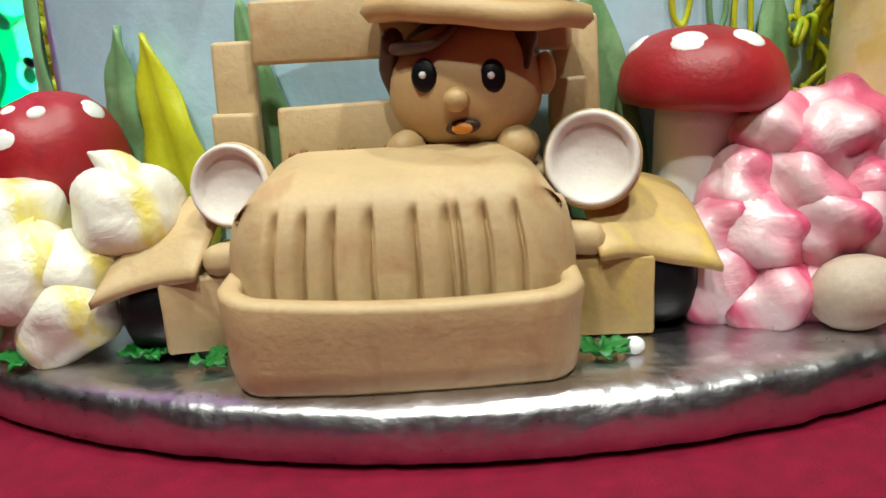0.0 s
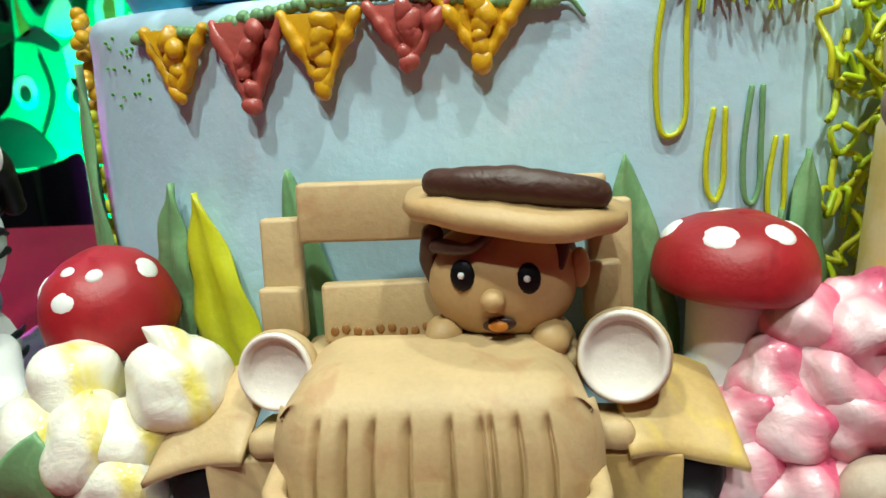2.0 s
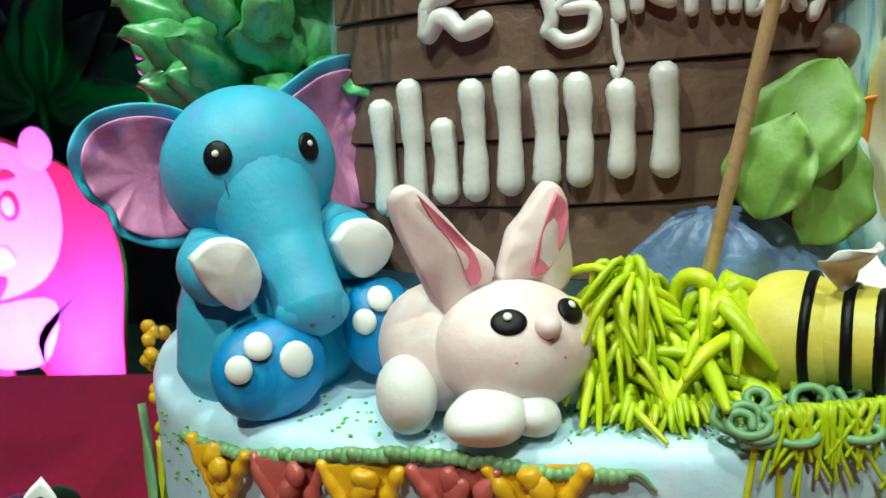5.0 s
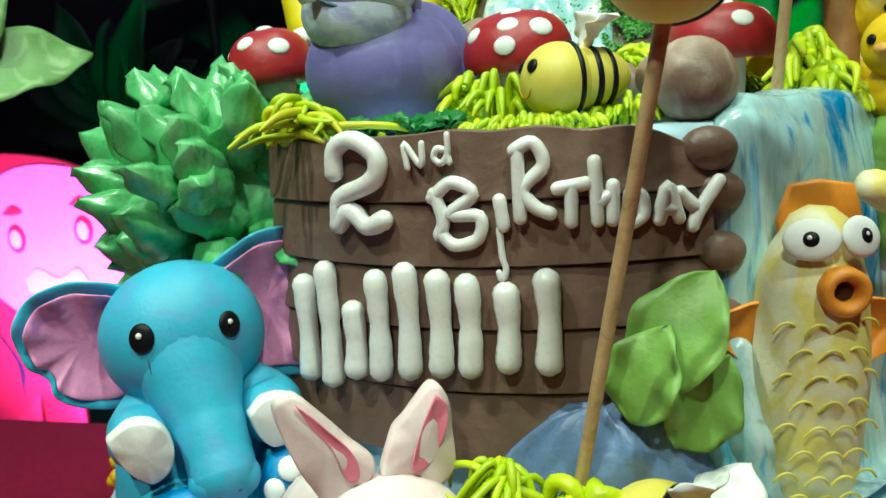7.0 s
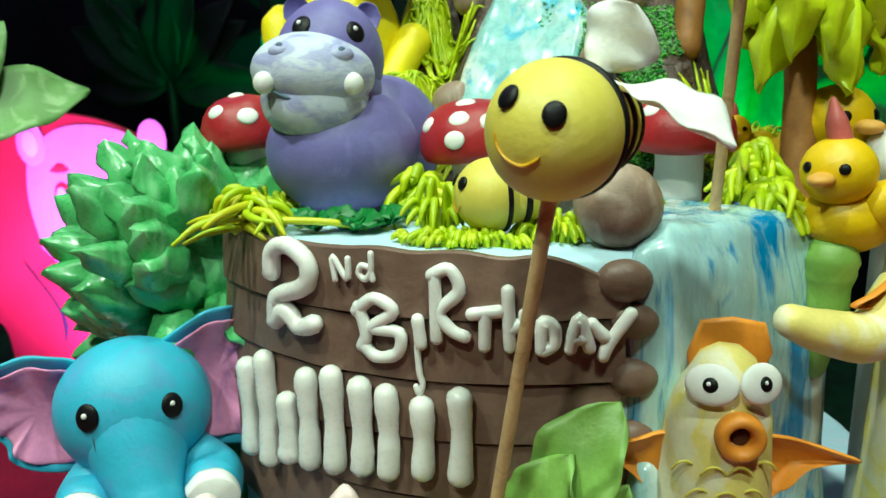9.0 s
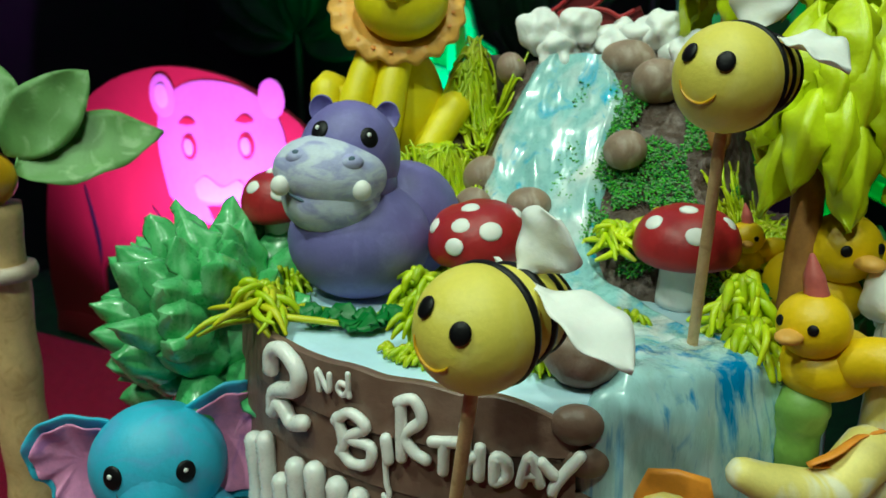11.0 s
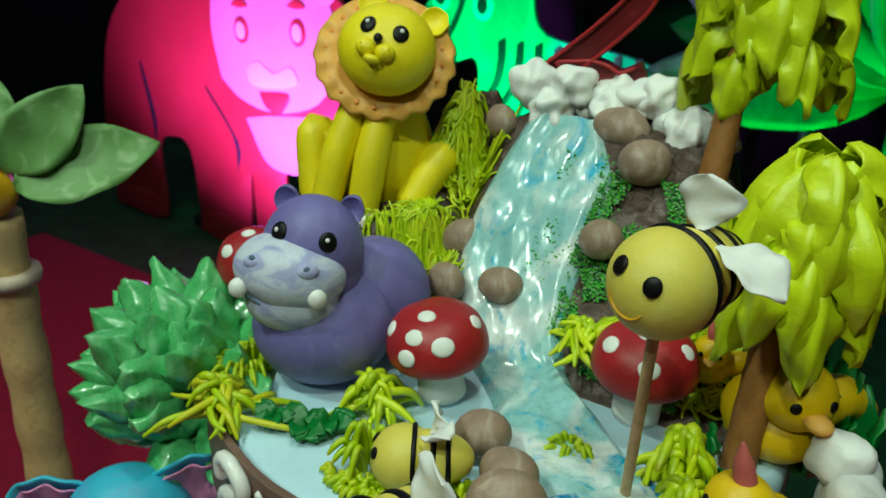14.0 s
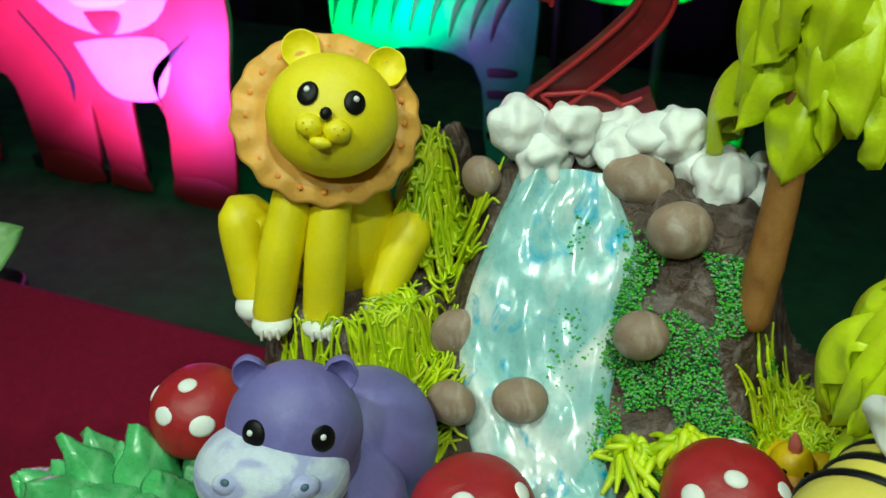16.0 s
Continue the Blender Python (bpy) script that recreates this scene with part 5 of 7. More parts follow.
# ---- hippo and lion on the upper tier ----
def hippo():
    f = Figure("hippo_figurine", turned((-0.0315, 0.397, TOP_Z + 0.009), 27), "violet fondant hippo figurine with a lilac muzzle and tusks")
    b = f.part("body")
    b.ball((-0.005, -0.004, 0.0170), (0.0318, 0.0285, 0.0268), LAVENDER, seg=40)
    b.ball((0.0135, 0.024, 0.0185), (0.0265, 0.026, 0.0285), LAVENDER, seg=36)
    hc, hr = (-0.0085, -0.0025, 0.0530), (0.0222, 0.0208, 0.0250)
    f.part("head").ball(hc, hr, LAVENDER, (10, 8, 0), 44)
    f.part("head").ball((-0.0105, -0.004, 0.0440), (0.0228, 0.0200, 0.0165), LAVENDER, (12, 6, 0), 40)
    m = f.part("muzzle", "marbled lilac muzzle", "head")
    uc, ur = (-0.0152, -0.0165, 0.0490), (0.0242, 0.0190, 0.0158)
    m.ball(uc, ur, PALE_LAV, (0, 7, -6), 48, 0.03, 90)
    m.ball((-0.0150, -0.0145, 0.0375), (0.0218, 0.0190, 0.0165), PALE_LAV, (0, 7, -6), 40, 0.03, 90)
    lip = [on_ball(uc, (0.0242, 0.0190, 0.0158), x, z, 0.0002)[0] for x, z in ((-0.0340, 0.0450), (-0.0255, 0.0405), (-0.0150, 0.0385), (-0.0050, 0.0393), (0.0030, 0.0440))]
    f.part("mouth", "dark mouth line", "head").tube(lip, (0.0004, 0.0008, 0.0009, 0.0008, 0.0004), GREYBLUE, 8)
    for k, (x, z) in enumerate(((-0.0265, 0.0590), (-0.0040, 0.0568))):
        q, n = on_ball(uc, ur, x, z)
        m.ball(q - n * 0.0022, (0.0056, 0.0040, 0.0034), PALE_LAV, (25, 0, 0), 20)
        # a slate dot on the bump takes the place of a shaded dent
        f.part("nostril", "nostril dent, its shade put in as a dark dot", "head", "nostril%d" % k).spot(q + n * 0.0010, 0.0015, n + Vector((0, -0.2, 0.1)), GREYBLUE, 0.0008, 0.8)
    for k, (x, z) in enumerate(((-0.0330, 0.0462), (-0.0005, 0.0448))):
        q, n = on_ball(uc, ur, x, z)
        f.part("tusk", "stubby white tusk", "head", "tusk%d" % k).ball(q + n * 0.0008, (0.0040, 0.0038, 0.0043), WHITE, seg=20)
    for k, (x, z) in enumerate(((-0.0185, 0.0668), (0.0020, 0.0640))):
        q, n = on_ball(hc, hr, x, z)
        figure_eye(f, q, n, 0.0041, "eye%d" % k, "head", 1.1)
    for k, (x, z) in enumerate(((-0.0205, 0.0735), (0.0080, 0.0705))):
        ear = f.part("ear", "small cupped ear", "head", "ear%d" % k)
        ear.dish([(x + 0.0056 * math.cos(a), z + 0.0062 * math.sin(a)) for a in (0, 0.9, 1.8, 2.7, 3.6, 4.5, 5.4)], LAVENDER, 0.001, 0.0030, 0.0030, 0.0010, 0.15)
    f.done()


hippo()


def lion():
    fig = Figure("lion_figurine", turned((-0.0755, 0.4885, 0.4480), 24), "bright yellow fondant lion figurine with a fluted orange mane")
    s = fig.part("body")
    s.ball((0.002, 0.006, 0.029), (0.0265, 0.022, 0.040), YELLOW, (0, -4, 0), 32)
    for leg in (((-0.0095, -0.009, 0.060), (-0.0170, -0.0195, 0.036), (-0.0240, -0.0255, 0.007)), ((0.0045, -0.011, 0.058), (0.0005, -0.0215, 0.034), (-0.0035, -0.0275, 0.005))):
        s = fig.part("front_leg", "front leg with a white paw", None, "front%.4f" % leg[0][0])
        s.tube(leg, (0.0080, 0.0088, 0.0082), YELLOW, 18, 8)
        x, y, z = leg[2]
        s.ball((x, y - 0.0035, 0.0046), (0.0084, 0.0080, 0.0050), WHITE, seg=20)
        for k in (-1, 0, 1):
            s.tube([(x + k * 0.003, y - 0.0108, 0.0066), (x + k * 0.0034, y - 0.0118, 0.0030)], 0.0007, IVORY, 6)
    for leg in (((-0.020, 0.004, 0.012), (-0.0345, -0.003, 0.041), (-0.0330, -0.013, 0.010)), ((0.020, 0.004, 0.010), (0.0335, -0.003, 0.030), (0.0205, -0.0165, 0.009))):
        s = fig.part("hind_leg", "bent hind leg with a white paw", None, "hind%.4f" % leg[0][0])
        s.tube(leg, (0.0105, 0.0095, 0.0085), YELLOW, 18, 8)
        s.ball((leg[2][0], leg[2][1] - 0.004, 0.0056), (0.0078, 0.0085, 0.0062), WHITE, seg=20)
    fig.m = fig.m @ Matrix.Translation((0.003, -0.006, 0.0810)) @ Euler((radians(-36), radians(13), radians(-4))).to_matrix().to_4x4()
    s = fig.part("mane", "fluted orange mane, darker dots painting the shade of its dimples")
    c = Vector((0, 0, 0))
    # fluted mane
    def ring(r, y, fl):
        out = []
        for a in range(96):
            t = 2 * math.pi * a / 96
            rr = 1.06 * r * (1 + fl * 0.025 * math.sin(t * 17))
            out.append(c + Vector((rr * math.cos(t), y + 0.0016 * fl * math.sin(t * 17), 0.92 * rr * math.sin(t) + 0.0028)))
        return out
    s.rings([ring(0.010, 0.006, 0), ring(0.028, 0.0055, 0.4), ring(0.0335, 0.0035, 1), ring(0.0345, 0.001, 1), ring(0.033, -0.0008, 1), ring(0.029, -0.0005, 0.5), ring(0.0265, -0.002, 0.3), ring(0.0245, 0.0, 0), ring(0.01, 0.0, 0)], PEACH)
    # dimples only by colour: darker orange dots where the pits would be shaded
    for a in range(20):
        t = 2 * math.pi * (a + 0.5) / 20
        s.spot(c + Vector((0.0300 * math.cos(t), -0.0010, 0.0278 * math.sin(t) + 0.0028)), 0.0013, (0, -1, 0), ORANGE, 0.0004)
    s = fig.part("head")
    c = Vector((0.0026, -0.003, 0.0030))
    s.ball(c + Vector((0, -0.006, 0)), (0.0248, 0.0185, 0.0232), YELLOW, seg=40)
    f = c + Vector((-0.001, -0.0236, -0.0052))
    for sg in (-1, 1):
        s.ball(f + Vector((sg * 0.0048, 0.0005, -0.003)), (0.0052, 0.0042, 0.0044), YELLOW, seg=18)
        for dx, dz in ((-0.0015, 0), (0.0015, 0.0006), (0, -0.0018)):
            s.spot(f + Vector((sg * 0.0055 + dx, -0.0035, -0.003 + dz)), 0.0004, (0, -1, 0), MUSTARD, 0.0002, seg=8)
        e = c + Vector((sg * 0.0165, 0.002, 0.0235))
        fig.part("ear", "cupped ear", "head", "ear%d" % sg).dish([(e.x + 0.0078 * math.cos(q), e.z + 0.0078 * math.sin(q)) for q in (0, 0.9, 1.8, 2.7, 3.6, 4.5, 5.4)], YELLOW, e.y - 0.004, 0.0034, 0.0040, 0.0010)
    s.ball(f + Vector((0, -0.001, -0.0085)), (0.0042, 0.0028, 0.0022), YELLOW, seg=16)
    s.ball(f + Vector((0, -0.0028, 0.0018)), (0.0022, 0.0018, 0.0024), BLACK, seg=14)
    eyes(fig.part("eye", "black eye with a white glint", "head", "eye0"), [(c + Vector((-0.0088, -0.0232, 0.0030)), (-0.4, -1, 0.12))], 0.0041)
    eyes(fig.part("eye", "black eye with a white glint", "head", "eye1"), [(c + Vector((0.0080, -0.0234, 0.0030)), (0.36, -1, 0.12))], 0.0041)
    fig.done()


lion()


# ---- waterfall ----
def water_strip(name, rows_, mat, label):
    """rows_: left edge, right edge and up direction, from the top down."""
    s = Sculpt()
    cols = 64
    left, right = catmull([r[0] for r in rows_], 10), catmull([r[1] for r in rows_], 10)
    ups = catmull([r[2] for r in rows_], 10)
    out = []
    for j in range(len(left)):
        up = ups[j].normalized()
        row = []
        for i in range(cols + 1):
            u = i / cols
            p = left[j].lerp(right[j], u)
            edge = min(1.0, min(u, 1 - u) * 8)
            q = Vector((p.x * 130, p.y * 130, p.z * 70))
            w = 0.0015 * noise.noise(q * 0.8) + 0.0014 * noise.noise(Vector((u * 6 + 0.9 * math.sin(j * 0.13), j * 0.12, len(name)))) + 0.0003 * noise.noise(Vector((u * 17 + math.sin(j * 0.2), j * 0.3, 4)))
            row.append(p + up * (0.0055 * edge ** 0.5 + w * edge - 0.002 * (1 - edge)))
        out.append(row)
    s.rings(out, mat, closed=False, cap=False)
    base = [[p - ups[j].normalized() * 0.004 for p in (out[j][0], out[j][-1])] for j in range(len(out))]
    s.rings([[out[j][0], base[j][0]] for j in range(len(out))], mat, closed=False, cap=False)
    s.rings([[base[j][1], out[j][-1]] for j in range(len(out))], mat, closed=False, cap=False)
    return s.done(name, label=label, category="waterfall")


def on_hill(x, y, up=0.0):
    return (x, y, hill(x, y) + up)


UP = (0, -0.5, 0.85)
water_strip("waterfall", [(on_hill(-0.004, 0.522), on_hill(0.036, 0.526), UP), (on_hill(-0.012, 0.500), on_hill(0.052, 0.504), UP), (on_hill(-0.014, 0.478), on_hill(0.051, 0.484), UP), (on_hill(-0.004, 0.455), on_hill(0.053, 0.464), UP),
                          (on_hill(0.020, 0.432), on_hill(0.062, 0.446), (0, -0.3, 1)), (on_hill(0.046, 0.408), on_hill(0.088, 0.428), (0, 0, 1)), (on_hill(0.064, 0.380), on_hill(0.115, 0.406), (0, 0, 1)), (on_hill(0.083, 0.352), on_hill(0.142, 0.388), (0, 0, 1))], WATER, "pearly blue and white gel waterfall down the mountain")


def rim(a, z, out):
    t = radians(a)
    return (T2[0] + (T2[2] + out) * math.cos(t), T2[1] + (T2[2] + out) * math.sin(t), z)


water_strip("lower_waterfall", [(rim(-59, TOP_Z + 0.001, -0.022), rim(-26, TOP_Z + 0.001, -0.022), (0, 0, 1)), (rim(-59, TOP_Z + 0.0015, -0.008), rim(-23, TOP_Z + 0.0015, -0.008), (0.1, -0.1, 1)), (rim(-60, TOP_Z - 0.001, 0.002), rim(-22, TOP_Z - 0.001, 0.002), (0.6, -0.6, 0.6)),
                                (rim(-61, 0.385, 0.005), rim(-21, 0.385, 0.005), (0.75, -0.65, 0.1)), (rim(-60, 0.345, 0.005), rim(-20, 0.345, 0.005), (0.75, -0.65, 0)), (rim(-62, 0.305, 0.006), rim(-19, 0.305, 0.006), (0.75, -0.65, 0.1)), (rim(-66, LEDGE_Z + 0.006, 0.012), rim(-18, LEDGE_Z + 0.006, 0.012), (0.6, -0.6, 0.5)), (rim(-68, LEDGE_Z + 0.001, 0.030), rim(-17, LEDGE_Z + 0.001, 0.030), (0.1, -0.1, 1))], WATER_BLUE, "blue streaked gel waterfall down the upper tier")


# ---- stones ----
def stone(at, r, label, mat=None, rot=(0, 0, 0), seed=0):
    s = Sculpt()
    s.ball(at, r, mat or STONE, rot, 24, 0.14, 55)
    s.done("stone", label=label, category="stone", group="fondant stones")


for at, r, rot in (((0.0860, 0.3480, 0.4190), (0.0150, 0.0130, 0.0135), (0, 10, 20)), ((0.0785, 0.3620, 0.4205), (0.0118, 0.0108, 0.0105), (0, 0, 0)), ((0.0570, 0.3785, 0.4190), (0.0112, 0.0095, 0.0095), (0, 0, 30)),
                   ((0.0185, 0.4585, 0.4390), (0.0115, 0.0088, 0.0088), (0, 0, 12)), ((-0.0065, 0.4495, 0.4370), (0.0100, 0.0080, 0.0098), (0, 20, 0)), ((-0.0160, 0.4790, 0.4470), (0.0112, 0.0080, 0.0092), (0, -40, 15)), ((0.0575, 0.4800, 0.4660), (0.0105, 0.0095, 0.0095), (0, 0, 0)),
                   ((0.0640, 0.5090, 0.4955), (0.0125, 0.011, 0.0115), (0, 0, 0)), ((0.0445, 0.5265, 0.5045), (0.0142, 0.010, 0.0098), (0, 8, 10)), ((-0.0185, 0.5190, 0.4985), (0.0086, 0.0078, 0.0088), (0, 0, 0))):
    stone(at, r, "brown marbled fondant stone at the waterfall", None, rot)
for x, z, r in ((0.088, 0.398, 0.009), (0.0905, 0.385, 0.0085), (0.0905, 0.366, 0.0085), (0.0915, 0.345, 0.0075), (0.092, 0.322, 0.0075), (0.0935, 0.302, 0.0075)):
    stone(wall2(x, z, 0.003), (r, r * 0.7, r * 0.75), "brown cocoa stone edging the plaque", PLAQUE, (0, rnd(-20, 20), 25))
stone((-0.097, 0.468, 0.4465), (0.014, 0.012, 0.008), "beige fondant stone under the lion", PEBBLE)

# ---- whipped cream clouds and the number candle ----
random.seed(21)
s = Sculpt()
for x, y, z, r in ((-0.006, 0.532, 0.518, 0.0115), (0.006, 0.527, 0.508, 0.0105), (0.014, 0.534, 0.519, 0.011), (0.023, 0.540, 0.511, 0.0095), (0.034, 0.536, 0.511, 0.009), (0.045, 0.542, 0.515, 0.010), (0.056, 0.546, 0.517, 0.0115), (0.066, 0.541, 0.507, 0.009),
                   (0.076, 0.535, 0.506, 0.012), (0.087, 0.540, 0.503, 0.0105), (0.035, 0.552, 0.512, 0.012), (0.01, 0.548, 0.510, 0.012), (0.06, 0.556, 0.508, 0.011), (0.082, 0.55, 0.498, 0.01)):
    s.ball((x, y, z), (r * 1.15, r, r), CREAM, (rnd(-30, 30), rnd(-30, 30), rnd(0, 90)), 40, 0.42, 135)
s.done("whipped_cream_cloud", label="white whipped cream clouds at the top of the mountain", category="cream")


def candle():
    t = thing("number_candle", (0.034, 0.552, 0.511), "maroon wax candle in the shape of a two", "candle")
    c, sc = Vector((0.018, 0.550, 0.514)), 0.066

    def at(u, v):
        return c + Vector(((u - 0.5) * sc * 0.86, (u - 0.5) * 0.012 , v * sc * 1.18))
    line = [(0.08, 0.68), (0.16, 0.9), (0.48, 1.0), (0.82, 0.88), (0.86, 0.66), (0.6, 0.42), (0.22, 0.16), (0.14, 0.1), (0.5, 0.13), (0.72, 0.07), (0.95, 0.14)]
    path = catmull([at(u, v) for u, v in line], 8)
    n = Vector((0.22, -0.97, 0.0))
    for name, half, depth, off in (("body", 0.0072, 0.0042, 0.0), ("raised_edge", 0, 0, 0)):
        if name == "body":
            s = Sculpt()
            rows = []
            for i, p in enumerate(path):
                d = (path[min(i + 1, len(path) - 1)] - path[max(i - 1, 0)]).normalized()
                w = d.cross(n).normalized() * half
                rows.append([p - w - n * depth, p - w + n * depth, p - w * 0.72 + n * (depth + 0.0002), p - w * 0.68 + n * (depth - 0.0016), p + w * 0.68 + n * (depth - 0.0016), p + w * 0.72 + n * (depth + 0.0002), p + w + n * depth, p + w - n * depth])
            s.rings(rows, CANDLE)
            s.done("body", t, smooth=False)
    for side in (-1, 1):
        s = Sculpt()
        pts = []
        for i, p in enumerate(path[::3]):
            k = i * 3
            d = (path[min(k + 1, len(path) - 1)] - path[max(k - 1, 0)]).normalized()
            pts.append(p + d.cross(n).normalized() * (side * 0.0064) + n * 0.0044)
        s.tube(pts, 0.0011, RED, 8, 3)
        s.done("raised_edge", t, "raised red edge")


candle()


# ---- palms ----
def drooping_palm(base, top, crown, mat, label, count, size, seed):
    random.seed(seed)
    t = thing("lime_palm", base, label, "palm tree", "palms")
    s = Sculpt()
    b, q = Vector(base), Vector(top)
    s.tube([b, b.lerp(q, 0.5) + Vector((0.001, 0, 0)), q], (0.0072, 0.0064, 0.0056), BARK, 16, 8, wob=0.1)
    s.done("trunk", t, "brown biscuit trunk")
    s = Sculpt()
    c, rx, rz = Vector(crown[0]), crown[1], crown[2]
    for i in range(count):
        u = i / count
        z = 1 - 1.75 * u
        a = i * 2.4 + rnd(-0.3, 0.3)
        size_i = size * rnd(0.7, 1.3)
        rr = rx * rnd(0.85, 1.2) * (0.25 + 0.95 * math.sqrt(max(0, 1 - (z * 0.55) ** 2)) * (0.55 + 0.45 * u))
        root = c + Vector((math.cos(a) * rr * 0.35, math.sin(a) * rr * 0.35, rz * z + size * 0.55))
        tip = c + Vector((math.cos(a) * rr, math.sin(a) * rr, rz * z - size_i * rnd(0.7, 1.2)))
        Sculpt().leaf(root, tip, size_i * rnd(0.55, 0.95), (math.cos(a + rnd(-0.5, 0.5)), math.sin(a + rnd(-0.5, 0.5)), 0.4), mat, size * rnd(0.15, 0.4), -0.5, 0.0035, 14, rnd(0.55, 0.8), 0.0034, rnd(0, 6), ridge=-0.45).done("frond", t)
    s.ball(c + Vector((0, 0, 0.0)), (rx * 0.62, rx * 0.62, rz * 0.9), mat, seg=20, wob=0.2)
    s.done("crown", t, "lime green cream core of the crown")


drooping_palm((0.095, 0.501, hill(0.095, 0.501) - 0.002), (0.096, 0.522, 0.548), ((0.104, 0.538, 0.570), 0.030, 0.042), LIME_LEAF, "tall lime palm with a brown trunk on the mountain", 44, 0.026, 5)
drooping_palm((0.143, 0.433, TOP_Z - 0.001), (0.141, 0.449, 0.492), ((0.148, 0.456, 0.498), 0.027, 0.024), LIME_LEAF, "short lime palm with a brown trunk beside the ducks", 34, 0.027, 6)


# ---- green bush on the left of the plaque ----
def leaf_bush(c, r, count, size, mat, label, seed, lo=-0.75):
    random.seed(seed)
    c = Vector(c)
    t = thing("leafy_bush", (c.x, c.y, LEDGE_Z), label, "bush")
    s = Sculpt()
    s.ball(c, (r[0] * 0.8, r[1] * 0.8, r[2] * 0.85), mat, seg=24, wob=0.2)
    s.tube([(c.x, c.y, LEDGE_Z), (c.x, c.y, c.z - 0.01)], (0.016, 0.018), mat, 16)
    s.done("core", t)
    for i in range(count):
        z = 0.98 - (0.98 - lo) * (i + 0.5) / count
        a = i * 2.39996 + rnd(-0.2, 0.2)
        h = math.sqrt(1 - z * z)
        d = Vector((math.cos(a) * h, math.sin(a) * h, z))
        p = c + Vector((d.x * r[0], d.y * r[1], d.z * r[2])) * 0.62
        out = (d * 0.62 + Vector((-0.40, -0.12, 0.28)) + Vector((rnd(-0.42, 0.42), rnd(-0.3, 0.3), rnd(-0.38, 0.38)))).normalized()
        tip = p + out * size * rnd(0.9, 1.35)
        nor = d * 0.8 + Vector((0.25, -0.25, 0.55))
        nor = nor - out * nor.dot(out)
        Sculpt().leaf(p, tip, size * rnd(0.60, 0.92), nor if nor.length > 0.1 else Vector((0.3, -0.9, 0.3)), mat, size * rnd(0.10, 0.22), -0.75, 0.0062, 14, rnd(0.55, 0.80), 0.0026, rnd(0, 6), ridge=0.28).done("leaf", t)


leaf_bush((-0.100, 0.375, 0.384), (0.036, 0.031, 0.040), 66, 0.035, GREEN, "spiky mint green bush of piped cream leaves", 8, -0.85)

# ---- piped grass ----
def fountain(at, r, h, count, rad, seed, mats, label="lime green piped grass clump", lean=(0.0, -0.3), squash=0.8):
    """Piped strands that spring from the middle and fall over outwards, tier over tier."""
    random.seed(seed)
    s = Sculpt()
    at = Vector(at)
    for i in range(count):
        u = (i + 0.5) / count
        a = i * 2.4 + rnd(-0.3, 0.3)
        d = Vector((math.cos(a) + lean[0], (math.sin(a) + lean[1]) * squash, 0))
        top = h * (1.0 - 0.80 * u ** 1.7) * rnd(0.82, 1.06)
        reach = r * (0.45 + 0.62 * u) * rnd(0.7, 1.25)
        side = Vector((-d.y, d.x, 0)) * rnd(-1.5, 1.5) * reach
        thin = rad * rnd(0.8, 1.35)
        low = max(0.0008, top - h * rnd(0.18, 0.60))
        s.tube([at + d * reach * 0.12 + Vector((0, 0, top * 0.72)), at + d * reach * 0.45 + Vector((0, 0, top)), at + d * reach * rnd(0.7, 1.0) + side * 0.6 + Vector((0, 0, top * rnd(0.72, 0.98))), at + d * reach * 1.05 + side + Vector((0, 0, low))], (thin, thin * 1.1, thin, thin * 0.5), mats[i % len(mats)], 7, 4)
    s.ball(at + Vector((0, 0, h * 0.25)), (r * 0.55, r * 0.5, h * 0.42), mats[0], seg=16, wob=0.3)
    return s.done("piped_grass", label=label, category="grass", kind="stuff")


def tuft(at, spread, height, count, mat, seed, rad=0.0011, curl=0.6, label="lime green piped grass tuft", lean=(0, -0.4), up=Vector((0, 0, 1))):
    random.seed(seed)
    s = Sculpt()
    at = Vector(at)
    for i in range(count):
        a = rnd(0, 2 * math.pi)
        q = math.sqrt(rnd(0, 1))
        p = at + Vector((math.cos(a) * spread[0] * q, math.sin(a) * spread[1] * q, -0.0006))
        h = height * rnd(0.6, 1.1) * (1.15 - 0.5 * q)
        d = Vector((math.cos(a) * q + lean[0], math.sin(a) * q + lean[1], 0)) * h * curl
        fall = rnd(0.25, 0.7)
        s.tube([p, p + d * 0.12 + up * h * 0.62, p + d * 0.45 + up * h * 0.97, p + d * 0.85 + up * h * (0.55 + 0.45 * fall), p + d * 1.1 + up * h * fall], (rad * 1.1, rad, rad, rad * 0.85, rad * 0.4), mat, 7, 4)
    return s.done("piped_grass", label=label, category="grass", kind="stuff")


fountain((0.0265, 0.2935, LEDGE_Z), 0.0170, 0.0420, 120, 0.0013, 1, (LIME, LIME_LEAF, LIME))
fountain((0.0530, 0.2925, LEDGE_Z), 0.0175, 0.0350, 56, 0.0020, 2, (LIME_LEAF, LIME))
tuft((0.038, 0.281, LEDGE_Z), (0.020, 0.006), 0.012, 110, LIME, 3, 0.0012, 0.8)
fountain((-0.052, 0.3445, TOP_Z), 0.0170, 0.0165, 46, 0.0014, 4, (LIME, YELLOW_VINE), lean=(0.35, -0.35))
tuft((0.034, 0.338, TOP_Z), (0.022, 0.005), 0.006, 110, LIME, 5, 0.0013, 0.9)
tuft((0.021, 0.352, TOP_Z), (0.006, 0.006), 0.020, 22, LIME, 6, 0.0015, 0.6)
fountain((0.004, 0.380, TOP_Z), 0.0120, 0.0200, 40, 0.0015, 7, (LIME, LIME_LEAF))
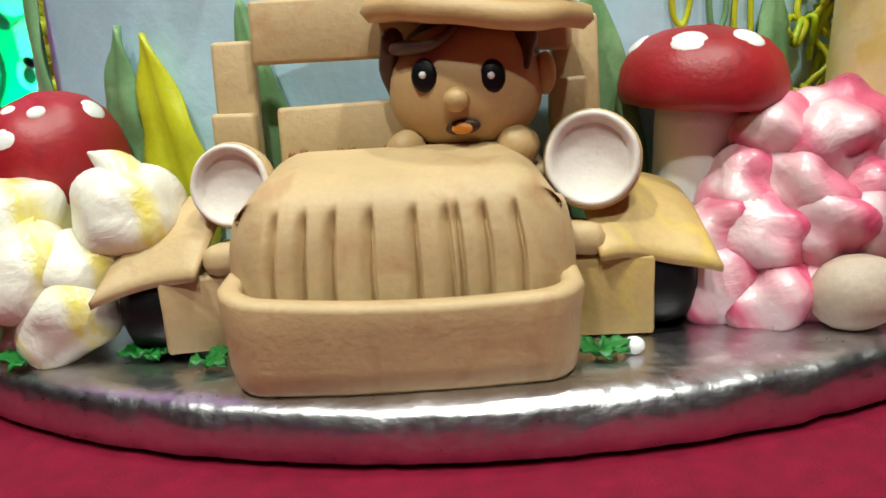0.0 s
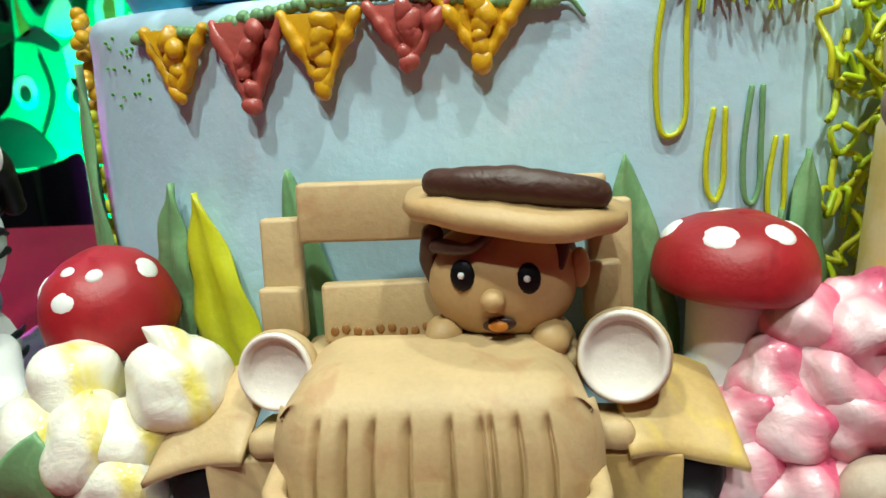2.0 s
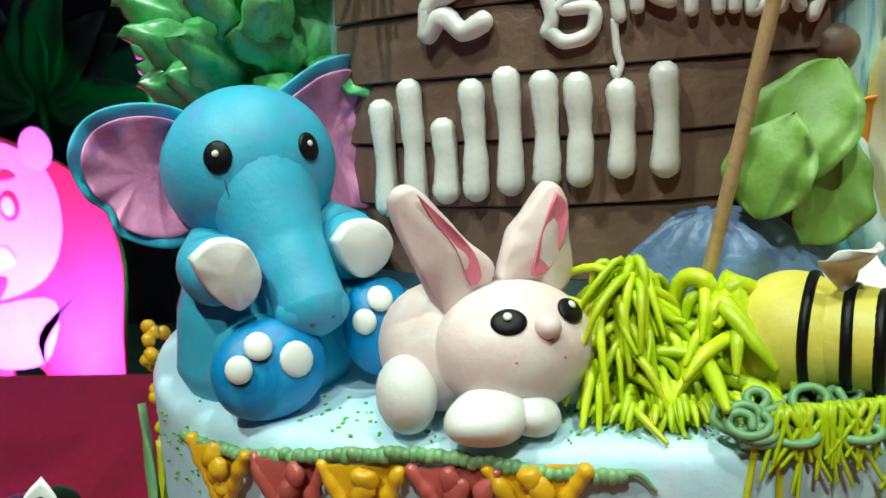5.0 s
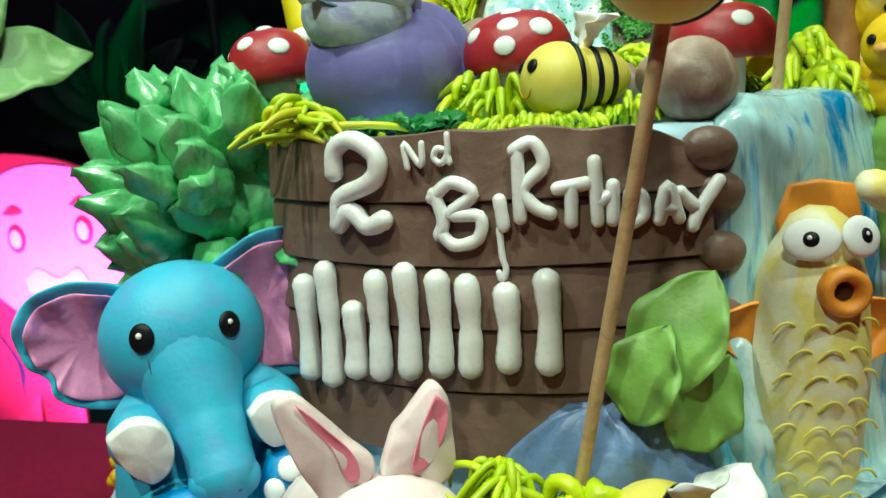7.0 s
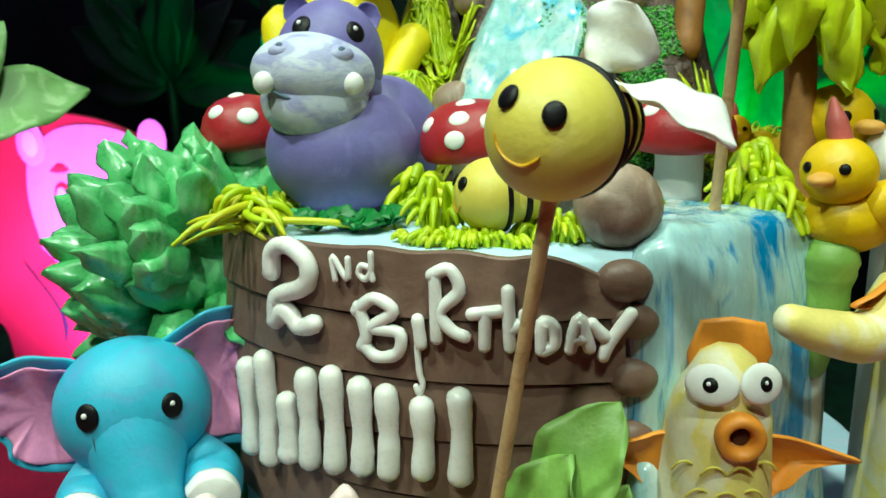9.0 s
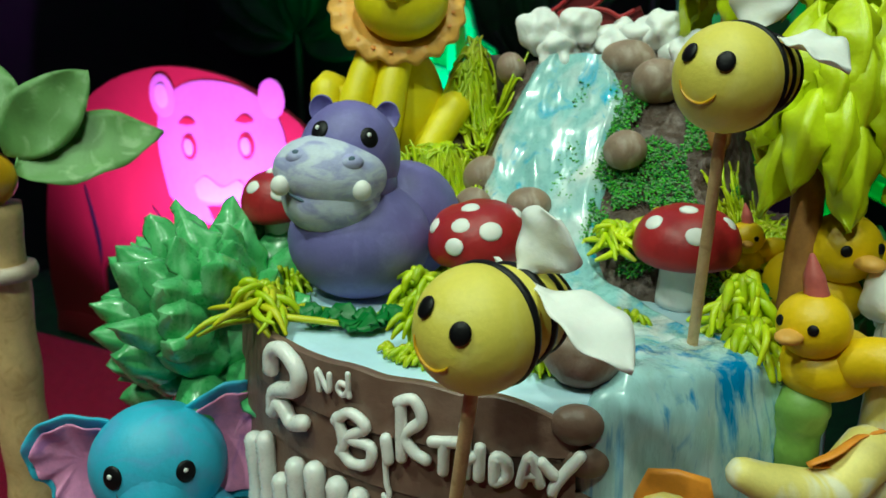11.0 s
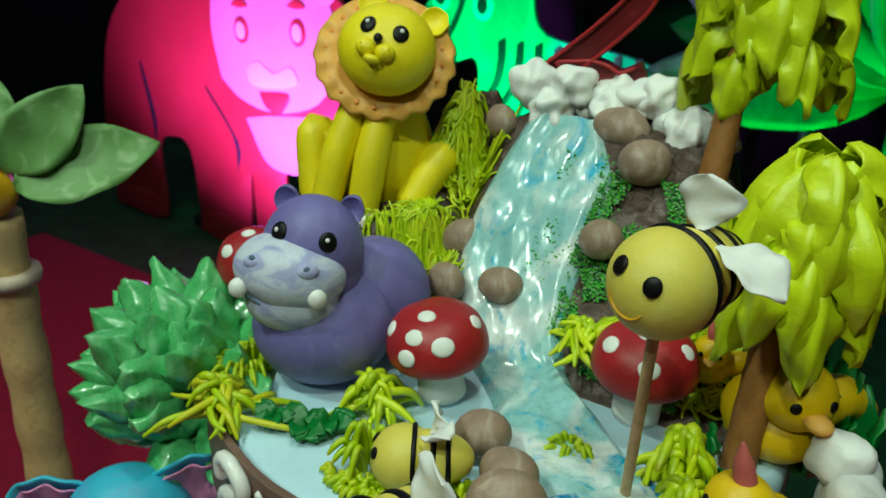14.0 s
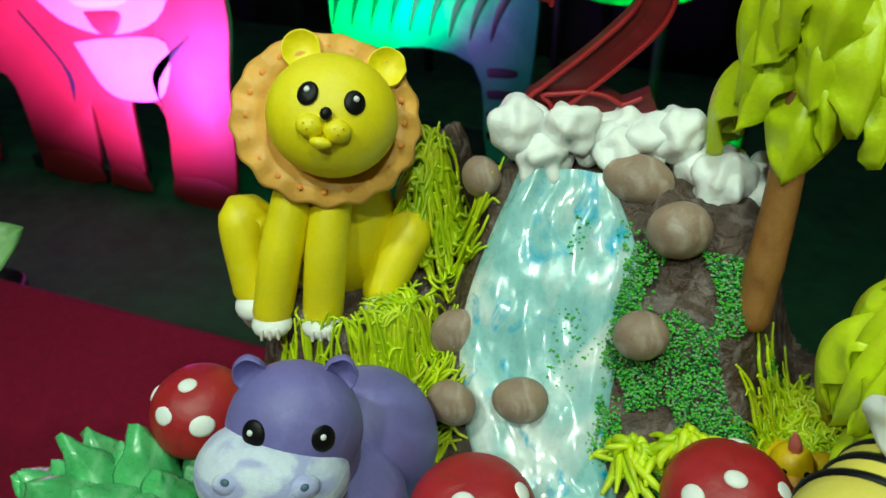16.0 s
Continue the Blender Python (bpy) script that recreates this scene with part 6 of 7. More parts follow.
fountain((0.0640, 0.4560, hill(0.064, 0.456) - 0.001), 0.0130, 0.0120, 40, 0.0014, 11, (LIME, LIME_LEAF))
fountain((0.0830, 0.4600, hill(0.083, 0.460) - 0.001), 0.0150, 0.0135, 44, 0.0015, 17, (LIME_LEAF, LIME))
fountain((0.1270, 0.4080, TOP_Z), 0.0130, 0.0270, 54, 0.0018, 12, (LIME, LIME_LEAF))
fountain((0.1330, 0.3940, TOP_Z - 0.002), 0.0120, 0.0180, 40, 0.0017, 18, (LIME, LIME_LEAF))
tuft((0.085, 0.4, TOP_Z + 0.0005), (0.006, 0.005), 0.010, 20, LIME, 14, 0.0012, 0.9)
tuft((0.063, 0.353, TOP_Z), (0.010, 0.006), 0.010, 50, LIME, 15, 0.0012, 0.9)
tuft((-0.066, 0.372, TOP_Z), (0.010, 0.020), 0.012, 90, LIME, 16, 0.0011, 0.9)


def noodles(at, spread, count, seed, rad=0.0008, rise=0.006, mat=None, label="tangle of fine lime green piped strands"):
    """Fine piped strands that lie over one another on the mountain."""
    random.seed(seed)
    s = Sculpt()
    for i in range(count):
        a, q = rnd(0, 6.283), math.sqrt(rnd(0, 1))
        x, y = at[0] + spread[0] * q * math.cos(a), at[1] + spread[1] * q * math.sin(a)
        turn, pts = rnd(0, 6.283), []
        lift = at[2] * (1 - q * q)
        for k in range(5):
            pts.append((x, y, hill(x, y) + lift + rise * rnd(0.1, 1.0) * (1 - 0.5 * q)))
            turn += rnd(-0.9, 0.9)
            x, y = x + 0.0036 * math.cos(turn), y + 0.0036 * math.sin(turn)
        s.tube(pts, (rad, rad, rad * 0.6), mat or (LIME if i % 3 else LIME_LEAF), 6, 3)
    return s.done("piped_strands", label=label, category="grass", kind="stuff")


noodles((-0.030, 0.447, 0.010), (0.018, 0.019), 380, 71, 0.0009, 0.004)
noodles((-0.034, 0.470, 0.005), (0.011, 0.012), 150, 72, 0.0008, 0.004)
noodles((-0.036, 0.514, 0.013), (0.018, 0.016), 230, 74, 0.0009, 0.005)
noodles((0.122, 0.484, 0.003), (0.016, 0.030), 340, 75)
noodles((-0.070, 0.440, 0.004), (0.020, 0.010), 160, 76)
for x, y, z, r in ((-0.012, 0.352, TOP_Z, 0.013), (-0.005, 0.36, TOP_Z, 0.012), (-0.026, 0.349, TOP_Z, 0.010)):
    s = Sculpt()
    random.seed(int(abs(x) * 9999))
    for k in range(7):
        a = rnd(0, 6.28)
        s.leaf((x, y, z + 0.001), (x + r * math.cos(a), y + r * math.sin(a) * 0.8, z + rnd(0.003, 0.008)), r * 0.75, (0.2, -0.5, 1), FOREST, 0.002, 0.2, 0.0018, 8, 0.9, 0.001, k)
    s.done("ruffled_leaf", label="ruffled dark green cream leaf rosette", category="leaf", group="ruffled leaves")


# ---- right-hand side: fish, ducks, blue splash, leaves ----
def fish(at, yaw, h, label, tail=True):
    f = Figure("fish_figurine", turned(at, yaw), label, group="fish")
    f.part("body").tube([(0.0, 0.010, 0.001), (0.0, 0.004, 0.03), (0, 0.0, 0.06), (0.001, 0.0, h - 0.018), (0.0025, 0.0, h - 0.004)], (0.011, 0.0168, 0.0178, 0.0158, 0.0105), LEMON, 32, 8)
    f.part("top_fin", "orange top fin").slab([(-0.009, 0), (0.013, 0), (0.0165, 0.008), (0.0140, 0.0175), (0.004, 0.0195), (-0.0055, 0.0185), (-0.0095, 0.008)], 0.0035, ORANGE, Matrix.Translation((0.001, 0.006, h - 0.008)) @ Matrix(((1, 0, 0, 0), (0, 0, -1, 0), (0, 1, 0, 0), (0, 0, 0, 1))), 0.0012)
    for k, sg in enumerate((-1, 1)):
        f.part("side_fin", "curled orange side fin", None, "fin%d" % k).dish([(sg * 0.012, h - 0.024), (sg * 0.024, h - 0.026), (sg * 0.044, h - 0.033), (sg * 0.030, h - 0.036), (sg * 0.020, h - 0.044), (sg * 0.012, h - 0.048)], ORANGE, -0.003, 0.0050, 0.0030, 0.0025)
        q, n = on_ball((0.002, 0, h - 0.010), (0.0160, 0.0155, 0.018), 0.0028 + sg * 0.0072, h - 0.0040)
        f.part("eye", "flat white eye with a black pupil", None, "eye%d" % k).spot(q, 0.0080, n, WHITE, 0.0020, 0.78, seg=24)
        f.part("eye", key="eye%d" % k).spot(q + n * 0.0019, 0.0023, n, BLACK, 0.0008)
        f.part("eye", key="eye%d" % k).spot(q + n * 0.0026 + Vector((-0.0004, 0, 0.0004)), 0.0007, n, WHITE, 0.0004)
    m = Vector((0.0036, -0.0150, h - 0.0190))
    rows = []
    for rr, y in ((0.0066, 0.003), (0.0074, 0.0), (0.0072, -0.0035), (0.0058, -0.0052), (0.0042, -0.0046), (0.0032, -0.0025), (0.0026, 0.001)):
        rows.append([m + Vector((rr * math.cos(a * math.pi / 14), y, rr * math.sin(a * math.pi / 14))) for a in range(28)])
    f.part("mouth", "round orange mouth").rings(rows, ORANGE)
    f.part("mouth").spot(m + Vector((0, -0.001, 0)), 0.0028, (0, -1, 0), CHOC, 0.0008)
    for r in range(8):
        for k in range(4):
            x = (k - 1.5) * 0.0078 + (0.0039 if r % 2 else 0)
            z = h - 0.030 - r * 0.0078
            if z > 0.006 and abs(x) < 0.0155:
                y = -0.0180 * math.sqrt(max(0.05, 1 - (x / 0.0178) ** 2)) + (0.0035 if z < 0.03 else 0)
                f.part("scale", "pressed scale line", None, "scale%d_%d" % (r, k)).tube([(x - 0.0036, y + 0.0008, z - 0.0012), (x - 0.002, y - 0.0002, z + 0.0012), (x, y - 0.0004, z + 0.0020), (x + 0.002, y - 0.0002, z + 0.0012), (x + 0.0036, y + 0.0008, z - 0.0012)], 0.00045, BEE_YELLOW, 6)
    if tail:
        f.part("tail").tube([(0, 0.006, 0.012), (-0.014, 0.0, 0.006), (-0.03, -0.004, 0.008)], (0.0105, 0.0085, 0.0055), LEMON, 16)
    f.done()


fish((0.118, 0.334, LEDGE_Z), 14, 0.107, "cream and orange fondant fish standing before the waterfall")
fish((0.187, 0.398, LEDGE_Z), 48, 0.15, "cream and orange fondant fish beside the ducks", False)
s = Sculpt()
s.tube([(0.176, 0.386, 0.385), (0.165, 0.371, 0.374), (0.150, 0.361, 0.377), (0.1385, 0.355, 0.382)], (0.0095, 0.009, 0.0075, 0.0055), LEMON, 16, 8)
s.done("fish_tail", label="curled cream fondant fish tail", category="figurine")


def duck(at, yaw, k, label, comb=True):
    f = Figure("duck_figurine", turned(at, yaw, k), label, group="ducks")
    f.part("body").ball((0, 0.012, 0.012), (0.0155, 0.02, 0.013), DUCK_YELLOW, seg=28)
    f.part("head").ball((0, 0, 0.029), (0.0125, 0.012, 0.0118), DUCK_YELLOW, seg=32)
    f.part("wing").tube([(0.011, 0.008, 0.017), (0.022, 0.01, 0.02), (0.034, 0.012, 0.013)], (0.0085, 0.008, 0.005), DUCK_YELLOW, 14)
    for j, x in enumerate((-0.0062, 0.0062)):
        f.part("eye", "black eye", "head", "eye%d" % j).spot((x, -0.0102, 0.031), 0.0019, (x * 60, -1, 0.2), BLACK, 0.0008)
    f.part("bill", "peach bill", "head").ball((0, -0.0135, 0.0275), (0.0045, 0.0055, 0.0025), PEACH, seg=14)
    if comb:
        f.part("comb", "salmon comb", "head").tube([(0, 0, 0.039), (-0.0015, -0.001, 0.046), (-0.003, -0.001, 0.053)], (0.0042, 0.0036, 0.001), TERRACOTTA, 12)
    f.done()


duck((0.1535, 0.387, TOP_Z - 0.009), -28, 1.0, "yellow fondant duckling with a salmon comb by the waterfall")
duck((0.1570, 0.446, TOP_Z - 0.002), 40, 1.2, "yellow fondant duckling with a peach bill under the palm", False)
duck((0.118, 0.468, TOP_Z + 0.009), 10, 0.62, "tiny yellow fondant chick behind the toadstool")
s = Sculpt()
random.seed(3)
for x, y, z, r in ((0.176, 0.435, 0.425, 0.011), (0.186, 0.425, 0.415, 0.011), (0.192, 0.412, 0.402, 0.010), (0.183, 0.44, 0.415, 0.011)):
    s.ball((x, y, z), r, CREAM, (0, 0, 0), 22, 0.4, 90)
s.tube([(0.182, 0.435, LEDGE_Z), (0.182, 0.435, 0.41)], (0.014, 0.01), CREAM, 14)
s.done("cream_cloud", label="white whipped cream puffs beside the ducklings", category="cream")

# slate blue splash, large leaves and white gel at the foot of the plaque
s = Sculpt()
random.seed(9)
c = Vector((0.056, 0.3165, LEDGE_Z))
rows = []
for k in range(10):
    u = k / 9
    rows.append([(c.x + 0.042 * math.cos(u * 1.5) * math.cos(a * math.pi / 30) * (1 + 0.22 * noise.noise(Vector((math.cos(a * math.pi / 30) * 3, math.sin(a * math.pi / 30) * 3, u * 3)))),
                  c.y + 0.013 * math.cos(u * 1.5) * math.sin(a * math.pi / 30) * (1 + 0.5 * noise.noise(Vector((math.cos(a * math.pi / 30) * 4, math.sin(a * math.pi / 30) * 4, u * 4 + 5)))),
                  c.z + 0.052 * math.sin(u * 1.5) * (1 + 0.06 * noise.noise(Vector((a * 0.35, u * 3, 1))))) for a in range(60)])
s.rings(rows, SLATE_CREAM)
s.done("blue_cream_mound", label="slate blue cream mound at the foot of the plaque", category="cream mound")
for root, tip, w, nor in (((0.072, 0.309, 0.327), (0.0905, 0.322, 0.362), 0.030, (-0.3, -1, 0.3)), ((0.066, 0.308, 0.318), (0.077, 0.311, 0.348), 0.026, (-0.5, -1, 0.2)), ((0.078, 0.310, 0.31), (0.094, 0.315, 0.338), 0.022, (0.3, -1, 0.1))):
    s = Sculpt()
    s.leaf(root, tip, w, nor, MEADOW, 0.003, 0.35, 0.0018, 14, 0.85, 0.0016, root[0] * 90)
    s.done("fondant_leaf", label="curled leaf green fondant leaf beside the plaque", category="leaf", group="fondant leaves")
s = Sculpt()
for x, z0, z1, r in ((0.094, 0.272, 0.335, 0.010), (0.101, 0.27, 0.322, 0.009), (0.086, 0.27, 0.318, 0.009)):
    s.tube([wall2(x, z0, 0.014), wall2(x, (z0 + z1) / 2, 0.010), wall2(x, z1, 0.006)], (r, r * 1.1, r * 0.6), WATER, 14, 6, wob=0.2)
s.done("gel_splash", label="pearly white gel splash on the ledge", category="gel splash")

# vines on the right of the lower tier
random.seed(31)
s = Sculpt()
for i in range(150):
    x = rnd(0.108, 0.168)
    z = rnd(BOARD_Z + 0.004, LEDGE_Z - 0.002)
    p = [wall1(x, z, rnd(0.001, 0.006))]
    for k in range(4):
        x2, z2 = min(0.172, max(0.104, x + rnd(-0.007, 0.007))), max(BOARD_Z + 0.002, z - rnd(-0.006, 0.011))
        p.append(wall1(x2, z2, rnd(0.0015, 0.008)))
        x, z = x2, z2
    s.tube(p, 0.0011, LIME if i % 3 else YELLOW_VINE, 7, 4)
s.done("hanging_vines", label="tangle of lime green piped vines down the tier", category="vines", kind="stuff")
random.seed(32)
s = Sculpt()
for i in range(26):
    x, u = rnd(0.052, 0.088), rnd(0, 1)
    c = wall1(x, LEDGE_Z + 0.003 + 0.006 * u * rnd(0.2, 1), -0.006 + 0.008 * rnd(-1, 1))
    pts, rr, a0 = [], rnd(0.002, 0.0042), rnd(0, 6.28)
    for k in range(9):
        a = a0 + k * 0.95
        pts.append(c + Vector((rr * math.cos(a) * 1.3 + k * 0.0006, rr * math.sin(a) * 0.6, rr * math.sin(a) * 0.8 * (0.5 + 0.5 * u))))
    s.tube(pts, 0.0012, SAGE, 8, 4)
s.done("piped_squiggles", label="sage green piped squiggles along the ledge", category="piped cream", kind="stuff")
random.seed(33)
for x in (0.066, 0.081, 0.095):
    s = Sculpt()
    for k in range(12):
        a = wall1(x + rnd(-0.003, 0.003), LEDGE_Z + 0.007, -0.004)
        b = wall1(x + rnd(-0.008, 0.008), LEDGE_Z + 0.006, 0.002)
        d = wall1(x + rnd(-0.009, 0.009), LEDGE_Z - rnd(0.001, 0.012), 0.004)
        s.tube([a, b + Vector((0, 0, 0.004)), d], (0.001, 0.001, 0.0005), LIME, 7, 5)
    s.done("piped_grass", label="lime green piped grass spilling over the edge", category="grass", kind="stuff")

# yellow flower edge far round on the left of the lower tier
random.seed(40)
s = Sculpt()
for i in range(60):
    z = BOARD_Z + 0.01 + i * 0.0024
    c = wall1(-0.1655 + rnd(-0.004, 0.003), z, 0.003)
    s.ball(c + Vector((rnd(-0.002, 0.002), 0, 0)), (0.0032, 0.003, 0.0032), MUSTARD if i > 42 else YELLOW_VINE, seg=12, wob=0.3, wob_scale=200)
s.done("yellow_piped_edge", label="yellow piped border on the side of the tier", category="piped cream")


# ---- left palm with large leaves ----
palm = thing("bamboo_palm", (-0.289, 0.392, TABLE_Z), "palm with a pale bamboo trunk and pale green leaves", "palm tree", "palms")
s = Sculpt()
rows = []
for k in range(40):
    u = k / 39
    r = 0.0155 - 0.002 * u + 0.0007 * math.sin(u * 40)
    rows.append([(-0.303 + 0.010 * u + r * math.cos(a * math.pi / 14), 0.392 + r * math.sin(a * math.pi / 14), TABLE_Z + 0.001 + 0.315 * u) for a in range(28)])
s.rings(rows, BAMBOO)
s.done("trunk", palm, "pale bamboo trunk")
s = Sculpt()
s.rings([[(-0.2945 + r * math.cos(a * math.pi / 14), 0.392 + r * math.sin(a * math.pi / 14), 0.379 + z) for a in range(28)] for r, z in ((0.014, -0.005), (0.0185, -0.004), (0.0195, 0.0), (0.0185, 0.004), (0.014, 0.005))], PEBBLE)
s.done("ring", palm, "beige ring")
s = Sculpt()
s.ball((-0.294, 0.386, 0.437), (0.019, 0.018, 0.021), MUSTARD, seg=24, wob=0.25)
s.done("flower_bud", palm, "mustard yellow bud")
for root, tip, w, nor, b in (((-0.276, 0.396, 0.440), (-0.2325, 0.470, 0.4575), 0.046, (0.6, -0.55, 0.6), 0.006), ((-0.281, 0.395, 0.45), (-0.2585, 0.44, 0.496), 0.040, (0.75, -0.55, 0.2), 0.004), ((-0.288, 0.39, 0.455), (-0.300, 0.41, 0.502), 0.034, (0.75, -0.6, 0.2), 0.003),
                             ((-0.28, 0.385, 0.445), (-0.27, 0.375, 0.468), 0.022, (0.1, -1, 0.2), 0.003), ((-0.30, 0.38, 0.445), (-0.35, 0.37, 0.47), 0.04, (0.1, -0.5, 0.8), 0.004)):
    s = Sculpt()
    s.leaf(root, tip, w, nor, PALE_LEAF, b, 0.25, 0.002, 16, 0.8, 0.0022, root[0] * 70)
    s.done("palm_leaf", palm, "pale green leaf with a rough edge")

# ---- crumbs and small leaves ----
random.seed(50)
s = Sculpt()
for i in range(150):
    x = rnd(-0.12, 0.06)
    p = wall1(x, LEDGE_Z + 0.0002, -rnd(0.004, 0.03))
    s.block(p, (rnd(0.0005, 0.0016), rnd(0.0005, 0.0014), 0.0007), CRUMB, (0, 0, rnd(0, 90)), 0.0002, 0.0002)
for i in range(24):
    x = rnd(-0.135, -0.11)
    s.block(wall1(x, rnd(0.235, 0.262), 0.0005), (0.001, 0.0008, 0.0012), CRUMB, (rnd(0, 90), 0, 0), 0.0002, 0.0002)
s.done("green_crumbs", label="scattered green crumbs on the cake ledge", category="crumbs", kind="stuff")
s = Sculpt()
for i in range(12000):
    x, y = rnd(0.046, 0.112), rnd(0.445, 0.508)
    if i % 20 == 0:
        x, y = rnd(0.024, 0.06), rnd(0.455, 0.51)
    elif noise.noise(Vector((x * 55, y * 55, 4))) < -0.08:
        continue
    r = rnd(0.0003, 0.0008)
    s.ball((x, y, hill(x, y) + 0.002 + (0.003 if x < 0.05 else 0.0) + rnd(0, 0.002)), (r, r, r * 0.7), (CRUMB, CRUMB, SAGE, FOREST)[i % 4], (0, 0, rnd(0, 90)), 6)
s.done("green_moss_crumbs", label="green sponge crumbs like moss on the mountain", category="crumbs", kind="stuff")
for x, y, n in ((-0.117, 0.212, 6), (-0.084, 0.2125, 7), (-0.066, 0.2035, 6), (0.034, 0.1965, 7)):
    s = Sculpt()
    for k in range(n):
        a = rnd(0, 6.28)
        s.leaf((x, y, BOARD_Z + 0.001), (x + 0.0085 * math.cos(a), y + 0.005 * math.sin(a), BOARD_Z + rnd(0.0015, 0.004)), 0.005, (0, -0.3, 1), FOREST, 0.001, 0.3, 0.0014, 7, 0.9, 0.0008, k)
    s.done("small_cream_leaf", label="small dark green cream leaf on the foil", category="leaf", group="small cream leaves")
s = Sculpt()
s.ball((0.043, 0.1975, BOARD_Z + 0.0022), (0.003, 0.0026, 0.0024), CREAM, seg=14, wob=0.2)
s.done("cream_dot", label="white cream dot on the foil board", category="cream")
s = Sculpt()
s.leaf((-0.135, 0.218, BOARD_Z + 0.002), (-0.128, 0.2155, BOARD_Z + 0.030), 0.020, (0.2, -1, 0.3), SAGE, 0.003, 0.3, 0.002, 12, 0.9)
s.done("cream_leaf", label="ruffled sage green leaf beside the yellow cream", category="leaf")


# ---- cutouts and foliage behind the table ----
def board_shape(points, steps=5):
    pts = catmull([(x, y, 0) for x, y in points + points[:1]], steps)[:-1]
    return [(q.x, q.y) for q in pts]


def upright(x, y, z, yaw=0.0):
    return Matrix.Translation((x, y, z)) @ Euler((0, 0, radians(yaw))).to_matrix().to_4x4() @ Matrix(((1, 0, 0, 0), (0, 0, 1, 0), (0, 1, 0, 0), (0, 0, 0, 1))) @ Matrix.Diagonal((1, 1, -1, 1))


def bear_cutout():
    m = upright(-1.90, 2.1, FLOOR_Z, 0)
    cut = thing("bear_cutout", (-1.90, 2.1, FLOOR_Z), "large red bear board cutout lit by a magenta spotlight", "cutout")
    s = Sculpt(m)
    body = [(-0.70, 0.02), (-0.72, 0.25), (-0.69, 0.5), (-0.59, 0.76), (-0.34, 0.96), (-0.07, 1.04), (0.18, 1.03), (0.37, 0.97), (0.55, 0.86), (0.62, 0.67), (0.59, 0.43), (0.53, 0.02), (0.33, 0.02), (0.34, 0.3), (0.26, 0.36), (0.22, 0.32), (0.2, 0.04), (0.08, 0.04), (0.06, 0.32), (0.01, 0.03),
            (-0.2, 0.02), (-0.24, 0.32), (-0.33, 0.36), (-0.42, 0.3), (-0.43, 0.02)]
    s.slab(board_shape(body, 4), 0.02, CUT_RED, None, 0.003)
    s.slab([(-0.3, 0.0), (0.1, 0.0), (0.1, 0.05), (-0.3, 0.05)], 0.12, CUT_DARK, Matrix.Translation((0, 0, -0.13)), 0.002)
    s.done("board", cut, "red printed board")

    def patch(pts, z, mat, thick=0.004):
        Sculpt(m).slab(board_shape(pts, 4), thick, mat, Matrix.Translation((0, 0, z)), 0.001).done("painted_patch", cut)

    def disc(x, y, rx, ry, z, mat):
        Sculpt(m).slab([(x + rx * math.cos(a * 0.3927), y + ry * math.sin(a * 0.3927)) for a in range(16)], 0.004, mat, Matrix.Translation((0, 0, z)), 0.001).done("painted_patch", cut)
    patch([(-0.04, 0.62), (-0.07, 0.78), (-0.04, 0.92), (0.1, 1.0), (0.3, 0.99), (0.44, 0.9), (0.46, 0.74), (0.38, 0.6), (0.2, 0.54), (0.05, 0.56)], 0.0202, CUT_PALE)
    patch([(0.06, 0.5), (0.2, 0.53), (0.4, 0.54), (0.36, 0.38), (0.26, 0.34), (0.14, 0.36)], 0.0202, CUT_PALE)
    disc(-0.03, 0.95, 0.055, 0.07, 0.0245, CUT_PALE)
    disc(-0.03, 0.95, 0.03, 0.04, 0.0288, CUT_WHITE)
    disc(0.42, 0.96, 0.05, 0.06, 0.0245, CUT_PALE)
    for x, y in ((0.07, 0.79), (0.31, 0.81)):
        disc(x, y, 0.032, 0.042, 0.0245, CUT_RED)
        disc(x, y, 0.020, 0.028, 0.0288, CUT_WHITE)
        patch([(x - 0.04, y + 0.075), (x, y + 0.1), (x + 0.035, y + 0.08), (x, y + 0.07)], 0.0245, CUT_RED)
    patch([(0.08, 0.67), (0.13, 0.7), (0.2, 0.67), (0.27, 0.7), (0.3, 0.65), (0.2, 0.62), (0.1, 0.62)], 0.0245, CUT_WHITE)
    patch([(0.13, 0.6), (0.26, 0.61), (0.22, 0.54), (0.16, 0.55)], 0.0245, CUT_RED)
    for x0_, x1_ in ((-0.69, -0.44), (-0.2, 0.01), (0.08, 0.2), (0.33, 0.53)):
        patch([(x0_ - 0.02, 0.02), (x0_, 0.09), ((x0_ + x1_) / 2, 0.11), (x1_, 0.09), (x1_ + 0.02, 0.02)], 0.0202, CUT_RED)
    for x0_, y0_, x1_, y1_ in ((-0.42, 0.32, -0.46, 0.6), (0.0, 0.3, -0.12, 0.56), (0.34, 0.32, 0.46, 0.55)):
        patch([(x0_, y0_), (x0_ - 0.012, y0_ + 0.12), (x1_, y1_), (x1_ + 0.01, y1_), (x0_ + 0.012, y0_ + 0.1)], 0.0202, CUT_DARK)


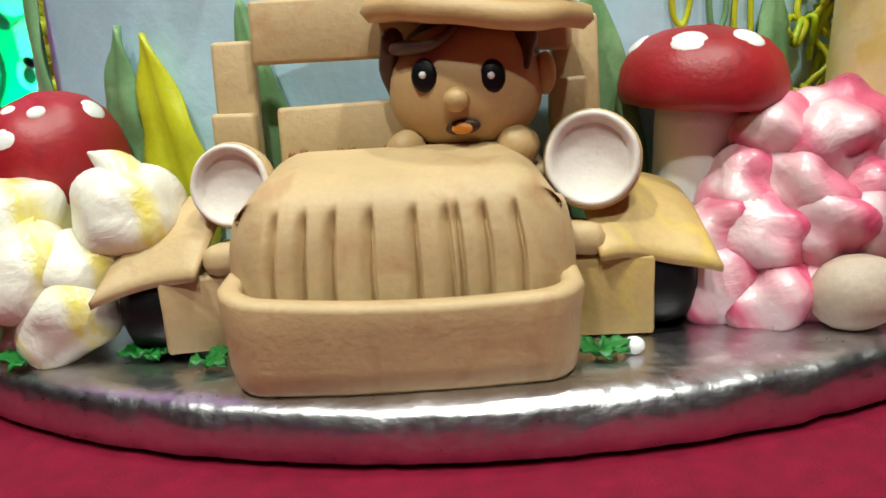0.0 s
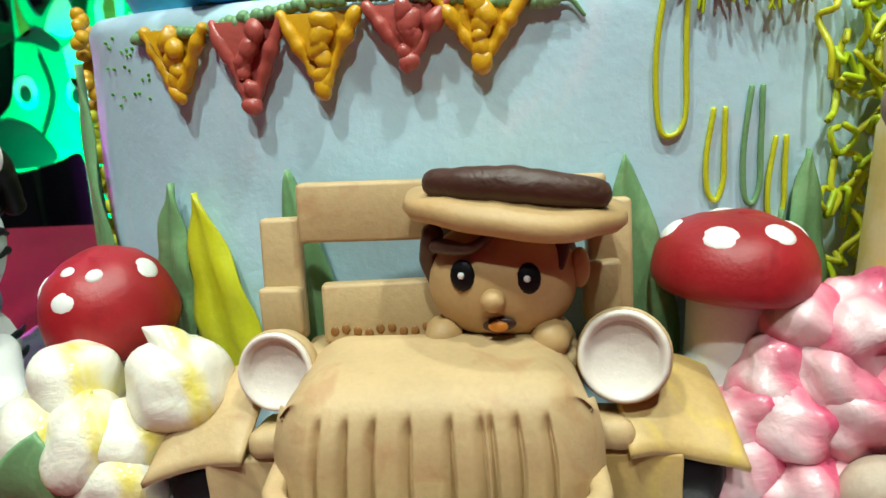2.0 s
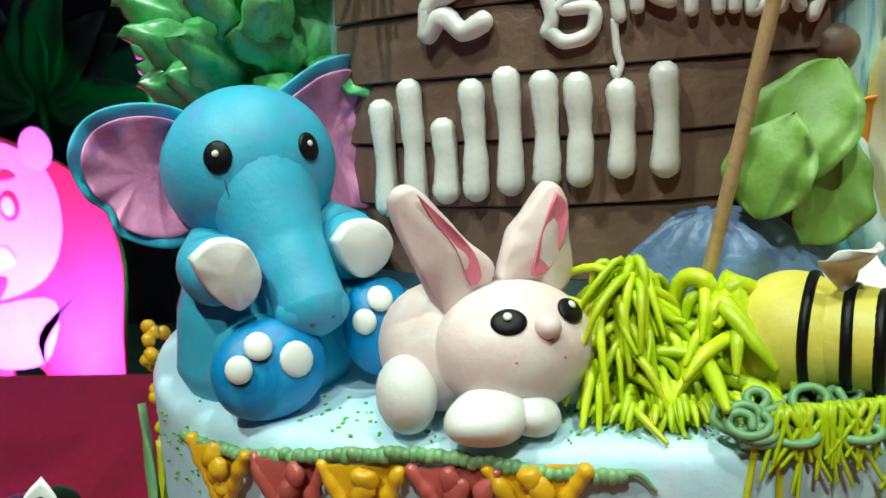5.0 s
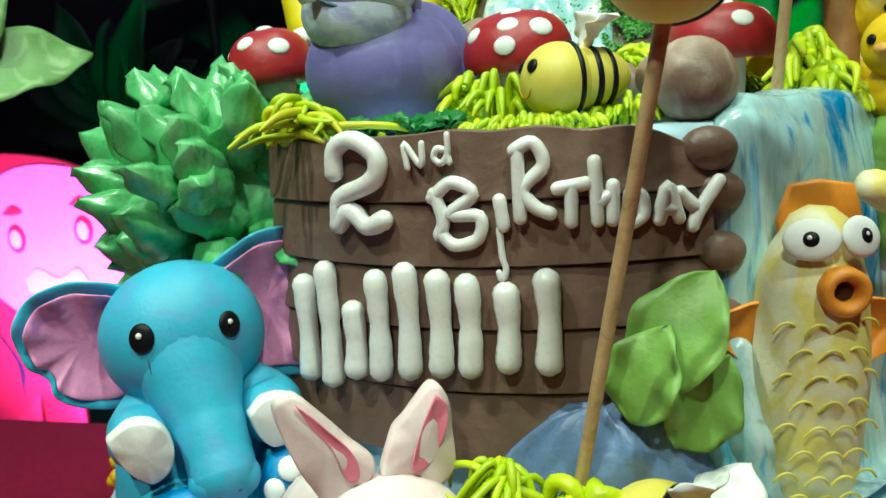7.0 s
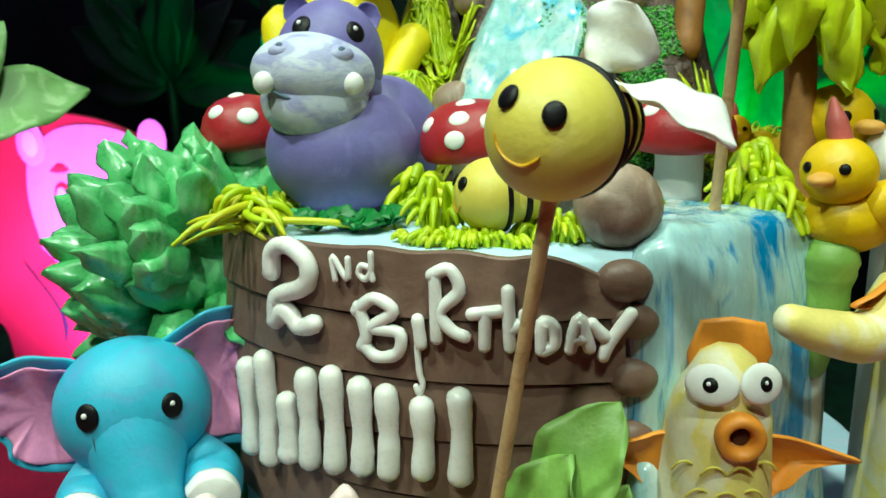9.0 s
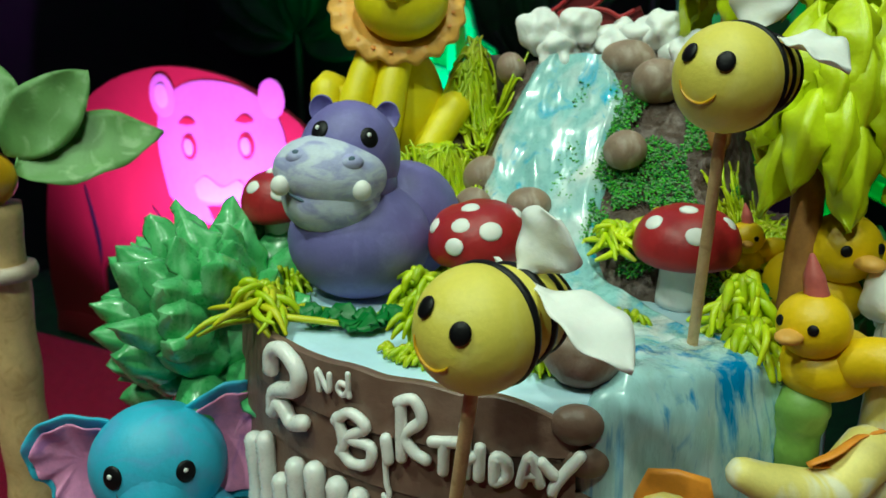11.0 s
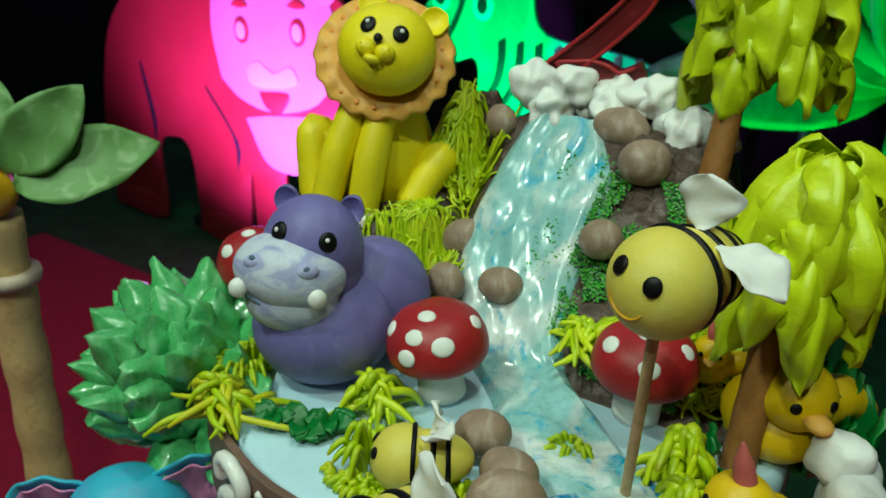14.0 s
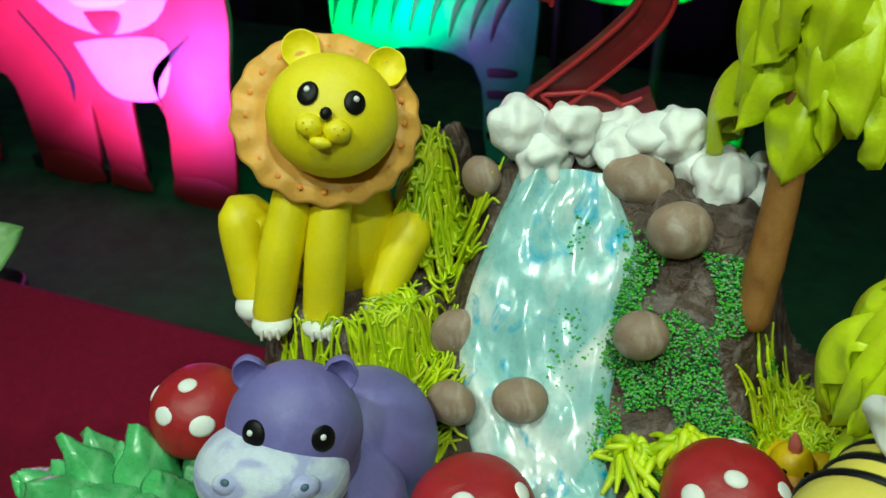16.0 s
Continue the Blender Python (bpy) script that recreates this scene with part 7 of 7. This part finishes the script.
def zebra_cutout():
    m = upright(-1.265, 2.7, FLOOR_Z, 0)
    cut = thing("zebra_cutout", (-1.265, 2.7, FLOOR_Z), "large zebra board cutout lit by a green spotlight", "cutout")
    body = [(-0.20, 1.26), (-0.21, 1.06), (-0.22, 1.0), (-0.26, 0.84), (-0.36, 0.74), (-0.30, 0.62), (-0.15, 0.64), (-0.05, 0.66), (-0.04, 0.45), (0.0, 0.02), (0.11, 0.02), (0.15, 0.34), (0.47, 0.34), (0.52, 0.02), (0.62, 0.02), (0.68, 0.45), (0.66, 0.68), (0.5, 0.75),
            (0.22, 0.78), (0.16, 0.90), (0.20, 1.02), (0.24, 1.08), (0.17, 1.13), (0.13, 1.25), (0.05, 1.16), (0.01, 1.05), (-0.03, 1.19), (-0.09, 1.13), (-0.13, 1.11)]
    s = Sculpt(m)
    s.slab(board_shape(body, 4), 0.02, CUT_TEAL, None, 0.003)
    s.slab([(-0.1, 0.0), (0.5, 0.0), (0.5, 0.04), (-0.1, 0.04)], 0.12, CUT_DARK, Matrix.Translation((0, 0, -0.13)), 0.002)
    s.done("board", cut, "teal printed board")

    def patch(name, pts, z, mat):
        Sculpt(m).slab(board_shape(pts, 4), 0.004, mat, Matrix.Translation((0, 0, z)), 0.001).done(name, cut)

    def oval(name, x, y, rx, ry, z, mat):
        patch(name, [(x + rx * math.cos(a * 0.7854), y + ry * math.sin(a * 0.7854)) for a in range(8)], z, mat)
    patch("forelock", [(-0.11, 1.06), (-0.08, 1.12), (-0.03, 1.17), (0.0, 1.06), (-0.05, 1.03)], 0.0202, CUT_WHITE)
    patch("blaze", [(-0.06, 1.0), (0.0, 1.03), (0.08, 1.0), (0.06, 0.90), (-0.04, 0.88)], 0.0202, CUT_WHITE)
    patch("ear_edge", [(0.06, 1.12), (0.12, 1.23), (0.16, 1.12), (0.10, 0.97), (0.06, 1.0)], 0.0202, CUT_WHITE)
    patch("mane_end", [(0.17, 1.1), (0.23, 1.07), (0.19, 1.01), (0.14, 0.98)], 0.0202, CUT_WHITE)
    patch("inner_ear", [(-0.19, 1.2), (-0.17, 1.1), (-0.15, 1.06), (-0.19, 1.05)], 0.0202, BARK)
    patch("inner_ear", [(0.09, 1.12), (0.12, 1.17), (0.13, 1.08), (0.10, 1.0)], 0.0245, BARK)
    patch("muzzle", [(-0.355, 0.74), (-0.28, 0.79), (-0.18, 0.75), (-0.13, 0.65), (-0.28, 0.625), (-0.34, 0.67)], 0.0202, CUT_DARK)
    patch("brow", [(-0.21, 1.03), (-0.14, 1.07), (-0.07, 1.02), (-0.08, 0.99), (-0.15, 1.02)], 0.0202, CUT_DARK)
    for x, y in ((-0.20, 0.87), (-0.03, 0.855)):
        oval("eye", x, y, 0.042, 0.055, 0.0202, CUT_WHITE)
        oval("pupil", x, y - 0.006, 0.020, 0.026, 0.0245, CUT_DARK)
    patch("cheek_line", [(-0.13, 0.99), (-0.10, 0.86), (-0.15, 0.74), (-0.165, 0.74), (-0.12, 0.86), (-0.14, 0.98)], 0.0245, CUT_DARK)
    for k in range(9):
        x = 0.02 + k * 0.07
        patch("stripe", [(x + 0.02, 0.74), (x + 0.045, 0.745), (x + 0.04, 0.62), (x - 0.02, 0.50), (x - 0.05, 0.42), (x - 0.035, 0.52), (x + 0.01, 0.62)], 0.0202, CUT_DARK)
    for x in (0.05, 0.57):
        for k in range(4):
            y = 0.08 + k * 0.075
            patch("stripe", [(x - 0.045, y), (x + 0.045, y + 0.01), (x + 0.045, y + 0.035), (x - 0.045, y + 0.03)], 0.0202, CUT_DARK)


bear_cutout()
zebra_cutout()
for lx, ly, lab in ((-1.62, 1.40, "magenta"), (-1.12, 2.15, "green"), (0.0, 1.6, "green")):
    t = thing("stage_light", (lx, ly, FLOOR_Z), "black stage light on the floor shining " + lab, "stage light", "stage lights")
    s = Sculpt()
    s.rings([[(lx + r * math.cos(a * math.pi / 12), ly + r * math.sin(a * math.pi / 12), FLOOR_Z + z) for a in range(24)] for r, z in ((0.075, 0.0), (0.08, 0.02), (0.08, 0.12), (0.07, 0.13), (0.065, 0.10), (0.02, 0.09))], BLACK_PLASTIC)
    s.done("can", t)

random.seed(60)
for k, (x, y, z, n, size, mat, lab) in enumerate(((0.05, 2.3, 0.15, 9, 0.62, CUT_GREEN, "large green board leaves lit by a green spotlight"), (-0.25, 3.0, 0.1, 9, 0.55, CUT_GREEN, "large green board leaves lit by a green spotlight"), (0.75, 2.35, 0.2, 8, 0.6, CUT_GREEN, "large green board leaves lit by a green spotlight"),
                                                  (-1.25, 3.4, 0.3, 10, 0.6, DARK_GREEN, "dark jungle foliage on the backdrop"), (-2.4, 3.4, 0.4, 9, 0.6, DARK_GREEN, "dark jungle foliage on the backdrop"), (-1.9, 3.45, 1.0, 9, 0.6, DARK_GREEN, "dark jungle foliage on the backdrop"), (-0.7, 3.4, 0.9, 9, 0.6, DARK_GREEN, "dark jungle foliage on the backdrop"))):
    t = thing("jungle_leaves", (x, y, FLOOR_Z), lab, "leaves", "jungle leaves")
    s = Sculpt()
    s.tube([(x, y, FLOOR_Z), (x, y, z + 0.1)], 0.02, mat, 8)
    s.done("stalk", t)
    for i in range(n):
        a = radians(-100 + 200 * (i + 0.5) / n + rnd(-6, 6))
        s = Sculpt()
        tip = (x + math.sin(a) * size * rnd(0.8, 1.1), y - rnd(0.02, 0.1), z + math.cos(a) * size * rnd(0.8, 1.1))
        s.leaf((x + math.sin(a) * 0.03, y - 0.01 * (i % 3), z + math.cos(a) * 0.03), tip, size * 0.34, (0, -1, 0.1), mat, 0.03, 0.2, 0.01, 12, 0.85, 0.01, i, ridge=0.1)
        s.done("leaf", t)


# green cream leaves behind the ducklings and a small bowl beyond the cake
for k, (x, y, z, h) in enumerate(((0.170, 0.462, TOP_Z - 0.012, 0.05), (0.161, 0.474, TOP_Z - 0.008, 0.042), (0.128, 0.424, TOP_Z, 0.018), (0.137, 0.412, TOP_Z, 0.014))):
    s = Sculpt()
    for i in range(6):
        a = i * 1.05 + k
        s.leaf((x, y, z), (x + 0.35 * h * math.cos(a), y + 0.35 * h * math.sin(a), z + h * rnd(0.7, 1.1)), h * 0.5, (math.cos(a), math.sin(a), 0.3), FOREST, 0.003, 0.3, 0.0022, 10, 0.8, 0.0016, i)
    s.done("dark_green_leaf", label="upright dark green cream leaf rosette beside the ducklings", category="leaf", group="dark green leaves")
s = Sculpt()
s.tube([(0.150, 0.392, LEDGE_Z + 0.085), (0.152, 0.389, LEDGE_Z + 0.11), (0.153, 0.388, TOP_Z - 0.009)], (0.004, 0.008, 0.010), MEADOW, 18, 8, wob=0.15)
s.done("green_cream_ledge", label="leaf green cream mound under the duckling", category="cream mound")
